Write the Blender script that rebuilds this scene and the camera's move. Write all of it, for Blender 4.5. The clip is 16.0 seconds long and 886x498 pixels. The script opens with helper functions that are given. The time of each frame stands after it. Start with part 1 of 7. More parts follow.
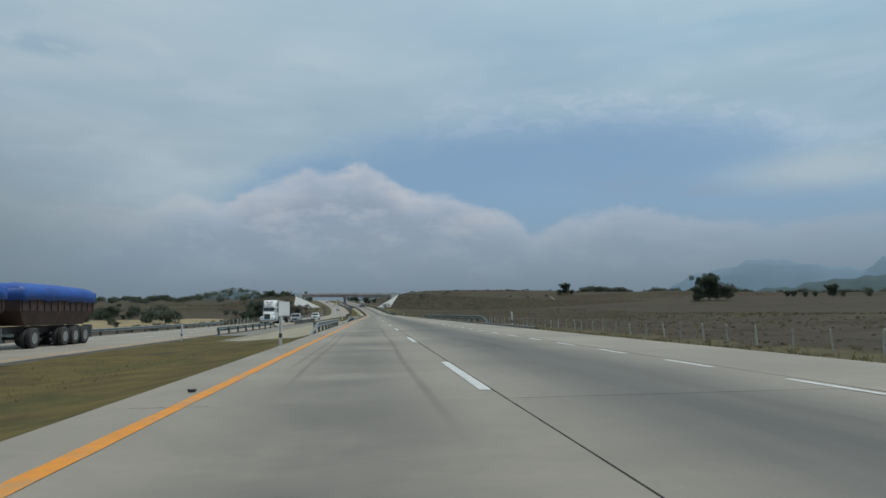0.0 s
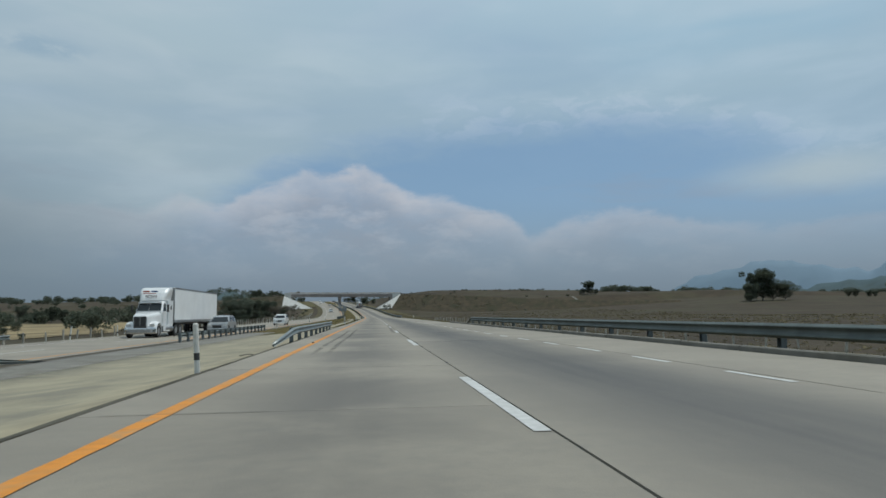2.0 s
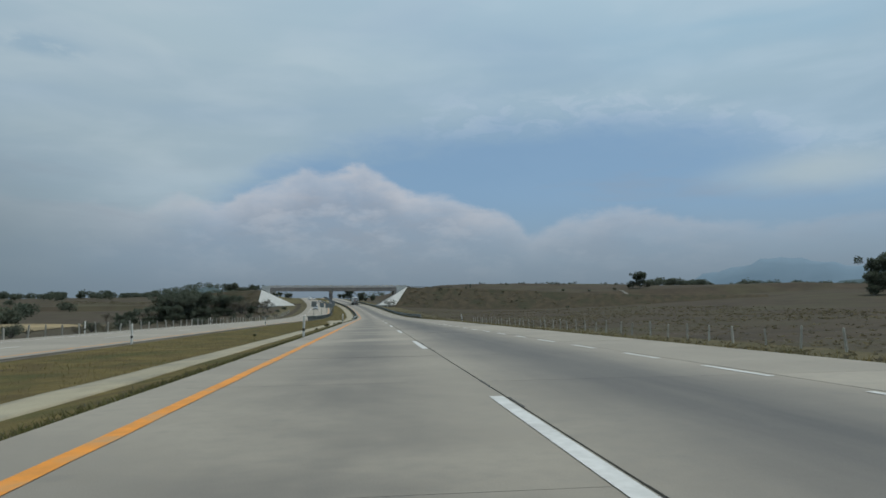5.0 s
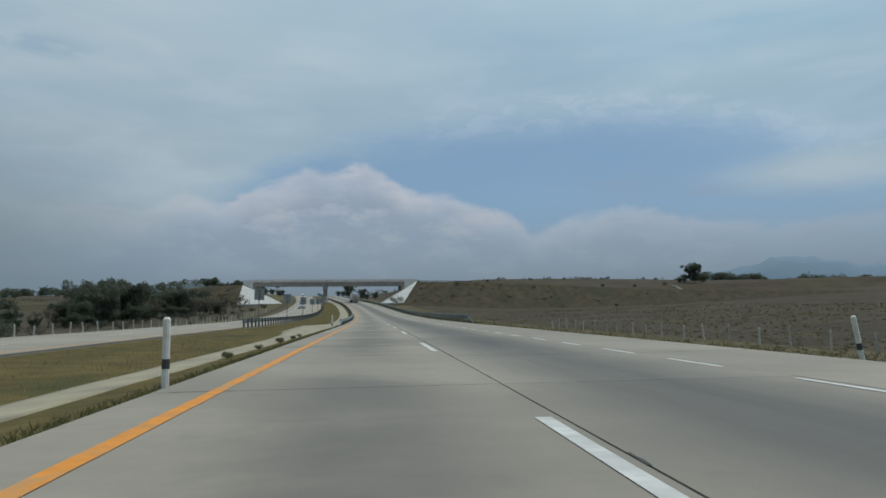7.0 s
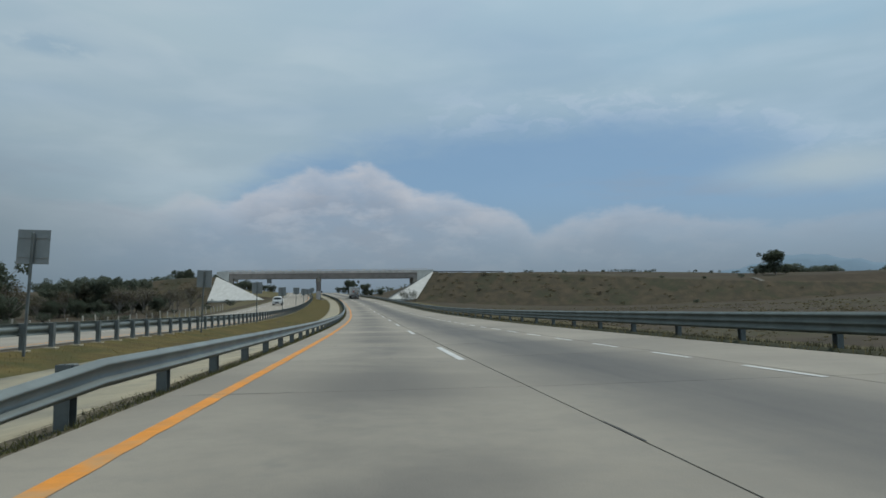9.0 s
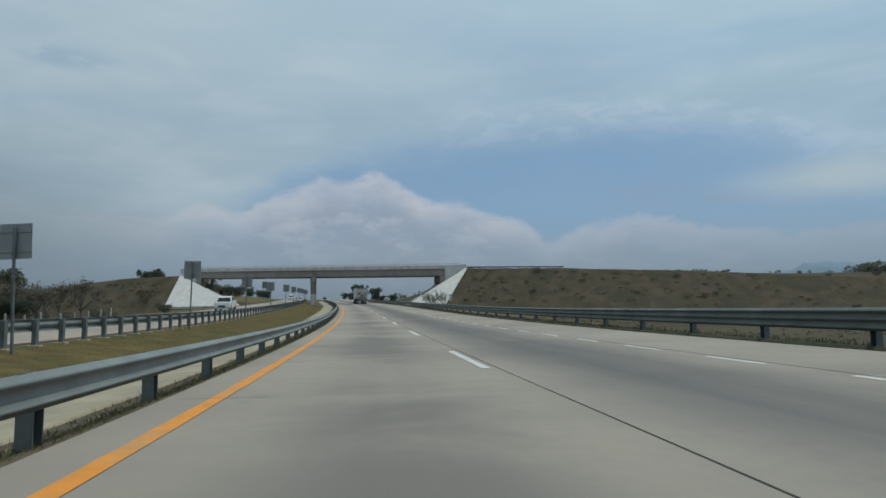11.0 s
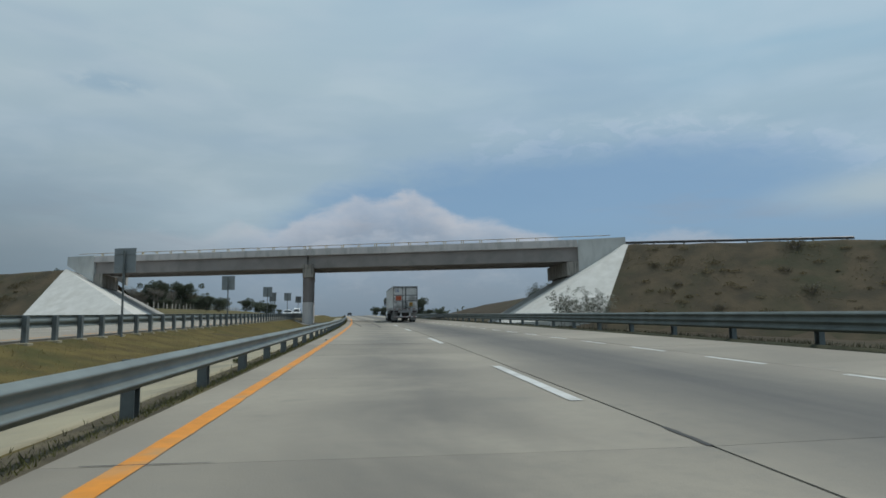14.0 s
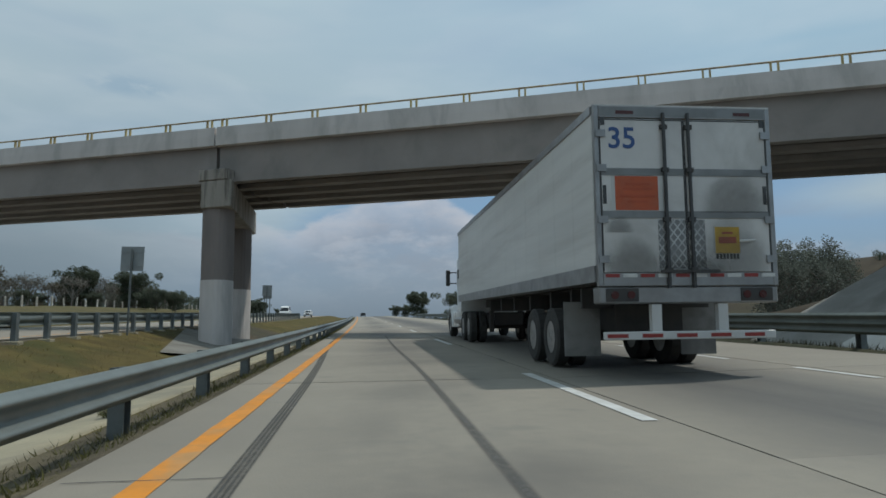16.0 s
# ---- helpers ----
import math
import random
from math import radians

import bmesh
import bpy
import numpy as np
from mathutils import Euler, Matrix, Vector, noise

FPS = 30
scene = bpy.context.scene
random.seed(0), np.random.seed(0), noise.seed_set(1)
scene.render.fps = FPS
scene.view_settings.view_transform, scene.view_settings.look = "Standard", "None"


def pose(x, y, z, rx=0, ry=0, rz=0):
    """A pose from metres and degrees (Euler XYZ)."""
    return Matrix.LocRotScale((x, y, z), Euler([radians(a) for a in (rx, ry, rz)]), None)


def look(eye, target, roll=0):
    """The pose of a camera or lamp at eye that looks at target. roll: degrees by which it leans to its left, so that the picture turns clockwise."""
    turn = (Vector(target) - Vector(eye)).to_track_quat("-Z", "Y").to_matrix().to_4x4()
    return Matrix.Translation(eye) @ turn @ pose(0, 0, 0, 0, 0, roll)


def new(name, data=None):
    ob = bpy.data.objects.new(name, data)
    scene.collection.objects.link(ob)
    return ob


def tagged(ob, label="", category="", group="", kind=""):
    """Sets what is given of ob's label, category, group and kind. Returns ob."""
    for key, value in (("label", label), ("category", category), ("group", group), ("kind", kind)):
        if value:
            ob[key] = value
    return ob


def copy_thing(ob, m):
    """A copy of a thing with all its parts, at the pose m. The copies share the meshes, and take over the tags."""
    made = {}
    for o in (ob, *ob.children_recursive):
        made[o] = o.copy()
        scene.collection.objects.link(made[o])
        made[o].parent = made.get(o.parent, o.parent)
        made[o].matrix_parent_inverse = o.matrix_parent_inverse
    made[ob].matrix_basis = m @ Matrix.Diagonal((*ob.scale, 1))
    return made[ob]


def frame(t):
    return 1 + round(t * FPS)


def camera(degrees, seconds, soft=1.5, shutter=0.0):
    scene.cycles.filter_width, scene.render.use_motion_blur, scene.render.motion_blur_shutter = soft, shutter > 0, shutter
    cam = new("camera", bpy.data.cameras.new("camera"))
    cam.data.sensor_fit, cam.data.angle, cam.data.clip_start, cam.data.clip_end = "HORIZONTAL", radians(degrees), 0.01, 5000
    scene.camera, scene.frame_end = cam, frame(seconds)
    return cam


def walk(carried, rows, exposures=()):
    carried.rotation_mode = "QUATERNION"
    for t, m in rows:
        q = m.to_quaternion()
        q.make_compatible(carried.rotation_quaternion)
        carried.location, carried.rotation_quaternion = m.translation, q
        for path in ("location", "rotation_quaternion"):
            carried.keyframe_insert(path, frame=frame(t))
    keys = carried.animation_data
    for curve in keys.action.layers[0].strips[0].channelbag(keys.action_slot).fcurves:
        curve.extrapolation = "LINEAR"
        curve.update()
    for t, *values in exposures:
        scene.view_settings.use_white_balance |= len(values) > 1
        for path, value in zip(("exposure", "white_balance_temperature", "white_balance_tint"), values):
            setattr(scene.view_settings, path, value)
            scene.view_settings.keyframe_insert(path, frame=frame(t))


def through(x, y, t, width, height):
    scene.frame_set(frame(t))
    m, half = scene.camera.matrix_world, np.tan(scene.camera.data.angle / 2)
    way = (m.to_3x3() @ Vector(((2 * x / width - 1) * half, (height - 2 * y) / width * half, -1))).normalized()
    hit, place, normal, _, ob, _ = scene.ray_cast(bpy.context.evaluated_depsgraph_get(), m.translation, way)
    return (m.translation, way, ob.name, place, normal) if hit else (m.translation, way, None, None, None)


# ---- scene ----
cam = camera(67.0, 16.0, soft=1.6)
PATH = [
    (0, 0.000, 0.000, 0.950, 95.42, 0.87, -6.01),
    (0.5, 0.007, 15.500, 0.950, 95.28, 0.87, -6.08),
    (1, 0.023, 31.000, 0.951, 95.45, 0.87, -6.20),
    (1.5, 0.050, 46.500, 0.954, 95.50, 0.87, -6.13),
    (2, 0.088, 62.000, 0.959, 95.59, 0.87, -6.12),
    (2.5, 0.137, 77.500, 0.966, 95.42, 0.87, -6.22),
    (3, 0.197, 93.000, 0.974, 95.56, 0.87, -6.29),
    (3.5, 0.268, 108.500, 0.983, 95.27, 0.87, -6.26),
    (4, 0.346, 123.999, 0.995, 95.43, 0.87, -6.43),
    (4.5, 0.421, 139.499, 1.008, 95.47, 0.87, -6.24),
    (5, 0.478, 154.999, 1.022, 95.47, 0.87, -6.17),
    (5.5, 0.514, 170.499, 1.038, 95.48, 0.87, -6.09),
    (6, 0.531, 185.999, 1.056, 95.48, 0.87, -6.02),
    (6.5, 0.528, 201.499, 1.075, 95.49, 0.87, -5.90),
    (7, 0.506, 216.999, 1.094, 95.44, 0.87, -5.96),
    (7.5, 0.467, 232.499, 1.104, 95.56, 0.87, -5.87),
    (8, 0.414, 247.999, 1.095, 95.25, 0.87, -5.72),
    (8.5, 0.346, 263.499, 1.071, 95.34, 0.87, -5.78),
    (9, 0.256, 278.998, 1.051, 95.37, 0.87, -5.61),
    (9.5, 0.137, 294.498, 1.053, 95.48, 0.87, -5.49),
    (10, -0.025, 309.997, 1.091, 95.64, 0.87, -5.29),
    (10.5, -0.251, 325.495, 1.182, 95.87, 0.87, -5.02),
    (11, -0.562, 340.991, 1.339, 96.17, 0.87, -4.69),
    (11.5, -0.986, 356.483, 1.577, 96.40, 0.87, -4.27),
    (12, -1.552, 371.969, 1.906, 96.89, 0.87, -3.54),
    (12.5, -2.262, 387.448, 2.321, 97.19, 0.87, -2.87),
    (13, -3.106, 402.917, 2.811, 97.25, 0.87, -2.53),
    (13.5, -4.062, 418.377, 3.360, 97.47, 0.87, -2.25),
    (14, -5.108, 433.831, 3.949, 97.68, 0.87, -1.82),
    (14.5, -6.238, 449.278, 4.552, 97.52, 0.87, -1.62),
    (15, -7.456, 464.718, 5.152, 97.68, 0.87, -1.39),
    (15.5, -8.791, 480.149, 5.748, 97.52, 0.87, -0.82),
    (16, -10.253, 495.568, 6.345, 97.73, 0.87, -0.35),
]
walk(cam, [(r[0], pose(*r[1:])) for r in PATH], exposures=[(0, 0.0, 6300, 6), (16, 0.0, 6300, 6)])

# ---- daylight: high hazy sun, thin cloud sheet, cumulus over a grey horizon ----
SUN_EL, SUN_AZ = 66.0, 75.0
sun = new("sun", bpy.data.lights.new("sun", "SUN"))
sun.data.energy, sun.data.angle, sun.data.color = 2.3, radians(2.0), (1.0, 0.95, 0.88)
_a, _e = radians(SUN_AZ), radians(SUN_EL)
sun.matrix_world = look((400 * math.sin(_a) * math.cos(_e), 400 * math.cos(_a) * math.cos(_e), 400 * math.sin(_e)), (0, 0, 0))


class Nodes:
    """Short spelling for node trees."""

    def __init__(self, tree):
        self.t, self.n, self.l = tree, tree.nodes, tree.links

    def add(self, kind, **props):
        node = self.n.new(kind)
        for k, v in props.items():
            if k == "noise_dimensions":
                node.noise_dimensions = v
            elif k == "operation":
                node.operation = v
            elif k == "sky_type":
                node.sky_type = v
            elif k == "blend_type":
                node.blend_type = v
        return node

    def put(self, sock, value):
        if hasattr(value, "is_linked"):
            self.l.new(value, sock)
        elif isinstance(value, (tuple, list)):
            sock.default_value = (*value, 1.0) if len(value) == 3 and len(sock.default_value) == 4 else value
        else:
            sock.default_value = value

    def math(self, op, a, b=0.0, c=0.0):
        node = self.add("ShaderNodeMath", operation=op)
        for s, v in zip(node.inputs, (a, b, c)):
            self.put(s, v)
        return node.outputs[0]

    def smooth(self, x, lo, hi):
        node = self.n.new("ShaderNodeMapRange")
        node.interpolation_type = "SMOOTHSTEP"
        for s, v in zip(node.inputs, (x, lo, hi, 0.0, 1.0)):
            self.put(s, v)
        return node.outputs[0]

    def ramp(self, x, stops):
        node = self.n.new("ShaderNodeValToRGB")
        el = node.color_ramp.elements
        while len(el) < len(stops):
            el.new(0.5)
        for e, (pos, col) in zip(el, stops):
            e.position = pos
            e.color = (*col, 1.0) if isinstance(col, tuple) else (col, col, col, 1.0)
        self.put(node.inputs[0], x)
        return node.outputs[0]

    def mix(self, fac, a, b, mode="MIX"):
        node = self.n.new("ShaderNodeMix")
        node.data_type, node.blend_type = "RGBA", mode
        for s, v in zip((node.inputs[0], node.inputs[6], node.inputs[7]), (fac, a, b)):
            self.put(s, v)
        return node.outputs[2]

    def noise(self, vec, scale, detail=4.0, rough=0.55, distort=0.0):
        node = self.n.new("ShaderNodeTexNoise")
        if vec is not None:
            self.put(node.inputs["Vector"], vec)
        for k, v in (("Scale", scale), ("Detail", detail), ("Roughness", rough), ("Distortion", distort)):
            node.inputs[k].default_value = v
        return node.outputs[0]

    def scaled(self, vec, sx, sy, sz):
        node = self.n.new("ShaderNodeMapping")
        self.put(node.inputs[0], vec)
        node.inputs[3].default_value = (sx, sy, sz)
        return node.outputs[0]


def make_world():
    world = bpy.data.worlds.new("sky")
    scene.world = world
    world.use_nodes = True
    k = Nodes(world.node_tree)
    k.n.clear()
    out, bg = k.n.new("ShaderNodeOutputWorld"), k.n.new("ShaderNodeBackground")
    sky = k.add("ShaderNodeTexSky", sky_type="NISHITA")
    sky.sun_disc, sky.sun_elevation, sky.sun_rotation = False, radians(SUN_EL), radians(SUN_AZ)
    sky.air_density, sky.dust_density, sky.ozone_density = 1.0, 2.0, 1.5
    co = k.n.new("ShaderNodeTexCoord").outputs["Generated"]
    sep = k.n.new("ShaderNodeSeparateXYZ")
    k.put(sep.inputs[0], co)
    x, y, z = sep.outputs
    el = k.math("DEGREES", k.math("ARCSINE", z))
    az = k.math("DEGREES", k.math("ARCTAN2", x, y))
    flat = k.n.new("ShaderNodeCombineXYZ")
    k.put(flat.inputs[0], az)
    k.put(flat.inputs[1], k.math("MULTIPLY", el, 1.6))
    v = flat.outputs[0]
    # thin blue behind
    blue = k.mix(1.0, sky.outputs[0], (0.105, 0.105, 0.105), "MULTIPLY")
    blue = k.mix(0.7, blue, (0.185, 0.305, 0.455))
    turn = k.math("MULTIPLY_ADD", az, 1 / 120, 0.5)

    def profile(points, top):
        """A height in degrees by bearing; points: (bearing, degrees)."""
        return k.math("MULTIPLY", k.ramp(turn, [(0.5 + a / 120, h / top) for a, h in points]), top)

    def spot(a0, e0, wide, high):
        """Soft lens of cloud round a bearing and height."""
        da = k.math("DIVIDE", k.math("SUBTRACT", az, a0), wide)
        de = k.math("DIVIDE", k.math("SUBTRACT", el, e0), high)
        r = k.math("SQRT", k.math("ADD", k.math("MULTIPLY", da, da), k.math("MULTIPLY", de, de)))
        return k.math("SUBTRACT", 1.0, k.smooth(r, 0.15, 1.0))

    # cloud sheet above a ragged lower edge
    tilted = k.n.new("ShaderNodeMapping")
    k.put(tilted.inputs[0], v)
    tilted.inputs[2].default_value, tilted.inputs[3].default_value = (0, 0, radians(-9)), (0.030, 0.085, 1)
    wisps = k.noise(tilted.outputs[0], 1.0, 3, 0.45, 0.25)
    fine = k.noise(k.scaled(v, 0.10, 0.20, 1), 1.0, 4, 0.5, 0.3)
    tufts = k.noise(k.scaled(v, 0.33, 0.5, 1), 1.0, 5, 0.6, 0.4)
    lift = profile(((-60, 3.0), (-24, 3.0), (-15, 6.0), (-11.5, 9.2), (-9, 11.0), (-5, 12.5), (-2, 13.2), (3, 14.0), (10, 14.7), (17, 15.0), (22, 14.6), (27, 13.7), (32, 12.2), (37, 9.0), (60, 8.0)), 20.0)
    ragged = k.math("ADD", k.math("MULTIPLY_ADD", fine, 4.6, -2.3), k.math("MULTIPLY_ADD", tufts, 2.4, -1.2))
    over = k.math("SUBTRACT", el, k.math("ADD", lift, ragged))
    sheet = k.smooth(over, -1.5, 3.2)
    thin = k.ramp(wisps, [(0.30, 0.58), (0.46, 0.84), (0.60, 1.0)])
    sheet = k.math("MULTIPLY", sheet, thin)
    sheet_col = k.mix(k.smooth(el, 11.0, 33.0), (0.372, 0.452, 0.503), (0.488, 0.592, 0.648))
    sheet_col = k.mix(k.math("MULTIPLY", k.smooth(fine, 0.38, 0.68), 0.36), sheet_col, (0.545, 0.605, 0.648))
    # warmer on the left, clearer on the right
    sheet_col = k.mix(k.smooth(az, -30.0, 28.0), k.mix(1.0, sheet_col, (1.045, 1.0, 0.955), "MULTIPLY"), k.mix(1.0, sheet_col, (0.955, 0.99, 1.02), "MULTIPLY"))
    # brighter tufts along the lower edge
    brim = k.math("MULTIPLY", k.math("MULTIPLY", k.smooth(over, -0.6, 0.8), k.math("SUBTRACT", 1.0, k.smooth(over, 1.0, 4.5))), k.math("MULTIPLY", k.smooth(tufts, 0.46, 0.60), k.smooth(az, -2.0, 10.0)))
    sheet_col = k.mix(k.math("MULTIPLY", brim, 0.55), sheet_col, (0.585, 0.63, 0.675))
    col = k.mix(k.math("MULTIPLY_ADD", sheet, 0.80, 0.10), blue, sheet_col)
    # thin veil low on the right, and a small clear patch high on the left
    veil = k.math("MULTIPLY", spot(36.0, 10.2, 11.0, 2.3), k.math("MULTIPLY_ADD", fine, 0.9, 0.35))
    col = k.mix(k.math("MULTIPLY", veil, 0.9), col, (0.435, 0.49, 0.515))
    clear = k.math("MULTIPLY", spot(-25.5, 19.8, 5.0, 1.3), k.smooth(tufts, 0.34, 0.6))
    col = k.mix(k.math("MULTIPLY", clear, 0.5), col, (0.235, 0.345, 0.45))
    open_blue = k.math("MULTIPLY", spot(31.0, 23.0, 15.0, 7.5), k.math("SUBTRACT", 1.0, k.smooth(wisps, 0.40, 0.66)))
    col = k.mix(k.math("MULTIPLY", open_blue, 0.8), col, (0.29, 0.455, 0.575))
    # cumulus line
    tops = profile(((-60, 8.5), (-27, 9.2), (-19, 8.6), (-15.5, 9.9), (-12.5, 9.2), (-10.2, 10.6), (-8, 11.2), (-5.2, 12.6), (-3, 12.1), (-0.5, 12.9), (1.6, 11.6), (3.2, 10.5), (6.5, 10.4), (9, 9.3), (11.5, 8.4), (13.8, 7.0), (15, 7.0), (17, 8.1), (21, 8.9), (24.5, 7.9), (28, 7.2), (33, 6.6), (40, 7.0), (60, 8.0)), 20.0)
    puff = k.noise(k.scaled(v, 0.30, 0.34, 1), 1.0, 6, 0.6, 0.35)
    swell = k.noise(k.scaled(v, 0.14, 0.10, 1), 1.0, 3, 0.5)
    hgt = k.math("ADD", tops, k.math("ADD", k.math("MULTIPLY_ADD", puff, 2.6, -1.3), k.math("MULTIPLY_ADD", swell, 1.4, -0.7)))
    depth = k.math("SUBTRACT", hgt, el)
    cum = k.smooth(depth, -0.2, 0.9)
    lit = k.math("MAXIMUM", k.math("SUBTRACT", 1.0, k.smooth(depth, 0.0, 3.6)), k.math("MULTIPLY", k.smooth(k.noise(k.scaled(v, 0.2, 0.28, 1), 1.0, 5, 0.6), 0.44, 0.66), 0.6))
    rim = k.mix(lit, (0.325, 0.338, 0.384), (0.56, 0.538, 0.558))
    # thinner towards both sides
    side = k.ramp(turn, [(0.0, 0.25), (0.30, 0.34), (0.37, 0.62), (0.44, 0.88), (0.57, 0.88), (0.62, 0.68), (0.69, 0.68), (0.78, 0.34), (1.0, 0.25)])
    lumps = k.math("MULTIPLY_ADD", k.smooth(k.noise(k.scaled(v, 0.12, 0.18, 1), 1.0, 5, 0.6), 0.36, 0.64), 0.34, 0.62)
    col = k.mix(k.math("MULTIPLY", k.math("MULTIPLY", cum, side), lumps), col, rim)
    # loose grey scraps in front
    scraps = k.math("MULTIPLY", k.smooth(k.noise(k.scaled(v, 0.06, 0.2, 1), 1.0, 5, 0.6, 0.4), 0.50, 0.72), k.math("MULTIPLY", k.smooth(el, 3.0, 7.0), k.math("SUBTRACT", 1.0, k.smooth(el, 9.0, 14.0))))
    col = k.mix(k.math("MULTIPLY", scraps, 0.35), col, (0.30, 0.325, 0.38))
    # grey haze towards the horizon
    haze = k.mix(k.smooth(el, 0.0, 6.0), (0.182, 0.222, 0.264), (0.236, 0.287, 0.338))
    col = k.mix(k.math("SUBTRACT", 1.0, k.smooth(el, 0.5, 10.5)), col, haze)
    # thicker haze low on the left
    thick = k.math("MULTIPLY", k.math("SUBTRACT", 1.0, k.smooth(az, -34.0, -12.0)), k.math("SUBTRACT", 1.0, k.smooth(el, 5.0, 17.0)))
    col = k.mix(k.math("MULTIPLY", thick, 0.75), col, (0.165, 0.205, 0.235))
    col = k.mix(1.0, col, (0.965, 1.0, 1.03), "MULTIPLY")
    k.put(bg.inputs[0], col)
    bg.inputs[1].default_value = 1.0
    k.l.new(bg.outputs[0], out.inputs[0])


make_world()


# ---- materials ----
def mat(name, c1, c2=None, scale=2.0, rough=0.8, metal=0.0, bump=0.0, bscale=None, stain=None, sscale=0.25, samt=0.5,
        vary=0.0, stretch=(1, 1, 1), spec=0.5, clear=0.0):
    m = bpy.data.materials.new(name)
    m.use_nodes = True
    k = Nodes(m.node_tree)
    b = k.n["Principled BSDF"]
    co = k.n.new("ShaderNodeTexCoord").outputs["Object"]
    v = k.scaled(co, *stretch)
    c2 = c2 or tuple(a * 0.8 for a in c1)
    n1 = k.noise(v, scale, 6, 0.6)
    col = k.mix(k.smooth(n1, 0.3, 0.7), c1, c2)
    if stain:
        n2 = k.noise(v, sscale, 5, 0.6, 0.5)
        col = k.mix(k.math("MULTIPLY", k.smooth(n2, 0.45, 0.7), samt), col, stain)
    if vary:
        info = k.n.new("ShaderNodeObjectInfo")
        isl = k.n.new("ShaderNodeNewGeometry")
        r = k.math("FRACT", k.math("ADD", info.outputs["Random"], isl.outputs["Random Per Island"]))
        hsv = k.n.new("ShaderNodeHueSaturation")
        k.put(hsv.inputs["Value"], k.math("MULTIPLY_ADD", r, vary * 2, 1 - vary))
        k.put(hsv.inputs["Color"], col)
        col = hsv.outputs[0]
    k.put(b.inputs["Base Color"], col)
    k.put(b.inputs["Roughness"], k.math("MULTIPLY_ADD", n1, 0.2, rough - 0.1))
    b.inputs["Metallic"].default_value = metal
    b.inputs["Specular IOR Level"].default_value = spec
    b.inputs["Coat Weight"].default_value = clear
    if bump:
        bp = k.n.new("ShaderNodeBump")
        bp.inputs["Strength"].default_value = bump
        bp.inputs["Distance"].default_value = 0.05
        k.put(bp.inputs["Height"], k.noise(v, bscale or scale * 6, 4, 0.6))
        k.l.new(bp.outputs[0], b.inputs["Normal"])
    return m


def glass_mat(name, tint):
    m = bpy.data.materials.new(name)
    m.use_nodes = True
    b = m.node_tree.nodes["Principled BSDF"]
    b.inputs["Base Color"].default_value = (*tint, 1)
    b.inputs["Roughness"].default_value = 0.1
    b.inputs["Specular IOR Level"].default_value = 0.4
    return m


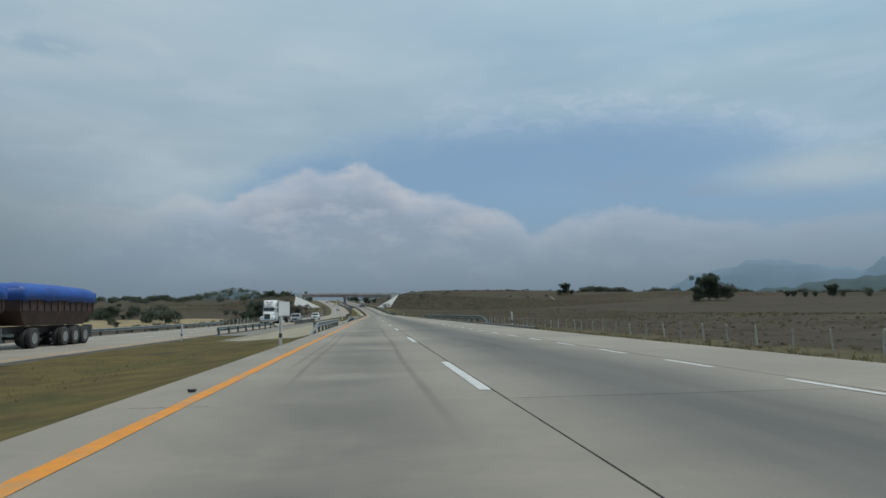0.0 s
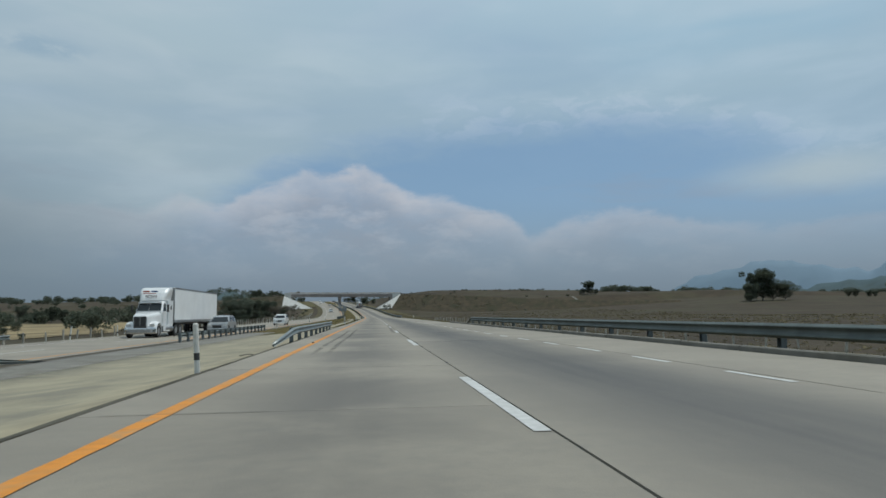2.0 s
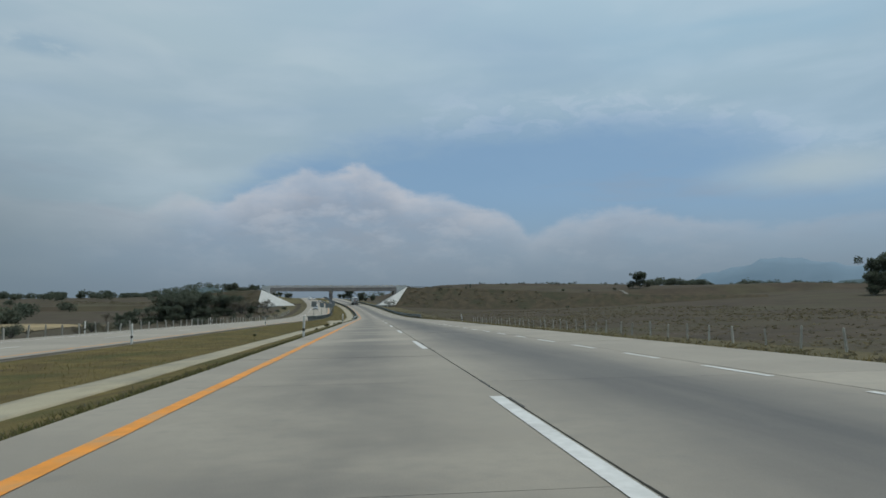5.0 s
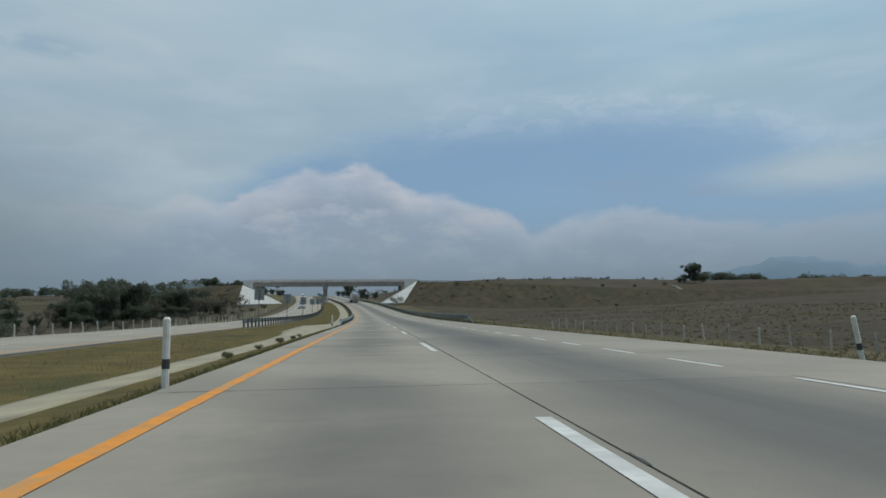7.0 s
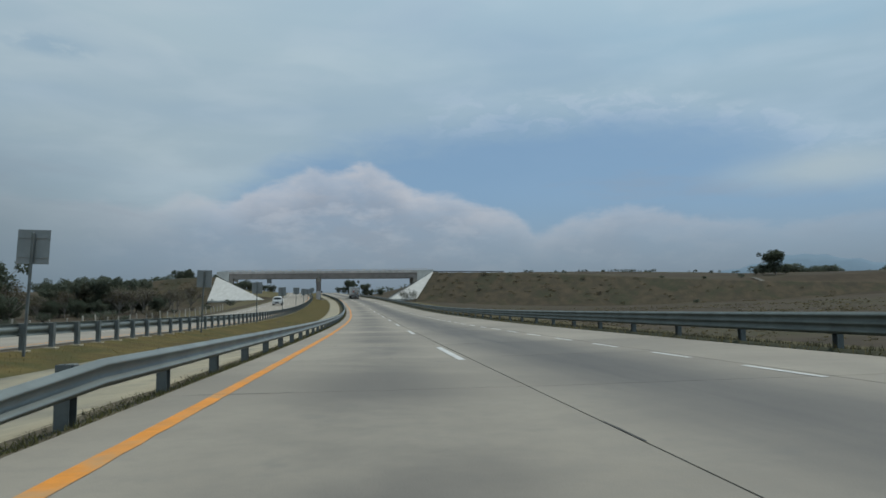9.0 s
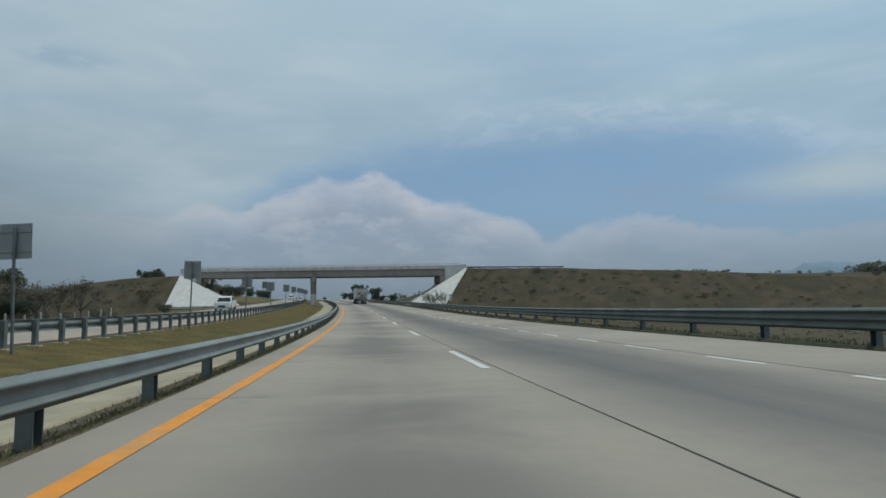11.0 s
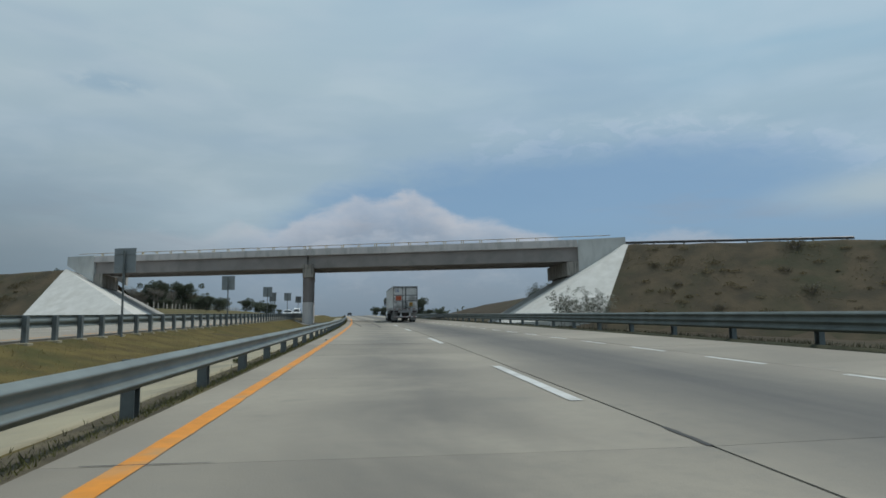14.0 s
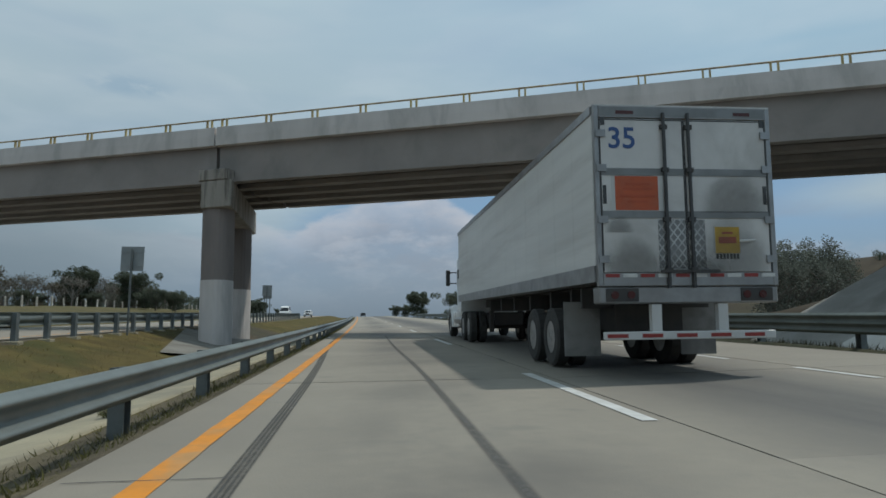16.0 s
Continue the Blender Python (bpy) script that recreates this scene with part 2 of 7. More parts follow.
M = {
    "joint": mat("joint_filler", (0.03, 0.03, 0.03), (0.06, 0.058, 0.055), 3, 0.9),
    "ditch": mat("lining_concrete", (0.305, 0.272, 0.186), (0.24, 0.214, 0.150), 0.8, 0.9, bump=0.2, bscale=25, stain=(0.15, 0.14, 0.11), sscale=0.5, samt=0.7),
    "yellow": mat("yellow_paint", (0.62, 0.225, 0.008), (0.50, 0.195, 0.02), 5, 0.7, stain=(0.33, 0.225, 0.11), sscale=1.5, samt=0.7),
    "white_line": mat("white_paint", (0.54, 0.54, 0.52), (0.43, 0.43, 0.41), 5, 0.7, stain=(0.35, 0.34, 0.32), sscale=2.0, samt=0.5),
    "field": mat("dry_field", (0.072, 0.058, 0.041), (0.048, 0.040, 0.030), 0.11, 1.0, bump=0.8, bscale=0.9, stain=(0.070, 0.066, 0.040), sscale=0.03, samt=0.75, stretch=(0.8, 1.2, 1), spec=0.1),
    "stubble": mat("straw_stubble_field", (0.31, 0.245, 0.14), (0.21, 0.168, 0.10), 0.12, 1.0, bump=0.7, bscale=1.5, stain=(0.10, 0.086, 0.058), sscale=0.04, samt=0.7, stretch=(0.7, 1.0, 1), spec=0.1),
    "bank": mat("bare_embankment_earth", (0.092, 0.074, 0.050), (0.056, 0.050, 0.037), 0.35, 1.0, bump=0.9, bscale=2.5, stain=(0.050, 0.053, 0.034), sscale=0.14, samt=0.85, spec=0.1),
    "grass": mat("dry_median_grass", (0.126, 0.100, 0.038), (0.076, 0.059, 0.027), 0.9, 1.0, bump=0.9, bscale=9, stain=(0.058, 0.060, 0.024), sscale=0.30, samt=0.9, spec=0.1),
    "verge": mat("dry_verge", (0.115, 0.096, 0.055), (0.078, 0.070, 0.040), 0.5, 1.0, bump=0.8, bscale=9, stain=(0.06, 0.058, 0.032), sscale=0.2, samt=0.7, spec=0.1),
    "weed": mat("weed_leaves", (0.085, 0.10, 0.045), (0.12, 0.115, 0.05), 2.0, 0.9, vary=0.3, spec=0.2),
    "bark": mat("bark", (0.19, 0.172, 0.15), (0.13, 0.118, 0.102), 3, 0.95, bump=0.6, bscale=8, stretch=(1, 1, 0.3)),
    "galv": mat("galvanised_steel", (0.225, 0.25, 0.238), (0.165, 0.185, 0.178), 1.2, 0.46, metal=0.5, bump=0.03, bscale=20, stain=(0.15, 0.165, 0.16), sscale=0.7, samt=0.6),
    # Darker galv: shade on rails facing away from the sun is in the colour.
    "galv_shaded": mat("dull_old_galvanised_steel", (0.145, 0.168, 0.158), (0.10, 0.118, 0.112), 1.2, 0.58, metal=0.3, bump=0.03, bscale=20, stain=(0.09, 0.10, 0.092), sscale=0.7, samt=0.6),
    "galv_post": mat("weathered_post_steel", (0.17, 0.19, 0.19), (0.12, 0.135, 0.135), 3, 0.6, metal=0.5, stain=(0.10, 0.08, 0.06), sscale=2.0, samt=0.5),
    "post_white": mat("white_post_paint", (0.66, 0.66, 0.62), (0.55, 0.54, 0.5), 6, 0.75, stain=(0.36, 0.33, 0.27), sscale=3, samt=0.5),
    "post_black": mat("black_post_band", (0.03, 0.03, 0.03), (0.05, 0.05, 0.05), 6, 0.7),
    "fence_post": mat("concrete_fence_post", (0.44, 0.415, 0.36), (0.32, 0.30, 0.26), 4, 0.9, bump=0.3, vary=0.15),
    "wire": mat("fence_wire", (0.16, 0.15, 0.14), None, 3, 0.6, metal=0.6),
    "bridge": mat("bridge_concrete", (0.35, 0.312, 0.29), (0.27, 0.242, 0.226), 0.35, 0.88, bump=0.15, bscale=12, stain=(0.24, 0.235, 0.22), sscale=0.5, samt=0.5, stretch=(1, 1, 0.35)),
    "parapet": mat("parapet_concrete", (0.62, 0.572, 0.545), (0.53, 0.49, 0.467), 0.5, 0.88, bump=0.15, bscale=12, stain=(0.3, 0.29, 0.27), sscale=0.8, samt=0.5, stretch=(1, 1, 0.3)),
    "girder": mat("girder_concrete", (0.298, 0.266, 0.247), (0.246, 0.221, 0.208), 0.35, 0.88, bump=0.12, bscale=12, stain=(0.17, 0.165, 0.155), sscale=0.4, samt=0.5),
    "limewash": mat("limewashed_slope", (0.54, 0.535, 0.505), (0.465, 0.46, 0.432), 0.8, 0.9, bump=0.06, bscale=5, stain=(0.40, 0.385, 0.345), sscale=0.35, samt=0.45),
    "post_ochre": mat("ochre_rail_post_paint", (0.52, 0.40, 0.17), (0.38, 0.30, 0.15), 3, 0.7, stain=(0.2, 0.12, 0.06), sscale=2.5, samt=0.5),
    "rail_tan": mat("rail_paint_rusty", (0.36, 0.29, 0.17), (0.25, 0.2, 0.13), 2, 0.7, stain=(0.16, 0.09, 0.05), sscale=2.5, samt=0.6),
    "sign_back": mat("bare_sign_back", (0.28, 0.30, 0.305), (0.22, 0.24, 0.245), 1.5, 0.5, metal=0.5, stain=(0.22, 0.23, 0.23), sscale=1.0, samt=0.5),
    "sign_yellow": mat("sign_face_yellow", (0.7, 0.45, 0.03), None, 3, 0.5),
    "trailer_white": mat("trailer_white_panel", (0.66, 0.66, 0.645), (0.57, 0.57, 0.56), 0.8, 0.45, stain=(0.40, 0.39, 0.37), sscale=0.9, samt=0.45, stretch=(1, 0.16, 2.6)),
    "trailer_door": mat("trailer_door_grimy", (0.62, 0.61, 0.595), (0.54, 0.53, 0.52), 1.0, 0.45, stain=(0.36, 0.35, 0.33), sscale=0.9, samt=0.6),
    "alu": mat("aluminium_trim", (0.36, 0.36, 0.36), (0.27, 0.27, 0.27), 3, 0.38, metal=0.8, stain=(0.25, 0.24, 0.23), sscale=1.2, samt=0.5),
    "dark_steel": mat("dark_chassis_steel", (0.035, 0.035, 0.036), (0.06, 0.055, 0.05), 3, 0.65),
    "tyre": mat("tyre_rubber", (0.03, 0.03, 0.03), (0.05, 0.048, 0.045), 5, 0.85, bump=0.2),
    "hub": mat("wheel_hub", (0.42, 0.42, 0.42), (0.3, 0.3, 0.3), 4, 0.4, metal=0.7),
    "orange": mat("orange_placard", (0.46, 0.095, 0.035), (0.38, 0.08, 0.032), 3, 0.6, stain=(0.35, 0.12, 0.07), sscale=3, samt=0.5),
    "dim_red": mat("faded_red_letters", (0.42, 0.085, 0.035), None, 3, 0.6),
    "placard": mat("yellow_placard", (0.66, 0.40, 0.03), (0.55, 0.34, 0.03), 3, 0.5),
    "blue_paint": mat("blue_lettering", (0.035, 0.085, 0.24), None, 3, 0.5),
    "red_tape": mat("red_reflective_tape", (0.27, 0.035, 0.03), None, 8, 0.4),
    "white_tape": mat("white_reflective_tape", (0.6, 0.6, 0.58), None, 8, 0.4),
    "lamp_red": mat("red_lamp_lens", (0.075, 0.016, 0.014), None, 8, 0.25),
    "lamp_clear": mat("clear_lamp_lens", (0.7, 0.7, 0.68), (0.5, 0.5, 0.5), 8, 0.15),
    "mud_flap": mat("mud_flap", (0.27, 0.265, 0.255), (0.2, 0.198, 0.19), 2, 0.8, stain=(0.12, 0.115, 0.11), sscale=2, samt=0.6),
    "white_car": mat("white_car_paint", (0.72, 0.73, 0.73), (0.66, 0.67, 0.67), 1.0, 0.3, clear=0.4),
    "silver_car": mat("silver_car_paint", (0.46, 0.47, 0.48), (0.40, 0.41, 0.42), 1.0, 0.32, metal=0.5, clear=0.4),
    "dark_car": mat("dark_car_paint", (0.04, 0.042, 0.047), None, 1.0, 0.3, clear=0.4),
    "chrome": mat("chrome", (0.6, 0.6, 0.6), (0.5, 0.5, 0.5), 3, 0.18, metal=1.0),
    "grille": mat("dark_grille", (0.02, 0.02, 0.02), (0.05, 0.05, 0.05), 10, 0.5),
    "tarp": mat("blue_tarpaulin", (0.010, 0.055, 0.25), (0.016, 0.085, 0.36), 0.8, 0.55, bump=1.0, bscale=2.2),
    "rust_body": mat("rusty_brown_steel", (0.052, 0.03, 0.025), (0.036, 0.022, 0.02), 1.2, 0.7, stain=(0.11, 0.06, 0.04), sscale=0.8, samt=0.6, bump=0.2),
    "glass": glass_mat("dark_window_glass", (0.02, 0.025, 0.028)),
    "sign_white": mat("sign_face_white", (0.72, 0.72, 0.7), None, 3, 0.5),
    # Far hills: the haze of distance is mixed into both base colours.
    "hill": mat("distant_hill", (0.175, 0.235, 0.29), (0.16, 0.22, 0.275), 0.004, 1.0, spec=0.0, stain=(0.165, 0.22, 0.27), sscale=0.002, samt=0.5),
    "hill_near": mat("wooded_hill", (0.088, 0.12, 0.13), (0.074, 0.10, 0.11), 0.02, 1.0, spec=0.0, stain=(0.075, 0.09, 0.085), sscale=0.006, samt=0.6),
    "road_top": mat("bridge_road_top", (0.2, 0.2, 0.19), None, 1, 0.9),
}



def leaf_mat(name, c1, c2, through=0.35):
    """Leaves that let some light through."""
    m = mat(name, c1, c2, 0.4, 0.75, vary=0.35, spec=0.25)
    k = Nodes(m.node_tree)
    bs, out = k.n["Principled BSDF"], k.n["Material Output"]
    tr, mx = k.n.new("ShaderNodeBsdfTranslucent"), k.n.new("ShaderNodeMixShader")
    k.put(tr.inputs[0], bs.inputs["Base Color"].links[0].from_socket)
    mx.inputs[0].default_value = through
    k.l.new(bs.outputs[0], mx.inputs[1])
    k.l.new(tr.outputs[0], mx.inputs[2])
    k.l.new(mx.outputs[0], out.inputs[0])
    return m


M["leaf"] = leaf_mat("tree_leaves", (0.076, 0.094, 0.068), (0.108, 0.122, 0.086), 0.45)
M["leaf_dry"] = leaf_mat("dry_scrub_leaves", (0.125, 0.108, 0.066), (0.09, 0.084, 0.052))
M["bank_scrub"] = leaf_mat("dry_bank_scrub", (0.18, 0.152, 0.094), (0.135, 0.12, 0.074), 0.6)
M["field_stalk"] = leaf_mat("dry_field_stalks", (0.155, 0.135, 0.082), (0.10, 0.088, 0.056), 0.6)
M["blade"] = leaf_mat("grass_blades", (0.21, 0.168, 0.075), (0.135, 0.12, 0.05), 0.5)
M["blade_olive"] = leaf_mat("olive_grass_blades", (0.135, 0.128, 0.048), (0.09, 0.09, 0.036), 0.5)
M["weed_dark"] = leaf_mat("dark_weeds", (0.095, 0.088, 0.055), (0.058, 0.060, 0.038), 0.3)
M["leaf_pale"] = leaf_mat("pale_dry_leaves", (0.21, 0.215, 0.185), (0.14, 0.15, 0.12), 0.4)
M["leaf_grey"] = leaf_mat("dusty_grey_leaves", (0.14, 0.152, 0.126), (0.10, 0.112, 0.092))


def diamond_mat():
    """Tread plate: bright raised lozenges on dull metal."""
    m = bpy.data.materials.new("diamond_plate")
    m.use_nodes = True
    k = Nodes(m.node_tree)
    bs = k.n["Principled BSDF"]
    co = k.n.new("ShaderNodeTexCoord").outputs["Object"]
    sep = k.n.new("ShaderNodeSeparateXYZ")
    k.put(sep.inputs[0], co)
    x, y, z = sep.outputs
    w = 2 * math.pi / 0.115
    a = k.math("SINE", k.math("MULTIPLY", k.math("ADD", x, k.math("MULTIPLY", z, 0.8)), w))
    b = k.math("SINE", k.math("MULTIPLY", k.math("SUBTRACT", x, k.math("MULTIPLY", z, 0.8)), w))
    lump = k.smooth(k.math("MAXIMUM", a, b), 0.55, 0.95)
    worn = k.smooth(k.noise(co, 2.4, 4, 0.6), 0.3, 0.62)
    col = k.mix(k.math("MULTIPLY", lump, worn), (0.20, 0.20, 0.197), (0.50, 0.50, 0.49))
    k.put(bs.inputs["Base Color"], col)
    bs.inputs["Metallic"].default_value, bs.inputs["Roughness"].default_value = 0.5, 0.42
    bp = k.n.new("ShaderNodeBump")
    bp.inputs["Strength"].default_value, bp.inputs["Distance"].default_value = 0.6, 0.004
    k.put(bp.inputs["Height"], lump)
    k.l.new(bp.outputs[0], bs.inputs["Normal"])
    return m


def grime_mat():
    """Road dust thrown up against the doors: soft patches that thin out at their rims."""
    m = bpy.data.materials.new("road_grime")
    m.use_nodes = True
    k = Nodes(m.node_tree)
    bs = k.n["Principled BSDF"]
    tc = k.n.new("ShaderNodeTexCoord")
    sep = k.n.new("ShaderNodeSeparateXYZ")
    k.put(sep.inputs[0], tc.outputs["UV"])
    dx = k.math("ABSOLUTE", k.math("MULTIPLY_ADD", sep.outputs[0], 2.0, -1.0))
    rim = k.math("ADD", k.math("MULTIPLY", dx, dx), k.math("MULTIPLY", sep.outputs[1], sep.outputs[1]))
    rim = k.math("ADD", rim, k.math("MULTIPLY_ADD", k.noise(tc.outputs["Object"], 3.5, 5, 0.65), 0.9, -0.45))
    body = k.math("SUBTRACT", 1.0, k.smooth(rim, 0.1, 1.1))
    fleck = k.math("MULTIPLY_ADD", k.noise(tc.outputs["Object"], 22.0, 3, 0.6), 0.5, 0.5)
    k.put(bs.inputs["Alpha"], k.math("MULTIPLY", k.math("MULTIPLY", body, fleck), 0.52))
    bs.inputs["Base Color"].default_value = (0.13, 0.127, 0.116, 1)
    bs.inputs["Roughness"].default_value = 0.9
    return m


M["grime"] = grime_mat()
M["diamond"] = diamond_mat()
M["lock_steel"] = mat("dark_lock_steel", (0.075, 0.078, 0.08), (0.05, 0.05, 0.052), 3, 0.5, metal=0.4)
M["gutter"] = mat("stained_gutter_concrete", (0.20, 0.19, 0.165), (0.145, 0.138, 0.12), 0.9, 0.9, bump=0.3, bscale=12, stain=(0.11, 0.10, 0.07), sscale=0.6, samt=0.6)
M["column_dark"] = mat("weathered_column_concrete", (0.24, 0.206, 0.19), (0.18, 0.156, 0.147), 0.5, 0.9, bump=0.15, bscale=12, stain=(0.12, 0.112, 0.105), sscale=0.7, samt=0.6, stretch=(1, 1, 0.25))
M["cap"] = mat("streaked_cap_concrete", (0.33, 0.298, 0.26), (0.25, 0.228, 0.20), 0.8, 0.9, bump=0.15, bscale=12, stain=(0.075, 0.068, 0.06), sscale=2.2, samt=0.8, stretch=(1.6, 1.6, 0.22))
# Slope paving under the deck: the deck's shade is painted as darker grey.
M["shaded_slope"] = mat("bare_slope_concrete", (0.30, 0.292, 0.27), (0.235, 0.229, 0.21), 0.6, 0.9, bump=0.15, bscale=8, stain=(0.16, 0.155, 0.14), sscale=0.4, samt=0.6)
M["grit"] = mat("grey_roadside_grit", (0.135, 0.125, 0.100), (0.085, 0.08, 0.064), 1.1, 1.0, bump=0.9, bscale=14, stain=(0.06, 0.057, 0.045), sscale=0.7, samt=0.8, spec=0.1)
M["soil"] = mat("dark_roadside_soil", (0.115, 0.098, 0.07), (0.07, 0.062, 0.045), 1.5, 1.0, bump=0.9, bscale=14, stain=(0.16, 0.135, 0.085), sscale=0.9, samt=0.6, spec=0.1)
M["wing"] = mat("pale_wing_wall", (0.60, 0.595, 0.565), (0.52, 0.515, 0.49), 0.5, 0.9, bump=0.1, bscale=12, stain=(0.36, 0.35, 0.33), sscale=0.7, samt=0.45, stretch=(1, 1, 0.3))
M["bank_grass"] = mat("dry_bank_grass", (0.125, 0.104, 0.052), (0.085, 0.076, 0.04), 0.8, 1.0, bump=0.9, bscale=6, stain=(0.065, 0.065, 0.034), sscale=0.2, samt=0.7, spec=0.1)
# Weedy soil, its colour lowered for the shade among the weeds.
M["shaded_soil"] = mat("dark_weedy_soil", (0.052, 0.054, 0.036), (0.034, 0.037, 0.025), 1.2, 1.0, bump=0.9, bscale=10, stain=(0.08, 0.072, 0.045), sscale=0.6, samt=0.5, spec=0.1)
M["lock_band"] = mat("dull_door_band", (0.24, 0.245, 0.245), (0.18, 0.184, 0.184), 2.5, 0.5, metal=0.4)
M["door_patch"] = mat("pale_door_patch", (0.56, 0.56, 0.55), (0.48, 0.48, 0.47), 1.5, 0.5)
M["trailer_clean"] = mat("clean_white_panel", (0.74, 0.75, 0.745), (0.69, 0.70, 0.70), 0.6, 0.4, stain=(0.6, 0.6, 0.58), sscale=0.4, samt=0.35)


def slab_mat():
    """Concrete with a dark oil and tyre band along the middle of the lorry lane."""
    m = bpy.data.materials.new("concrete_slab")
    m.use_nodes = True
    k = Nodes(m.node_tree)
    bs = k.n["Principled BSDF"]
    tc = k.n.new("ShaderNodeTexCoord")
    co = tc.outputs["Object"]
    sep = k.n.new("ShaderNodeSeparateXYZ")
    k.put(sep.inputs[0], tc.outputs["UV"])
    u = sep.outputs[0]
    long = k.scaled(tc.outputs["UV"], 0.9, 0.06, 1)
    streak = k.noise(long, 2.2, 5, 0.6)
    grain = k.noise(co, 5.0, 6, 0.65)
    cloud = k.noise(co, 0.22, 5, 0.6, 0.4)

    def hump(mid, half):
        d = k.math("ABSOLUTE", k.math("SUBTRACT", u, mid))
        return k.math("SUBTRACT", 1.0, k.smooth(d, 0.12, half))

    lorry = k.math("MULTIPLY", hump(3.6, 2.45), k.math("MULTIPLY_ADD", streak, 0.7, 0.45))
    own = k.math("MULTIPLY", hump(-0.2, 1.55), k.math("MULTIPLY_ADD", k.smooth(cloud, 0.34, 0.62), 0.6, k.math("MULTIPLY", streak, 0.45)))
    col = k.mix(k.smooth(cloud, 0.3, 0.72), (0.275, 0.247, 0.198), (0.198, 0.178, 0.146))
    col = k.mix(k.math("MULTIPLY", k.smooth(grain, 0.38, 0.7), 0.5), col, (0.212, 0.194, 0.163))
    col = k.mix(k.math("MULTIPLY", lorry, 1.0), col, (0.068, 0.067, 0.065))
    col = k.mix(k.math("MULTIPLY", own, 0.95), col, (0.112, 0.104, 0.092))
    spots = k.noise(co, 1.7, 3, 0.5)
    col = k.mix(k.math("MULTIPLY", k.smooth(spots, 0.60, 0.78), 0.28), col, (0.12, 0.118, 0.11))
    info = k.n.new("ShaderNodeObjectInfo")
    hsv = k.n.new("ShaderNodeHueSaturation")
    k.put(hsv.inputs["Value"], k.math("MULTIPLY_ADD", info.outputs["Random"], 0.16, 0.9))
    k.put(hsv.inputs["Color"], col)
    k.put(bs.inputs["Base Color"], hsv.outputs[0])
    bs.inputs["Roughness"].default_value = 0.82
    bp = k.n.new("ShaderNodeBump")
    bp.inputs["Strength"].default_value, bp.inputs["Distance"].default_value = 0.2, 0.02
    k.put(bp.inputs["Height"], k.noise(co, 60, 3, 0.6))
    k.l.new(bp.outputs[0], bs.inputs["Normal"])
    return m


M["slab"] = slab_mat()


def trace_mat(name, col, dens, ribs, breaks):
    """Thin rubber film with soft, broken edges."""
    m = bpy.data.materials.new(name)
    m.use_nodes = True
    k = Nodes(m.node_tree)
    bs = k.n["Principled BSDF"]
    tc = k.n.new("ShaderNodeTexCoord")
    sep = k.n.new("ShaderNodeSeparateXYZ")
    k.put(sep.inputs[0], tc.outputs["UV"])
    across = k.math("ABSOLUTE", k.math("SUBTRACT", sep.outputs[0], 0.5))
    body = k.math("SUBTRACT", 1.0, k.smooth(across, 0.36 if ribs else 0.12, 0.5))
    fade = k.math("MULTIPLY", k.smooth(sep.outputs[1], 0.0, 0.12), k.math("SUBTRACT", 1.0, k.smooth(sep.outputs[1], 0.8, 1.0)))
    if ribs:
        wave = k.math("COSINE", k.math("MULTIPLY", sep.outputs[0], 2 * math.pi * ribs))
        body = k.math("MULTIPLY", body, k.math("MULTIPLY_ADD", wave, -0.28, 0.72))
    patch = k.noise(tc.outputs["Object"], 0.9, 4, 0.6)
    grain = k.noise(tc.outputs["Object"], 14.0, 3, 0.6)
    some = k.math("MULTIPLY_ADD", k.smooth(patch, 0.3, 0.55), breaks, 1.0 - breaks)
    some = k.math("MULTIPLY", some, k.math("MULTIPLY_ADD", k.smooth(grain, 0.3, 0.6), 0.3, 0.7))
    k.put(bs.inputs["Alpha"], k.math("MULTIPLY", k.math("MULTIPLY", body, fade), k.math("MULTIPLY", some, dens)))
    bs.inputs["Base Color"].default_value = (*col, 1)
    bs.inputs["Roughness"].default_value = 0.8
    return m


M["trace"] = trace_mat("faint_rubber_film", (0.075, 0.073, 0.068), 0.17, 0, 0.9)
M["trace_skid"] = trace_mat("blotched_rubber_film", (0.06, 0.058, 0.054), 0.36, 0, 1.0)
M["trace_ribbed"] = trace_mat("ribbed_rubber_film", (0.05, 0.049, 0.046), 0.85, 4, 0.15)
M["trace_solid"] = trace_mat("grey_rubber_film", (0.085, 0.083, 0.078), 0.72, 0, 0.2)

# ---- the road's line: heading and grade by distance ----
KS = [0, 124, 217, 263.5, 303.8, 341, 372, 403, 434, 465, 496, 540, 600, 700, 850, 1000]
KH = [0, -0.321, 0.122, 0.269, 0.567, 1.273, 2.37, 3.4, 4.029, 4.645, 5.5, 6.2, 6.7, 7.1, 7.4, 7.6]
KG = [0, 0.045, 0.08, -0.142, 0.117, 0.692, 1.397, 1.968, 2.268, 2.193, 2.2, 2.25, 2.35, 2.3, 1.0, 0.0]
DS = 1.55
_s = np.arange(-310.0, 4650.0, DS)
_ker = np.ones(21) / 21
_h = np.radians(np.convolve(np.pad(np.interp(_s, KS, KH), 10, "edge"), _ker, "valid"))
_g = np.radians(np.convolve(np.pad(np.interp(_s, KS, KG), 10, "edge"), _ker, "valid"))
_d = DS * np.stack([-np.sin(_h) * np.cos(_g), np.cos(_h) * np.cos(_g), np.sin(_g)], 1)
_x = np.vstack([[0, 0, 0], np.cumsum((_d[1:] + _d[:-1]) / 2, 0)])
_x -= _x[np.argmin(abs(_s))]


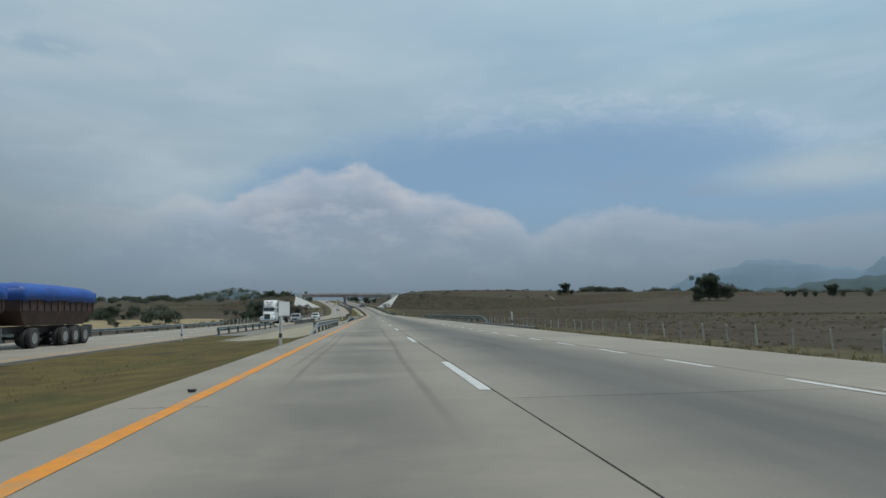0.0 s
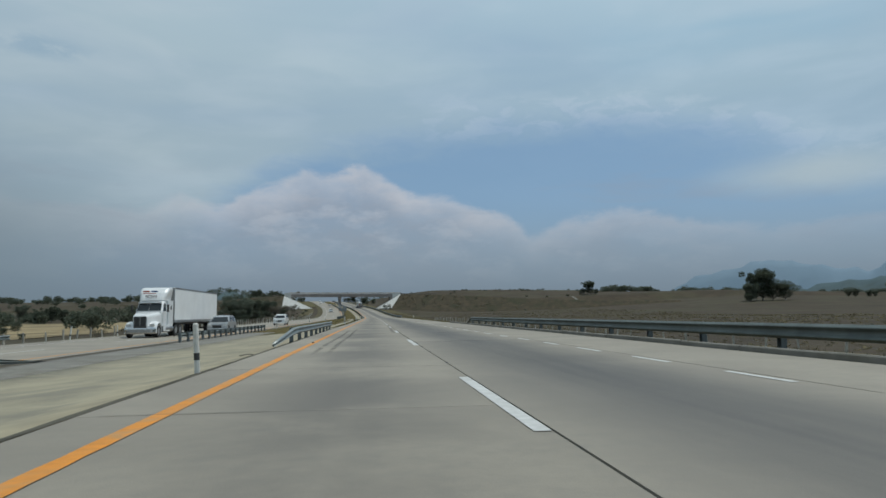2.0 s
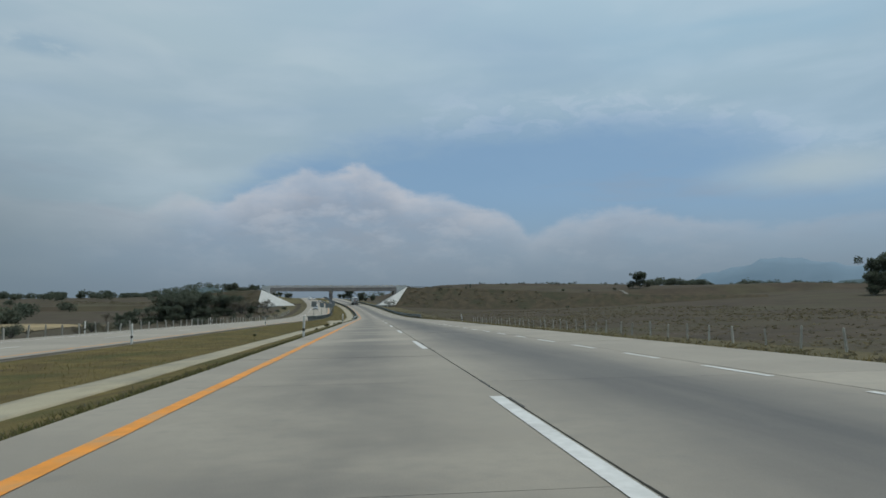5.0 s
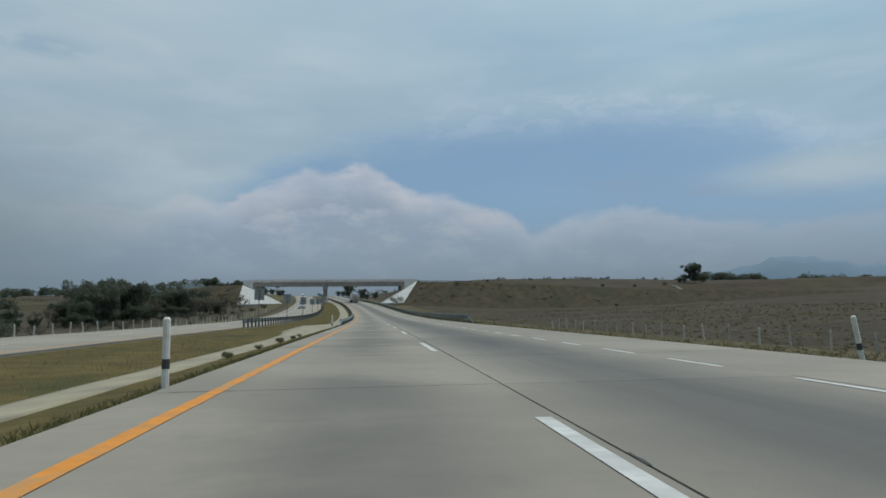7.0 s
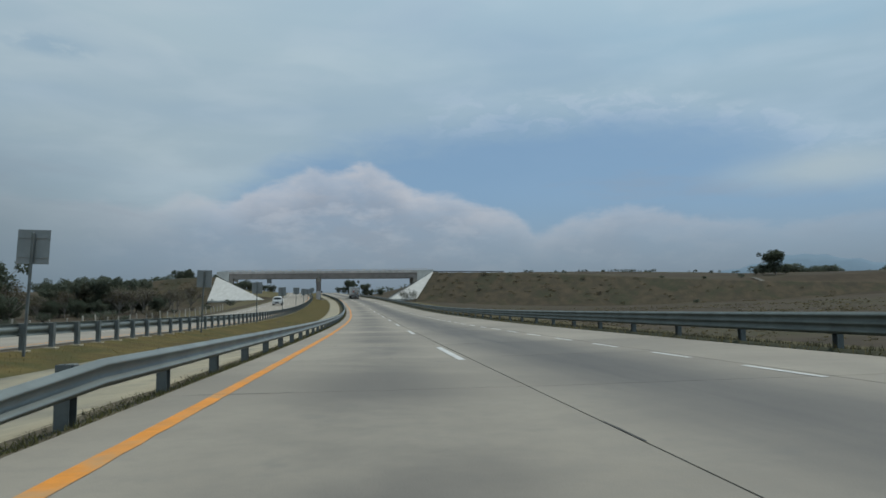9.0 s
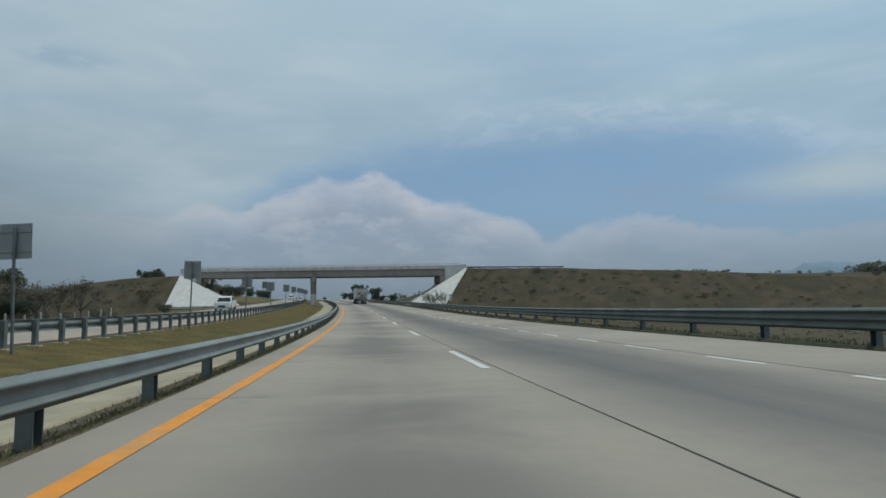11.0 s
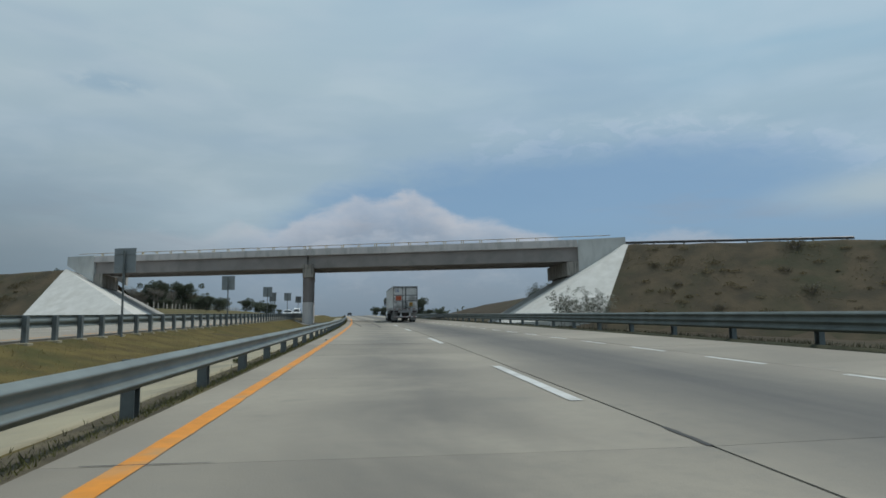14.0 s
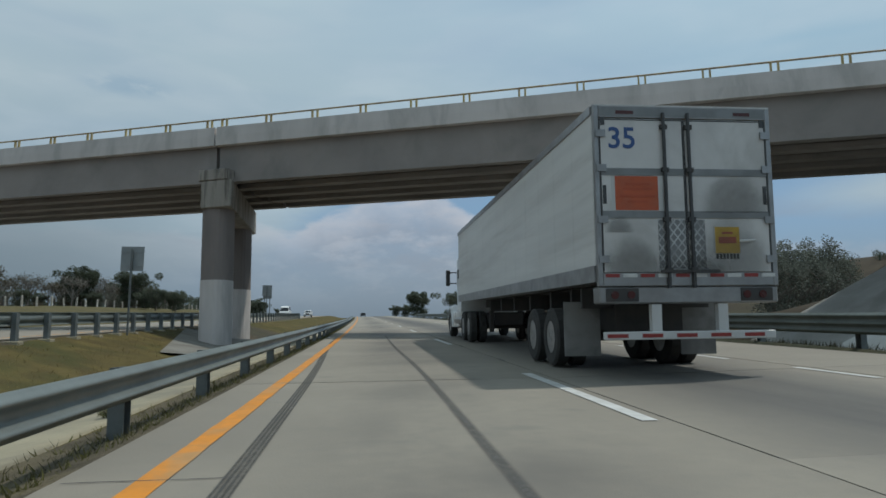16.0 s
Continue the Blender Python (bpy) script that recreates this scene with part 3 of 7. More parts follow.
def line(s):
    """Point, heading and grade of the driven line."""
    return Vector([float(np.interp(s, _s, _x[:, i])) for i in range(3)]), float(np.interp(s, _s, _h)), float(np.interp(s, _s, _g))


def shift(s):
    return float(np.interp(s, [0, 45, 110, 124, 217, 263, 341, 372, 450, 496], [-0.12, -0.1, -0.2, -0.2, 0.0, 0.18, 0.42, 0.43, 0.7, 0.85]))


def bank(s):
    return float(np.interp(s, [250, 345, 400, 480], [0, 0.02, 0.02, 0.016]))


def far_z(s):
    return float(np.interp(s, [0, 130, 290, 380, 470, 540], [-0.55, -0.55, 0.0, 0.08, 0.28, 0.40]))


def far_u(s):
    """Near edge of the other carriageway."""
    return float(np.interp(s, [0, 130, 290], [-12.5, -12.5, -11.4]))


def at(s, u, z=0.0):
    """World point at distance s, u metres right of the lane's middle, z above the pavement."""
    p, h, _ = line(s)
    u2 = u + shift(s)
    near = max(-60.0, min(60.0, u2))
    return Vector((p.x + near * math.cos(h) + (u2 - near), p.y + near * math.sin(h), p.z + z + bank(s) * max(0.0, u - 1.7)))


def stand(s, u, z=0.0, turn=0.0):
    """Pose of a thing that stands on the road and faces along it."""
    _, h, g = line(s)
    return Matrix.Translation(at(s, u, z)) @ Matrix.Rotation(h + radians(turn), 4, "Z") @ Matrix.Rotation(g if abs(turn) < 90 else -g, 4, "X")


# ---- terrain ----
NEAR_A, NEAR_B = Vector((21.0, 514.1)), Vector((-58.0, 538.4))      # near face of the overpass, right end to left
AXIS = (NEAR_B - NEAR_A).normalized()
BACK = Vector((-AXIS.y, AXIS.x)) if AXIS.x > 0 else Vector((AXIS.y, -AXIS.x))
DECK_W = 7.4
FOOT_R, FOOT_L = 1.3, 84.4               # where the embankments begin, along the overpass
SKEW, PITCH_R, PITCH_L = 0.46, 0.56, 0.47       # the faces under the deck run along the motorway
CREST_R = ((0, 15.0), (11, 14.7), (25, 14.3), (44, 13.3), (60, 12.3), (94, 10.0), (150, 8.0), (300, 7.0))
CREST_L = ((0, 15.4), (17, 15.2), (40, 13.4), (62, 10.5), (100, 8.5), (300, 7.0))


def lerp(x, xs, ys):
    return float(np.interp(x, xs, ys))


def step(x, a, b):
    t = max(0.0, min(1.0, (x - a) / (b - a)))
    return t * t * (3 - 2 * t)


def cross(s, u):
    """Height of the soil beside the pavement, relative to it."""
    zo, uo = far_z(s), far_u(s)
    us = [uo - 22, uo - 14, uo - 10.4, uo - 10.2, uo + 0.1, uo + 0.5, -8.0, -5.8, -4.4, -3.6, -3.2, -2.78, 8.6, 9.4, 12, 20, 30]
    zs = [zo - 0.8, zo - 0.5, zo - 0.06, zo - 0.05, zo - 0.05, zo - 0.08, min(-0.45, zo - 0.1), -0.44, -0.36, -0.24, -0.16, -0.05, -0.05, -0.1, -0.6, -1.2, -1.2]
    return lerp(u, us, zs)


def wild(x, y):
    """Open country."""
    s = min(max(y, -300), 4600)
    base = lerp(s, _x[:, 1], _x[:, 2])
    n = noise.noise((x * 0.006, y * 0.006, 3.1)) * 2.2 + noise.noise((x * 0.03, y * 0.03, 7.7)) * 0.35
    z = base * 0.75 - 1.0 + n
    px = lerp(s, _x[:, 1], _x[:, 0])
    r = x - px
    # field on the right, rising to the hill that carries the crossing road
    z += 6.0 * step(r, 60, 300) * step(y, 80, 400) * (1 - step(y, 490, 620))
    hill = lerp(r, (40, 95, 135, 190, 260, 320, 420, 600, 1500), (0, 15.5, 15.5, 14.2, 11.6, 9.2, 7.5, 6.0, 8.0))
    z += hill * lerp(y, (480, 498, 513, 560, 620, 900, 1600), (0, 0.06, 0.46, 0.74, 1.0, 0.9, 0.5))
    z += 1.5 * step(-r, 45, 140) * step(y, 430, 620) * (1 - 0.6 * step(y, 800, 1500))
    z += 0.006 * max(0.0, r - 500)
    return z


def bank_place(x, y):
    rel = Vector((x, y)) - NEAR_A
    return rel.dot(AXIS), rel.dot(BACK)


def bank_height(a, q):
    """Embankment surface by place along and across the overpass."""
    best = -99.0
    for back, crest, lead, pitch in ((FOOT_R - a, CREST_R, FOOT_R + SKEW * q - a, PITCH_R), (a - FOOT_L, CREST_L, a - FOOT_L - SKEW * q, PITCH_L)):
        if back > 300:
            continue
        top = lerp(back, [c[0] for c in crest], [c[1] for c in crest])
        side = max(0.0, -0.7 - q, q - (5.6 if crest is CREST_R else DECK_W + 0.7)) / lerp(back, [0, 60], [1.3, 1.5])
        best = max(best, top - max(side, max(0.0, -lead) * pitch))
    return best


def bankside(x, y):
    return bank_height(*bank_place(x, y))


def ground_z(x, y, s=None, u=None):
    if s is None:
        s = lerp(y, _x[:, 1], _s)
        p, h, _ = line(s)
        s -= (x - p.x) * math.sin(h)
        p, h, _ = line(s)
        u = (x - p.x) / math.cos(h) - shift(s)
    p = line(s)[0]
    uo = far_u(s)
    near = p.z + cross(s, u) + bank(s) * max(0.0, min(u, 12.0) - 1.7)
    w = max(step(u, 22, 60), step(-u, -uo + 16, -uo + 50))
    z = near if w <= 0 else near * (1 - w) + wild(x, y) * w
    if u < uo - 12:
        lift = 2.5 * max(0.0, min(1.0, (-u + uo - 13) / 25)) * step(y, 530, 585) * (1 - step(y, 800, 950))
        z = max(z, p.z + lift + 0.25 * noise.noise((x * 0.12, y * 0.12, 1.0))) if lift > 0.05 else z
    if (u > 10.5 or u < uo - 10.5) and 300 < y < 800:
        z = max(z, bankside(x, y) - 1.1)
    return z


# ---- mesh helpers ----
def mesh_of(bm, name, material, smooth=False):
    me = bpy.data.meshes.new(name)
    bm.to_mesh(me)
    bm.free()
    me.materials.append(material)
    if smooth:
        me.polygons.foreach_set("use_smooth", [True] * len(me.polygons))
    return me


def part(name, bm, material, parent=None, label="", smooth=False, world=False):
    ob = new(name, mesh_of(bm, name, material, smooth))
    if parent is not None:
        ob.parent = parent
        if world:
            ob.matrix_parent_inverse = parent.matrix_basis.inverted()
    return tagged(ob, label)


def empty(name, m, label, category, group=""):
    ob = new(name)
    ob.empty_display_size = 0.2
    ob.matrix_basis = m
    return tagged(ob, label, category, group)


def box(bm, x0, x1, y0, y1, z0, z1, bevel=0.0):
    vs = [bm.verts.new(c) for c in ((x0, y0, z0), (x1, y0, z0), (x1, y1, z0), (x0, y1, z0), (x0, y0, z1), (x1, y0, z1), (x1, y1, z1), (x0, y1, z1))]
    fs = [bm.faces.new([vs[i] for i in f]) for f in ((3, 2, 1, 0), (4, 5, 6, 7), (0, 1, 5, 4), (1, 2, 6, 5), (2, 3, 7, 6), (3, 0, 4, 7))]
    if bevel:
        es = list({e for f in fs for e in f.edges})
        bmesh.ops.bevel(bm, geom=es, offset=bevel, segments=1, affect="EDGES")
    return bm


def boxed(*a, **k):
    return box(bmesh.new(), *a, **k)


def tube(bm, pts, radii, n=8, caps=True):
    """A round bar through points."""
    rings = []
    for i, p in enumerate(pts):
        a = Vector(pts[max(0, i - 1)])
        b = Vector(pts[min(len(pts) - 1, i + 1)])
        d = (b - a).normalized()
        side = d.orthogonal().normalized() if abs(d.z) < 0.95 else d.cross(Vector((0, 1, 0))).normalized()
        up = d.cross(side)
        r = radii[i] if isinstance(radii, (list, tuple)) else radii
        rings.append([bm.verts.new(Vector(p) + r * (math.cos(t) * side + math.sin(t) * up)) for t in (2 * math.pi * j / n for j in range(n))])
    for a, b in zip(rings, rings[1:]):
        for j in range(n):
            bm.faces.new((a[j], a[(j + 1) % n], b[(j + 1) % n], b[j]))
    if caps:
        bm.faces.new(rings[0][::-1])
        bm.faces.new(rings[-1])
    return bm


def loft(bm, rings, caps=True):
    """Skin between closed loops with equal counts."""
    made = [[bm.verts.new(p) for p in r] for r in rings]
    n = len(made[0])
    for a, b in zip(made, made[1:]):
        for j in range(n):
            bm.faces.new((a[j], a[(j + 1) % n], b[(j + 1) % n], b[j]))
    if caps:
        bm.faces.new(made[0][::-1])
        bm.faces.new(made[-1])
    return bm


def sheet(ss, us, height):
    """A surface over distances ss and offsets us (numbers or functions of s)."""
    bm = bmesh.new()
    rows = []
    for s in ss:
        rows.append([bm.verts.new(at(s, u(s) if callable(u) else u, height(s, u(s) if callable(u) else u))) for u in us])
    for a, b in zip(rows, rows[1:]):
        for j in range(len(us) - 1):
            bm.faces.new((a[j], a[j + 1], b[j + 1], b[j]))
    return bm


def span(a, b, n):
    return [a + (b - a) * i / n for i in range(n + 1)]

# ---- ground, one sheet to the horizon ----
def make_ground():
    ss = span(-300, -20, 20) + span(-15, 300, 70)[1:] + span(304, 620, 100) + span(628, 900, 34) + span(930, 1500, 19) + [1600, 1750, 1950, 2200, 2600, 3100, 3700, 4500]
    side = [14, 17, 20, 24, 28, 33, 38, 44, 50, 57, 65, 75, 86, 98, 112, 128, 145, 165, 190, 220, 260, 310, 380, 470, 600, 780, 1050, 1450, 2000, 2800, 3800]
    left = [-u - 10 for u in side[::-1]]
    us = left + [-23, -22.4, -21.5, -18, -14.5, -12.4, -11.8, -11, -9.5, -8, -6.8, -5.8, -5.1, -4.4, -3.6, -3.2, -2.78, 0, 4, 8.6, 9.4, 10.6, 12] + side
    bm = bmesh.new()
    rows = []
    for s in ss:
        row = []
        for u in us:
            p = at(s, u)
            z = ground_z(p.x, p.y, s, u)
            if -3.0 <= u <= 8.6:
                z -= 0.25
            if far_u(s) - 10.3 < u < far_u(s) + 0.2:
                z -= 0.2
            row.append(bm.verts.new((p.x, p.y, z)))
        rows.append(row)
    for a, b in zip(rows, rows[1:]):
        for j in range(len(us) - 1):
            bm.faces.new((a[j], a[j + 1], b[j + 1], b[j]))
    tagged(part("ground", bm, M["field"], smooth=True), "dry brown farmland sloping up beside the motorway", "ground", kind="structure")
    bm = sheet(span(-60, 900, 320), [lambda s: far_u(s) + 0.35, -10.6, -9.6, -8, -6.8, -5.8, -5.1, -4.4, -3.6, -3.2, -2.79], lambda s, u: cross(s, u) + 0.012 + 0.03 * noise.noise((s * 0.35, u * 0.9, 0)))
    tagged(part("median_grass", bm, M["grass"], smooth=True), "yellowed dry grass on the sunken median", "grass", kind="structure")
    bm = sheet(span(-60, 900, 320), [8.6, 9.0, 9.4, 10.6, 12, 14, 17, 20, 23], lambda s, u: cross(s, u) + 0.012 + 0.04 * noise.noise((s * 0.35, u * 0.5, 4)) - bank(s) * max(0, u - 12))
    tagged(part("verge_grass", bm, M["verge"], smooth=True), "straw-coloured dry grass verge beside the shoulder", "grass", kind="structure")
    bm = sheet(span(-60, 900, 320), [lambda s: far_u(s) - 22, lambda s: far_u(s) - 14, lambda s: far_u(s) - 12, lambda s: far_u(s) - 10.05], lambda s, u: cross(s, u) + 0.015 + 0.04 * noise.noise((s * 0.35, u * 0.5, 9)))
    tagged(part("far_verge_grass", bm, M["verge"], smooth=True), "straw-coloured dry grass beyond the other carriageway", "grass", kind="structure")
    # straw field between the trees on the left
    bm = bmesh.new()
    rows = []
    fus = [u for u in us if -170 < u < -55]
    for s in [s for s in ss if 60 <= s <= 345]:
        ps = [at(s + 26 * noise.noise((u * 0.035, 3.0, s * 0.004)), u + 9 * noise.noise((s * 0.03, u * 0.02, 8.0))) for u in fus]
        rows.append([bm.verts.new((p.x, p.y, ground_z(p.x, p.y) + 0.14)) for p in ps])
    for a, b in zip(rows, rows[1:]):
        for j in range(len(fus) - 1):
            bm.faces.new((a[j], a[j + 1], b[j + 1], b[j]))
    tagged(part("stubble_field", bm, M["stubble"], smooth=True), "pale straw field behind the roadside fence", "field", kind="structure")
    bm = bmesh.new()
    rows = []
    for s in span(552, 800, 50):
        row = []
        for w in span(-12.2, -46, 14):
            p = at(s, far_u(s) + w)
            row.append(bm.verts.new((p.x, p.y, ground_z(p.x, p.y) + 0.16)))
        rows.append(row)
    for a, b in zip(rows, rows[1:]):
        for j in range(14):
            bm.faces.new((a[j + 1], a[j], b[j], b[j + 1]))
    tagged(part("bank_grass", bm, M["bank_grass"], smooth=True), "olive and straw grass bank past the overpass", "grass", kind="structure")


make_ground()


# ---- pavement: concrete slabs with open joints on a dark bed ----
LANE_MID, LANE_RIGHT, EDGE_L, EDGE_R = 1.49, 5.6, -2.78, 8.6


def slab(s0, s1, u0, u1, base=0.0, gap=0.012, wave=0.0, end=0.016):
    bm = bmesh.new()
    top, low = [], []
    n = max(1, round((s1 - s0) / 5))
    fa, fb = (u0 if callable(u0) else (lambda s: u0)), (u1 if callable(u1) else (lambda s: u1))
    for s in span(s0 + end, s1 - end, n):
        z = base(s) if callable(base) else base
        top.append((bm.verts.new(at(s, fa(s) + gap, z + wave)), bm.verts.new(at(s, fb(s) - gap, z + wave))))
        low.append((bm.verts.new(at(s, fa(s) + gap, z - 0.1)), bm.verts.new(at(s, fb(s) - gap, z - 0.1))))
    for i in range(n):
        bm.faces.new((top[i][0], top[i][1], top[i + 1][1], top[i + 1][0]))
        bm.faces.new((low[i][0], top[i][0], top[i + 1][0], low[i + 1][0]))
        bm.faces.new((top[i][1], low[i][1], low[i + 1][1], top[i + 1][1]))
    bm.faces.new((low[0][0], low[0][1], top[0][1], top[0][0]))
    bm.faces.new((top[-1][0], top[-1][1], low[-1][1], low[-1][0]))
    uv = bm.loops.layers.uv.new("UVMap")
    left = {v for pair in top + low for v in pair[:1]}
    for f in bm.faces:
        for lp in f.loops:
            lp[uv].uv = (fa(s0) if lp.vert in left else fb(s0), lp.vert.co.y)
    return bm


def make_road():
    bed = sheet(span(-80, 1600, 400), [EDGE_L, LANE_MID + 0.22, LANE_RIGHT + 0.22, EDGE_R], lambda s, u: -0.022)
    road = tagged(part("road", bed, M["joint"]), "grey concrete motorway with dark joints and lane paint", "road", kind="structure")
    rnd = random.Random(4)
    cut = lambda s: LANE_MID + lerp(s, [0, 150, 260], [0.09, 0.1, 0.21])
    for i in range(100):
        s = -15 + i * 5.6
        wide = rnd.choice((0.001, 0.0015, 0.002, 0.002, 0.003, 0.004))
        part("slab", slab(s, s + 5.6, EDGE_L, cut, wave=rnd.uniform(-0.004, 0.0), end=wide), M["slab"], road)
        part("slab", slab(s, s + 5.6, cut, LANE_RIGHT + 0.2, wave=rnd.uniform(-0.004, 0.0), end=wide), M["slab"], road)
        part("slab", slab(s, s + 5.6, LANE_RIGHT + 0.2, EDGE_R, wave=rnd.uniform(-0.004, 0.0), end=wide), M["slab"], road)
    for mat_key, u0, u1 in (("slab", EDGE_L, cut), ("slab", cut, LANE_RIGHT + 0.2), ("slab", LANE_RIGHT + 0.2, EDGE_R)):
        bm = bmesh.new()
        for s in span(545, 1600, 188):
            tmp = slab(s, s + 5.6, u0, u1, gap=0.01)
            me = bpy.data.meshes.new("tmp")
            tmp.to_mesh(me)
            tmp.free()
            bm.from_mesh(me)
            bpy.data.meshes.remove(me)
        tagged(part("far_slabs", bm, M[mat_key], road), "distant run of concrete slabs", kind="stuff")
    # paint
    def worn(s, side):
        return lerp(s, [0, 217, 380], [-1.93, -1.95, -2.2]) + side * (0.088 + 0.014 * noise.noise((s * 2.2, side * 4.0, 0)) + 0.012 * noise.noise((s * 0.5, side * 9.0, 3)))
    edge = sheet(span(-20, 560, 1500) + span(565, 1500, 200), [lambda s: worn(s, -1), lambda s: worn(s, 1)], lambda s, u: 0.004)
    part("edge_line", edge, M["yellow"], road, "worn yellow edge line")
    # the painter's spacing wanders a little
    stray = {1: -1.28, 2: -0.7, 3: -1.2, 4: -0.65, 5: -0.1, 6: -0.1, 7: -0.2, 8: -0.5, 9: -0.5, 12: -0.4, 13: -0.4, 14: 0.6, 15: 0.9, 16: 0.5, 17: -0.6, 19: -0.2, 23: -0.15, 24: -1.05, 25: -0.7, 26: -1.1, 27: -0.6, 28: -0.9, 29: -0.85, 30: -1.9, 31: -0.55, 32: -1.3}
    for i in range(-1, 60):
        s = 8.2 + i * 14.957 + stray.get(i, 0.0)
        part("lane_dash", sheet(span(s, s + 4.75, 4), [LANE_MID - 0.075, LANE_MID + 0.075], lambda s, u: 0.004), M["white_line"], road)
    for i in range(0, 150):
        s = 3.0 + i * 3.74
        part("edge_dash", sheet(span(s, s + rnd.uniform(1.7, 2.0), 2), [LANE_RIGHT - 0.06, LANE_RIGHT + 0.06], lambda s, u: 0.004), M["white_line"], road)
    # tyre traces
    for s0, s1, u0, u1, w in ((4, 44, 0.78, 0.6, 0.11), (8, 40, -1.0, -1.3, 0.09), (10, 48, -1.3, -1.5, 0.07), (38, 62, 0.55, 0.45, 0.10), (78.3, 108, -1.38, -1.30, 0.13), (78.3, 111, -1.00, -0.88, 0.13),
                              (96, 127, 1.26, 1.5, 0.16), (483, 528, -1.225, -2.50, 0.085), (479, 528, 0.115, -0.34, 0.08)):
        bt = bmesh.new()
        uv = bt.loops.layers.uv.new("UVMap")
        rows = []
        w = w * (1.6 if s0 < 400 else 1.7)
        for k in range(33):
            f = k / 32
            s = s0 + (s1 - s0) * f
            mid = u0 + (u1 - u0) * f + 0.03 * math.sin(s * 0.35)
            rows.append((bt.verts.new(at(s, mid - w / 2, 0.003)), bt.verts.new(at(s, mid + w / 2, 0.003)), f))
        for p, q in zip(rows, rows[1:]):
            face = bt.faces.new((p[0], p[1], q[1], q[0]))
            for lp, c in zip(face.loops, ((0, p[2]), (1, p[2]), (1, q[2]), (0, q[2]))):
                lp[uv].uv = c
        film = "trace_skid" if s0 in (78.3, 96) else "trace" if s0 < 400 else ("trace_ribbed" if u0 < -1 else "trace_solid")
        part("tyre_trace", bt, M[film], road, "dark tyre trace")
    # crumbled joint edges
    for i in range(90):
        s = rnd.uniform(2, 540)
        w, ln = rnd.uniform(0.012, 0.035), rnd.uniform(0.15, 0.9)
        o = rnd.uniform(-0.015, 0.015)
        bm = bmesh.new()
        a = [at(s + ln * k / 5, cut(s) + o - w * rnd.uniform(0.3, 1.0), 0.003) for k in range(6)]
        c = [at(s + ln * k / 5, cut(s) + o + w * rnd.uniform(0.3, 1.0), 0.003) for k in range(6)]
        va, vc = [bm.verts.new(p) for p in a], [bm.verts.new(p) for p in c]
        for k in range(5):
            bm.faces.new((va[k], vc[k], vc[k + 1], va[k + 1]))
        part("joint_chip", bm, M["joint"], road)
    # open joints that run in from the shoulder, each to its own length
    for i in range(2, 100):
        s = -15 + i * 5.6
        u1 = rnd.choice((-1.75, -1.6, -1.2, -0.9, -1.7, 0.6))
        bm = bmesh.new()
        n = 8
        us = span(EDGE_L + 0.02 + rnd.uniform(0, 0.5), u1, n)
        va = [bm.verts.new(at(s - rnd.uniform(0.004, 0.012), u, 0.0045)) for u in us]
        vc = [bm.verts.new(at(s + rnd.uniform(0.004, 0.012), u, 0.0045)) for u in us]
        for k in range(n):
            bm.faces.new((va[k], va[k + 1], vc[k + 1], vc[k]))
        part("open_joint", bm, M["joint"], road)
    # other carriageway
    fu = far_u
    bed = sheet(span(-80, 1600, 400), [lambda s: fu(s) - 10.1, lambda s: fu(s)], lambda s, u: far_z(s) - 0.022)
    far = tagged(part("far_road", bed, M["joint"]), "pale concrete carriageway of the opposite direction", "road", kind="structure")
    for a, b in ((-10.1, -7.9), (-7.9, -4.2), (-4.2, 0.0)):
        bm = bmesh.new()
        for s in span(-60, 1500, 223):
            s1 = s + 7.0
            vs = [bm.verts.new(at(q, fu(q) + w, far_z(q))) for q, w in ((s + 0.01, a + 0.01), (s + 0.01, b - 0.01), (s1 - 0.01, b - 0.01), (s1 - 0.01, a + 0.01))]
            lo = [bm.verts.new(v.co - Vector((0, 0, 0.1))) for v in vs]
            bm.faces.new(vs)
            for i in range(4):
                bm.faces.new((lo[i], lo[(i + 1) % 4], vs[(i + 1) % 4], vs[i]))
        uv = bm.loops.layers.uv.new("UVMap")
        for f in bm.faces:
            for lp in f.loops:
                lp[uv].uv = (-8.0, lp.vert.co.y)
        tagged(part("slabs", bm, M["slab"], far), "run of pale concrete slabs", kind="stuff")
    part("edge_line", sheet(span(-60, 1200, 300), [lambda s: fu(s) - 0.75, lambda s: fu(s) - 0.6], lambda s, u: far_z(s) + 0.004), M["yellow"], far)
    for i in range(0, 45):
        s = 4 + i * 14.957
        part("lane_dash", sheet(span(s, s + 5.0, 2), [lambda s: fu(s) - 4.25, lambda s: fu(s) - 4.13], lambda s, u: far_z(s) + 0.004), M["white_line"], far)
    part("edge_line", sheet(span(-60, 1200, 300), [lambda s: fu(s) - 8.0, lambda s: fu(s) - 7.88], lambda s, u: far_z(s) + 0.004), M["white_line"], far)


make_road()


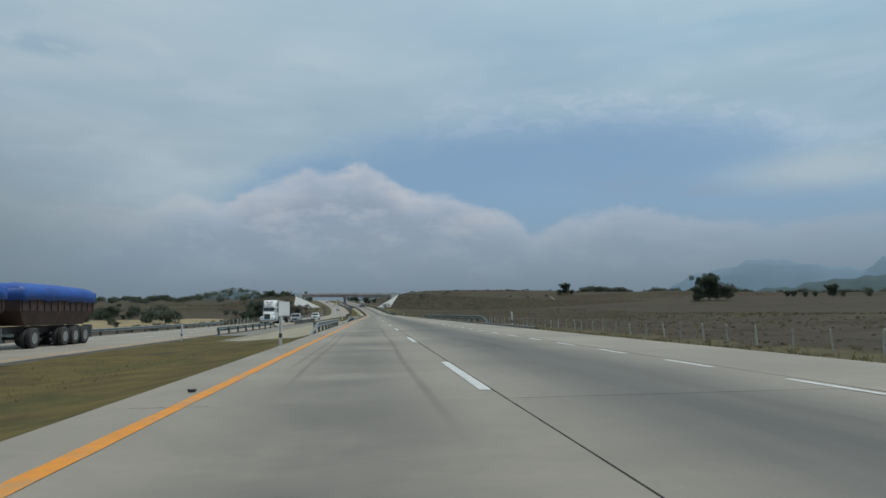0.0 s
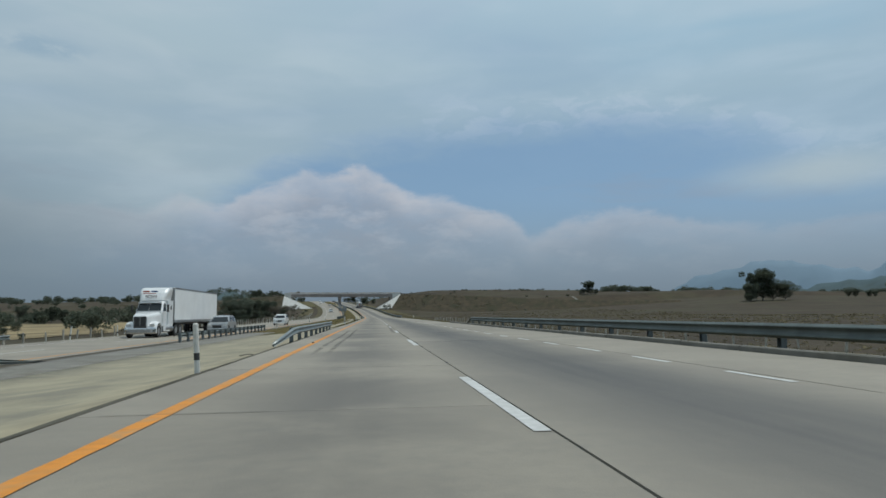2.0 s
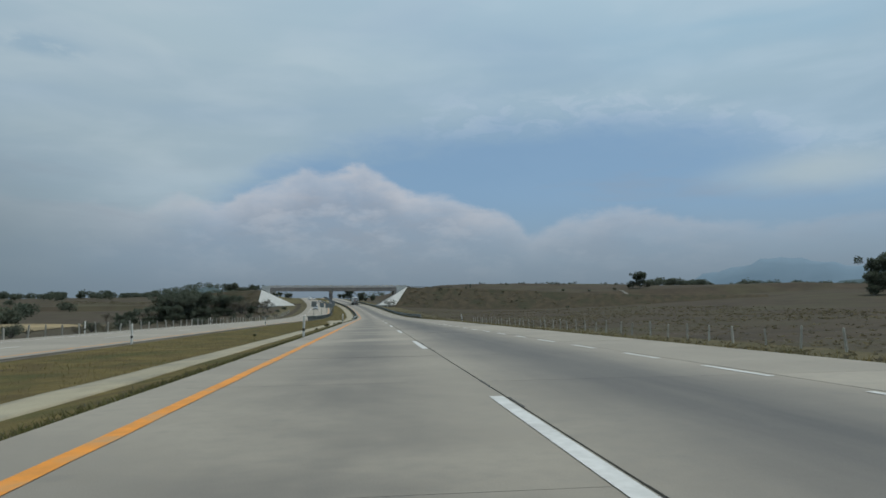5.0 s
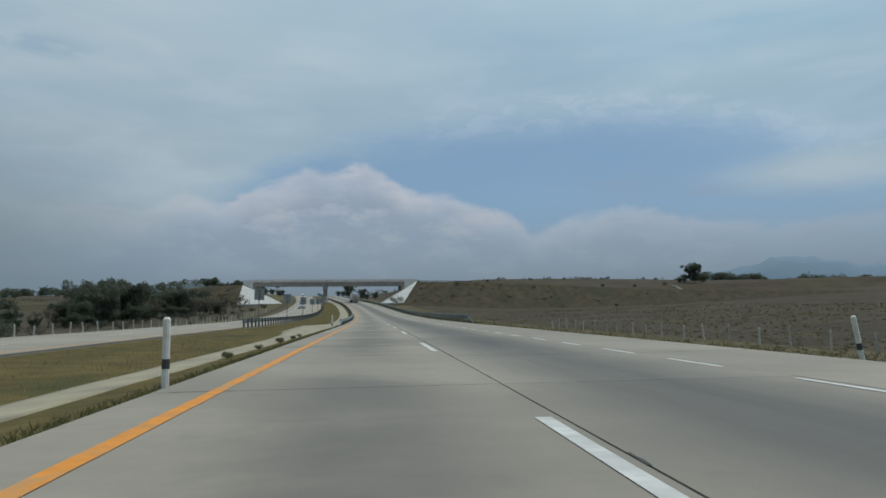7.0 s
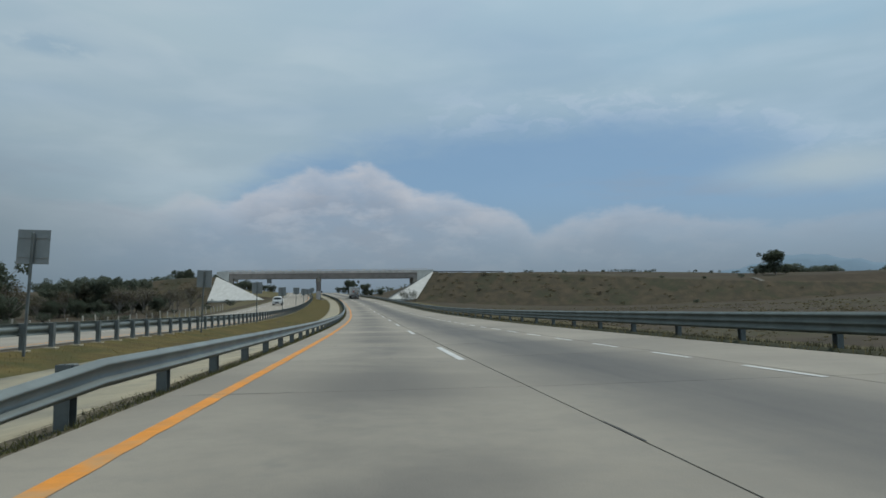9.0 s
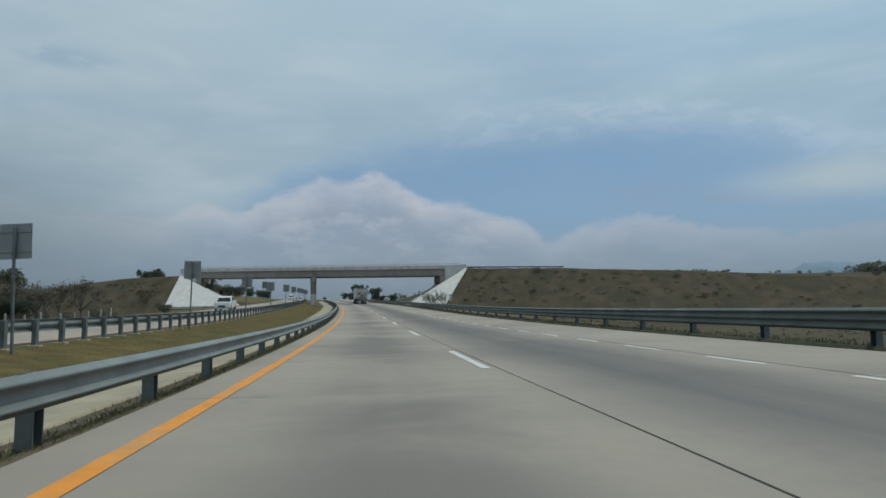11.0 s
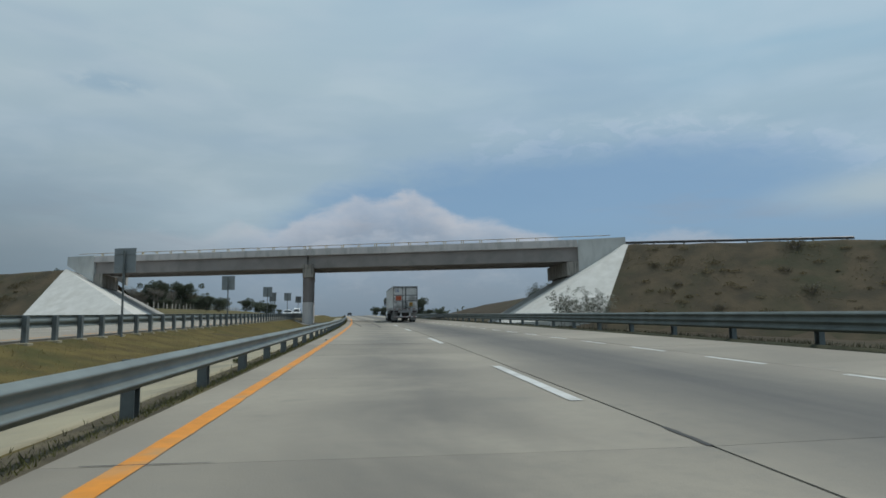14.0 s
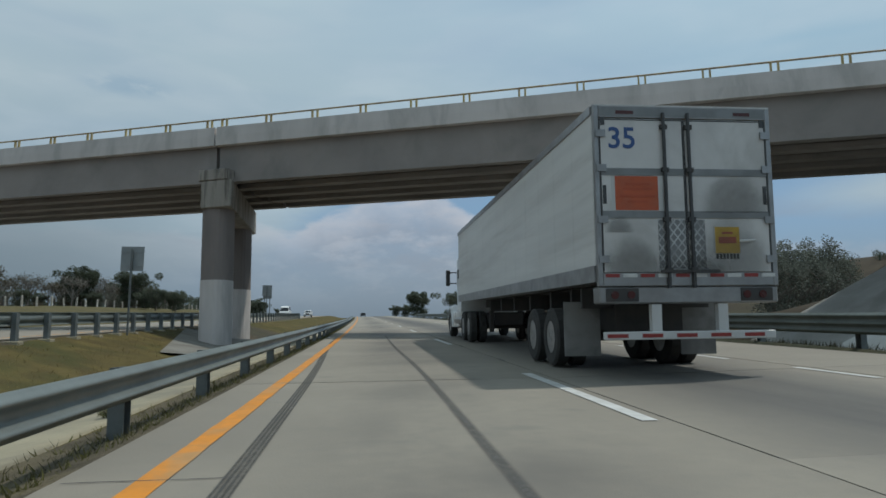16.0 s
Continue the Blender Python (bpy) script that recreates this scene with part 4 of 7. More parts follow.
def make_linings():
    """Concrete drain linings and aprons on the median."""
    rnd = random.Random(8)
    for name, s0, s1, ua, ub in (("drain_apron", 37, 131, -9.6, -3.32), ("gutter", 54, 131, -12.05, -9.66)):
        n = max(3, round((s1 - s0) / 3))
        bm = bmesh.new()
        rows = []
        for i, s in enumerate(span(s0, s1, n)):
            e = min(1.0, i / 3, (n - i) / 3) if name == "drain_apron" else 1.0
            a = ub + (ua - ub) * max(0.12, e)
            us = span(a + rnd.uniform(-0.06, 0.06), ub + rnd.uniform(-0.04, 0.04), 5)
            rows.append([bm.verts.new(at(s + 0.5 * (u - ub), u, cross(s, u) + h)) for u, h in [(us[0], -0.15)] + [(u, 0.035) for u in us] + [(us[-1], -0.15)]])
        for a, b in zip(rows, rows[1:]):
            for j in range(7):
                bm.faces.new((a[j], a[j + 1], b[j + 1], b[j]))
        tagged(part(name, bm, M["gutter" if name == "gutter" else "ditch"], smooth=True), "stained concrete gutter along the median" if name == "gutter" else "pale cracked concrete lining on the median", "drain lining", kind="structure")
    # shallow channel that widens to an apron before the long guard rail
    bm = bmesh.new()
    rows = []
    for i, s in enumerate(span(131.5, 640, 250)):
        a = lerp(s, (131, 225, 245, 258, 265, 279, 303, 312, 640), (-5.75, -5.85, -5.9, -6.1, -6.45, -8.0, -8.6, -6.0, -5.9))
        b = lerp(s, (131, 230, 250, 275, 280, 300, 312), (-4.55, -4.75, -4.4, -4.25, -3.8, -3.75, -3.95))
        us = span(a + rnd.uniform(-0.05, 0.05), b + rnd.uniform(-0.04, 0.04), 6)
        rows.append([bm.verts.new(at(s, u, cross(s, u) + h)) for u, h in [(us[0], -0.15)] + [(u, 0.035) for u in us] + [(us[-1], -0.15)]])
    for a, b in zip(rows, rows[1:]):
        for j in range(8):
            bm.faces.new((a[j], a[j + 1], b[j + 1], b[j]))
    tagged(part("drain_channel", bm, M["ditch"], smooth=True), "pale cracked concrete drain along the median", "drain lining", kind="structure")

    bm = sheet(span(284, 640, 150), [lambda s: -3.86 + 0.08 * noise.noise((s * 0.5, 3.0, 1.0)), -3.6, -3.4, -3.2, -3.0, -2.785], lambda s, u: cross(s, u) + 0.03 + 0.02 * noise.noise((s * 0.8, u * 3, 2)))
    tagged(part("edge_soil", bm, M["soil"], smooth=True), "dark soil strip under the median guard rail", "soil", kind="structure")
    bm = sheet(span(36, 132, 70), [lambda s: -3.34 + 0.07 * noise.noise((s * 0.4, 1.0, 0)), -3.2, -3.0, lambda s: -2.84 + 0.05 * noise.noise((s * 0.5, 5.0, 0))], lambda s, u: cross(s, u) + 0.042 + 0.015 * noise.noise((s * 1.3, u * 4, 4)))
    tagged(part("edge_soil", bm, M["grit"], smooth=True), "strip of grey grit and soil beside the pale apron", "soil", kind="structure")
    # soil strip below the outer rail, painted dark for the shade of the weeds
    bm = sheet(span(283, 640, 150), [9.42, 9.62, 9.9, 10.4, 11.2, 12.4], lambda s, u: cross(s, u) + (0.12 if u > 9.6 else -0.03) + 0.03 * noise.noise((s * 0.6, u * 2, 6)) - bank(s) * max(0, u - 12))
    tagged(part("rail_soil", bm, M["shaded_soil"], smooth=True), "dark weedy soil under the outer guard rail, weed shade painted in", "soil", kind="structure")
    # paved and bare ground round the pier
    bm = sheet(span(521, 534, 8), [lambda s: -8.4 - 0.19 * (s - 521), lambda s: -7.2 - 0.1 * (s - 521), -5.95], lambda s, u: cross(s, u) + 0.05)
    tagged(part("pier_apron", bm, M["gutter"], smooth=True), "pale concrete apron at the foot of the pier", "drain lining", kind="structure")
    bm = sheet(span(534.2, 550, 8), [-11.0, -9.5, -8.0, -6.0], lambda s, u: cross(s, u) + 0.045)
    tagged(part("bare_soil", bm, M["bank"], smooth=True), "bare brown soil in the shade of the overpass", "soil", kind="structure")


make_linings()


def make_kerb():
    """Low grimy kerb along the outer shoulder."""
    rnd = random.Random(19)
    for i in range(34):
        s = 35.0 + i * 3.0
        bm = bmesh.new()
        o, t = rnd.uniform(-0.015, 0.015), rnd.uniform(-0.012, 0.012)
        loft(bm, [[at(q, 8.63 + o + a, z + (t if z > 0 else 0)) for a, z in ((0, -0.15), (0.015, 0.10), (0.04, 0.125), (0.15, 0.125), (0.17, -0.15))] for q in (s + 0.015, s + 1.5, s + 2.985)])
        bmesh.ops.recalc_face_normals(bm, faces=bm.faces)
        if i == 0:
            kerb = tagged(part("kerb", bm, M["gutter"]), "low dark-stained concrete kerb along the outer shoulder", "kerb", kind="structure")
        else:
            part("kerb_stone", bm, M["gutter"], kerb)


make_kerb()


def make_chute():
    """Pale drain chute down the hillside right of the overpass."""
    bm = bmesh.new()
    rows = []
    for i in range(9):
        x, y = 138.5 + 4.0 * i / 8, 514.0 - 17.5 * i / 8
        rows.append([bm.verts.new((x + o, y, ground_z(x, y) + h)) for o, h in ((-0.9, 0.30), (-0.55, 0.34), (-0.4, 0.16), (0.4, 0.16), (0.55, 0.34), (0.9, 0.30))])
    for a, b in zip(rows, rows[1:]):
        for j in range(5):
            bm.faces.new((a[j + 1], a[j], b[j], b[j + 1]))
    tagged(part("drain_chute", bm, M["gutter"]), "pale concrete drain chute down the hillside", "drain lining", kind="structure")


make_chute()


# ---- overpass ----
def make_bridge():
    length, width = (NEAR_B - NEAR_A).length, DECK_W
    base = Matrix(((AXIS.x, BACK.x, 0, NEAR_A.x), (AXIS.y, BACK.y, 0, NEAR_A.y), (0, 0, 1, 0), (0, 0, 0, 1)))
    b = empty("overpass", base, "grey concrete girder overpass with pale parapets and a thin tan rail", "bridge")
    # x runs along the deck from its right end, y across, z world
    R_END, L_END, PIER = 6.8, 79.7, 43.9

    def dz(x):
        return 16.28 + 0.0185 * (x - 43.5)

    def bar(pts, x0, x1, n=1, shear=0.0):
        bm = bmesh.new()
        loft(bm, [[(x + shear * y, y, dz(x) + z) for y, z in pts] for x in span(x0, x1, n)])
        bmesh.ops.recalc_face_normals(bm, faces=bm.faces)
        return bm

    def rect(y0, y1, z0, z1):
        return [(y0, z0), (y1, z0), (y1, z1), (y0, z1)]

    SK = 0.46
    for x0, x1, m0, m1 in ((R_END, PIER - 0.04, 0, 1), (PIER + 0.04, L_END, 1, 0)):
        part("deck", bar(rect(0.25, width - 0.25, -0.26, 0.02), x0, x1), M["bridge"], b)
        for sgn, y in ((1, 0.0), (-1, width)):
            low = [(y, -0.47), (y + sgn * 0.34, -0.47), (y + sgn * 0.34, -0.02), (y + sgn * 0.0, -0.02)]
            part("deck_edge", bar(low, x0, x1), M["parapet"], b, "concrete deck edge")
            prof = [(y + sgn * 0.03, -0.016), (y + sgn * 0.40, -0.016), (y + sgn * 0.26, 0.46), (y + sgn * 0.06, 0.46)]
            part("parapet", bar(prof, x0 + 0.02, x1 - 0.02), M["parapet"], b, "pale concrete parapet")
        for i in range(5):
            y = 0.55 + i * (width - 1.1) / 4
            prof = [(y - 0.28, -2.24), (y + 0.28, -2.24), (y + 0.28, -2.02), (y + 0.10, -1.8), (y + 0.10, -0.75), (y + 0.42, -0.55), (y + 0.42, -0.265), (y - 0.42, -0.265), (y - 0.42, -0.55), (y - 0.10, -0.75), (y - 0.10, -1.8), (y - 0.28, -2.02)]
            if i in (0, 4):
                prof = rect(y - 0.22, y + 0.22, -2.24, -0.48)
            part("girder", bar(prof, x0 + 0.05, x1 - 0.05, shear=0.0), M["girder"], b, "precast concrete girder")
    part("road_surface", bar(rect(0.45, width - 0.45, 0.022, 0.06), R_END, L_END), M["road_top"], b)
    # rail on the parapets
    for y in (0.16, width - 0.16):
        part("hand_rail", tube(bmesh.new(), [(x, y, dz(x) + 0.86) for x in (R_END - 4, PIER, L_END + 3)], 0.04, 6), M["rail_tan"], b, "thin tan steel hand rail")
        for i in range(15):
            for x in (PIER - 0.42 - i * 2.43, PIER + 0.42 + i * 2.43):
                if not R_END < x < L_END:
                    continue
                bm = bmesh.new()
                for o in (-0.13, 0.13):
                    box(bm, x + o - 0.035, x + o + 0.035, y - 0.05, y + 0.05, dz(x) + 0.45, dz(x) + 0.84)
                part("rail_post", bm, M["post_ochre"], b)
    # end walls
    for x0, x1, out in ((FOOT_R - 0.3, R_END - 0.03, -1), (L_END + 0.03, FOOT_L + 0.3, 1)):
        for y0, y1 in ((-0.03, 0.42), (width - 0.42, width + 0.03)):
            bm = bmesh.new()
            zt = dz((x0 + x1) / 2)
            tall = [(x0, zt - 0.9), (x1, zt - 3.6), (x1, zt + 0.50), (x0, zt + 0.50)] if out < 0 else [(x0, zt - 3.6), (x1, zt - 0.9), (x1, zt + 0.50), (x0, zt + 0.50)]
            loft(bm, [[(x, y0, z) for x, z in tall], [(x, y1, z) for x, z in tall]])
            bmesh.ops.recalc_face_normals(bm, faces=bm.faces)
            part("wing_wall", bm, M["wing"], b, "pale concrete wing wall")
    # bearing seats on stub columns
    def skewed(x0, x1, y0, y1, z0, z1):
        bm = bmesh.new()
        loft(bm, [[(x0 + SK * y, y, z0), (x1 + SK * y, y, z0), (x1 + SK * y, y, z1), (x0 + SK * y, y, z1)] for y in (y0, y1)])
        bmesh.ops.recalc_face_normals(bm, faces=bm.faces)
        return bm

    for x0, x1 in ((R_END - 0.3, R_END + 1.3), (L_END - 1.6, L_END - 0.1)):
        xm = (x0 + x1) / 2
        zt = dz(xm)
        part("bearing_seat", skewed(x0, x1, 0.1, width - 0.1, zt - (4.0 if xm < 40 else 4.3), zt - 2.28), M["cap"], b, "stained abutment seat")
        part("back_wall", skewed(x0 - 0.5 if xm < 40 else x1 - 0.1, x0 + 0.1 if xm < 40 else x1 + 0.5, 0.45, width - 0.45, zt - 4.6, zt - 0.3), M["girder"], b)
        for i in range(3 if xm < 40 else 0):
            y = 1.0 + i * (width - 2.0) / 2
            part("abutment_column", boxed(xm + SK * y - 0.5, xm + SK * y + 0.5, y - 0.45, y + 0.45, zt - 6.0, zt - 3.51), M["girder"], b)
    # pier: skewed cap beam on two columns with pale painted feet
    bm = bmesh.new()
    loft(bm, [[(PIER + SK * (y - 0.5) + o, y, dz(PIER) + z) for o, z in ((-0.85, -3.58), (0.85, -3.58), (0.85, -2.26), (-0.85, -2.26))] for y in (-0.25, 3.0, 5.0, width + 0.1)])
    bmesh.ops.recalc_face_normals(bm, faces=bm.faces)
    bmesh.ops.bevel(bm, geom=list(bm.edges), offset=0.04, segments=1, affect="EDGES")
    part("cap_beam", bm, M["cap"], b, "weathered concrete cap beam")
    part("stop_block", boxed(PIER - 0.95, PIER + 0.65, -0.28, 0.3, dz(PIER) - 2.25, dz(PIER) - 1.72, bevel=0.03), M["cap"], b)
    for y in (0.55, 5.9):
        x = PIER + SK * (y - 0.5)
        for name, z0, z1, r, mk in (("column", 9.3, dz(PIER) - 3.57, 0.70, "column_dark"), ("column_foot", 4.6, 9.3, 0.715, "parapet")):
            bm = bmesh.new()
            ring = [(math.cos(t), math.sin(t)) for t in (2 * math.pi * (i + 0.5) / 24 for i in range(24))]
            ring = [(max(-0.94, min(0.94, c * 1.06)), max(-0.94, min(0.94, d * 1.06))) for c, d in ring]
            loft(bm, [[(x + r * c, y + r * d, z) for c, d in ring] for z in (z0, z1)])
            bmesh.ops.recalc_face_normals(bm, faces=bm.faces)
            part(name, bm, M[mk], b, "pale painted column foot" if name == "column_foot" else "")
    return b, base, dz


BRIDGE = make_bridge()


def make_embankments():
    b, base, dz = BRIDGE
    for foot, sgn, crest in ((FOOT_R, -1, CREST_R), (FOOT_L, 1, CREST_L)):
        # brown side slopes and crest
        bm = bmesh.new()
        rows = []
        for d in [0.0, 1.5, 3, 5, 7.5, 10, 13, 16, 20, 24, 28, 33, 38, 44, 50, 57, 64, 72, 80, 90, 100, 112, 125, 140, 160, 180]:
            row = []
            top = lerp(d, [c[0] for c in crest], [c[1] for c in crest])
            k = lerp(d, [0, 60], [1.3, 1.5])
            for q in [-0.7 - f * k for f in (13, 11.5, 10, 8.5, 7, 5.5, 4, 2.5, 1.2, 0.4)] + [-0.7, 1.5, 4.5, DECK_W + 0.7] + [DECK_W + 0.7 + f * k for f in (1, 3, 6, 9, 12)]:
                drop = max(0.0, -0.7 - q, q - DECK_W - 0.7) / k
                lean = 0.38 * drop if d < 0.1 else 0.0
                w = Vector((foot + sgn * (d - lean), q, 0))
                z = top - drop + 0.22 * noise.noise((w.x * 0.5, q * 0.5, 2.0)) * (1 if d > 1 else 0.2) - (0.15 if q > 0 and q < DECK_W else 0)
                w.z = z
                row.append(bm.verts.new(base @ w))
            rows.append(row)
        for p, r in zip(rows, rows[1:]):
            for j in range(len(p) - 1):
                bm.faces.new((p[j], p[j + 1], r[j + 1], r[j]))
        bmesh.ops.recalc_face_normals(bm, faces=bm.faces)
        tagged(part("embankment", bm, M["bank"], smooth=True), "steep brown earth embankment with sparse dry scrub", "embankment", kind="structure")
        # limewashed paving: the near side face and, greyed for deck shade, the face beneath
        bm = bmesh.new()
        n = 10
        near, fold, edge, farf = [], [], [], []
        steep, lead = (PITCH_R, 0.0) if sgn < 0 else (PITCH_L, 0.0)
        back0, back1 = (5.5, 0.05) if sgn < 0 else (9.2, 0.3)
        for i in range(n + 1):
            drop = (9.4 if sgn < 0 else 9.2) * i / n
            z = crest[0][1] + 0.06 - drop
            q0, q1 = -0.74 - 1.3 * drop, back0 + back1 * drop
            near.append(bm.verts.new(base @ Vector((foot - sgn * 0.38 * drop - (0.6 + 0.05 * drop if sgn < 0 else 0.0), q0, z))))
            inner = foot + lead - sgn * drop / steep
            a0 = inner + SKEW * q0
            a0 = max(a0, foot + 0.42 * drop) if sgn < 0 else min(a0, foot - 0.42 * drop)
            fold.append(bm.verts.new(base @ Vector((a0, q0, z))))
            edge.append(bm.verts.new(base @ Vector((inner + SKEW * 0.5, 0.5, z))))
            farf.append(bm.verts.new(base @ Vector((inner + SKEW * q1, q1, z))))
        for i in range(n):
            bm.faces.new((near[i], near[i + 1], fold[i + 1], fold[i]))
            bm.faces.new((fold[i], fold[i + 1], edge[i + 1], edge[i]))
        under = bmesh.new()
        low = [[under.verts.new(v.co) for v in side] for side in (edge, farf)]
        bmesh.ops.delete(bm, geom=farf, context="VERTS")
        for i in range(n):
            under.faces.new((low[0][i], low[0][i + 1], low[1][i + 1], low[1][i]))
        for mesh, key, label in ((bm, "limewash", "limewashed white slope paving beside the overpass end"), (under, "shaded_slope", "slope paving under the overpass deck, painted grey for its shade")):
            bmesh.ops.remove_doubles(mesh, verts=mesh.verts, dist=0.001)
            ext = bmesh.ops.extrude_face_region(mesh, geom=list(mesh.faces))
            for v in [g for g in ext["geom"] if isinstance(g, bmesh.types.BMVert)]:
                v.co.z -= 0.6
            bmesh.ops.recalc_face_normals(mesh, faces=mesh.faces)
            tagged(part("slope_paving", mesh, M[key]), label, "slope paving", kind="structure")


make_embankments()


# ---- guard rails ----
def rail_beam(s0, s1, u, z, side, low_start=0.0, low_end=0.0, dip=0.02, tall=1.0, ribs=2):
    """W-shaped beam; side +1 faces right."""
    low, mids, w = (0.36, (0.2, 0.8), 0.13) if ribs == 2 else (0.25, (0.14, 0.5, 0.86), 0.09)
    prof = [(0.082 * sum(math.exp(-((f - c) / w) ** 2) for c in mids), low + (0.67 - low) * f) for f in (i / 24 for i in range(25))]
    loop = prof + [(a - 0.012, b) for a, b in prof[::-1]]
    rings = []
    n = max(4, round((s1 - s0) / 1.9))
    for s in span(s0, s1, n):
        k = 1.0
        if low_start:
            k = min(k, dip + (1 - dip) * max(0.0, (s - s0) / low_start))
        if low_end:
            k = min(k, max(0.02, (s1 - s) / low_end))
        zz = z(s) if callable(z) else z
        uu = u(s) if callable(u) else u
        rings.append([at(s, uu + side * (0.09 + a), zz + (b * tall if k >= 1 else b * k * tall - 0.1 * (1 - k))) for a, b in loop])
    bm = bmesh.new()
    loft(bm, rings)
    bmesh.ops.recalc_face_normals(bm, faces=bm.faces)
    return bm


def post_mesh():
    bm = bmesh.new()
    for a in ((-0.08, 0.06, -0.09, -0.075), (-0.08, -0.065, -0.075, 0.075), (-0.08, 0.06, 0.075, 0.09)):
        box(bm, *a, -0.3, 0.655)
    return mesh_of(bm, "post", M["galv_post"])


POST = post_mesh()
FOOTING = mesh_of(boxed(-0.19, 0.17, -0.17, 0.17, -0.1, 0.035, bevel=0.02), "footing", M["ditch"])
BLOCK = mesh_of(boxed(-0.02, 0.085, -0.05, 0.05, 0.37, 0.66, bevel=0.01), "spacer", M["galv_post"])


def guard_rail(s0, s1, u, z, side, gap, label, low_start=0.0, low_end=0.0, dip=0.02, tall=1.0, footing=False, steel="galv", ribs=2):
    uu = u(s0) if callable(u) else u
    zz = z(s0) if callable(z) else z
    g = empty("guard_rail", Matrix.Translation(at(s0, uu, zz)), label, "guard rail", "roadside guard rails")
    part("beam", rail_beam(s0, s1, u, z, side, low_start, low_end, dip, tall, ribs), M[steel], g, "grey ribbed steel beam", smooth=True, world=True)
    inv = g.matrix_basis.inverted()
    n = int((s1 - s0 - low_start - low_end) / gap)
    for i in range(n + 1):
        s = s0 + low_start + i * gap
        uu = u(s) if callable(u) else u
        zz = z(s) if callable(z) else z
        m = Matrix.Translation(at(s, uu, zz)) @ Matrix.Rotation(line(s)[1], 4, "Z") @ Matrix.Rotation(0 if side > 0 else math.pi, 4, "Z")
        for name, me in (("post", POST), ("spacer", BLOCK), ("footing", FOOTING))[:3 if footing else 2]:
            ob = new(name, me)
            ob.parent = g
            ob.matrix_basis = inv @ m @ Matrix.Diagonal((1, 1, tall if name != "footing" else 1, 1))
    return g


def z_at(u):
    return lambda s: cross(s, u)


near_u = -3.2
for s0, s1, a, b in ((34.1, 65.5, 5, 0), (84.4, 116, 6.1, 0), (277.0, 640, 8.95, 0)):
    guard_rail(s0, s1, near_u, z_at(near_u), 1, 3.05, "galvanised W-beam guard rail on the median edge", a, b, 0.45 if s0 == 84.4 else 0.02)
fr = lambda s: far_u(s) + 0.55
frz = lambda s: far_z(s) - 0.08
guard_rail(54.45, 90.5, fr, frz, -1, 3.81, "galvanised guard rail with one end sloped into the ground", 0, 9)
for s0, s1 in ((106, 139), (276, 600)):
    guard_rail(s0, s1, fr, frz, -1, 1.905, "galvanised guard rail with close posts along the opposite carriageway", tall=1.27 if s0 > 200 else 1.0, footing=s0 > 200)
ff = lambda s: far_u(s) - 10.7
ffz = lambda s: far_z(s) - 0.1
guard_rail(34, 108, ff, ffz, 1, 3.81, "grey guard rail on the far side of the opposite carriageway")
# outer rails: the shade of their road side is painted into the steel
for s0, s1, up in ((54, 131, 0.03), (281, 640, 0.16)):
    guard_rail(s0, s1, 9.75, lambda s, up=up: cross(s, 9.75) + up, -1, 3.81, "grey-green guard rail beside the outer shoulder, darkened for its shaded side", 4, 4, tall=1.13, steel="galv_shaded", ribs=3 if s0 > 200 else 2)


# rail on top of the overpass embankment
def crest_rail():
    b, base, dz = BRIDGE

    def top(x):
        return lerp(FOOT_R - x, [c[0] for c in CREST_R], [c[1] for c in CREST_R])
    p0 = base @ Vector((1.6, 0.2, top(1.6)))
    g = empty("guard_rail", Matrix.Translation(p0), "dark guard rail along the crest of the overpass embankment", "guard rail", "roadside guard rails")
    bm = bmesh.new()
    loft(bm, [[base @ Vector((x, 0.2 + a, top(x) + c)) for a, c in ((0, 0.22), (-0.08, 0.29), (-0.02, 0.37), (-0.08, 0.45), (0, 0.53), (0.02, 0.37))] for x in span(1.6, -24, 10)])
    bmesh.ops.recalc_face_normals(bm, faces=bm.faces)
    part("beam", bm, M["lock_steel"], g, world=True)
    for i in range(8):
        x = 1.2 - i * 3.5
        bm = boxed(-0.06, 0.06, -0.08, 0.08, -0.4, 0.5)
        bmesh.ops.transform(bm, matrix=Matrix.Translation(base @ Vector((x, 0.32, top(x)))), verts=bm.verts)
        part("post", bm, M["galv_post"], g, world=True)


crest_rail()


# ---- delineators, fences, signs ----
def delineator():
    d = empty("delineator_post", Matrix(), "white roadside marker post with a black band", "marker post", "marker posts")
    part("shaft", tube(bmesh.new(), [(0, 0, -0.2), (0, 0, 0.30)], 0.055, 10), M["post_white"], d)
    part("band", tube(bmesh.new(), [(0, 0, 0.30), (0, 0, 0.44)], 0.057, 10), M["post_black"], d)
    part("top", tube(bmesh.new(), [(0, 0, 0.44), (0, 0, 1.0), (0, 0, 1.03)], [0.055, 0.055, 0.03], 10), M["post_white"], d)
    return d


_d0 = delineator()
_rnd = random.Random(12)
_spots = [(24, -3.1), (75.8, -3.3), (145.5, -3.4), (187, -3.1), (227, -2.95), (268, -3.05), (44, 9.3), (230.3, 10.3)]
_spots += [(s, far_u(s) + 0.3) for s in (45, 149, 190, 231)] + [(s, far_u(s) - 10.1) for s in (115.5, 125, 170, 210, 250, 290)]
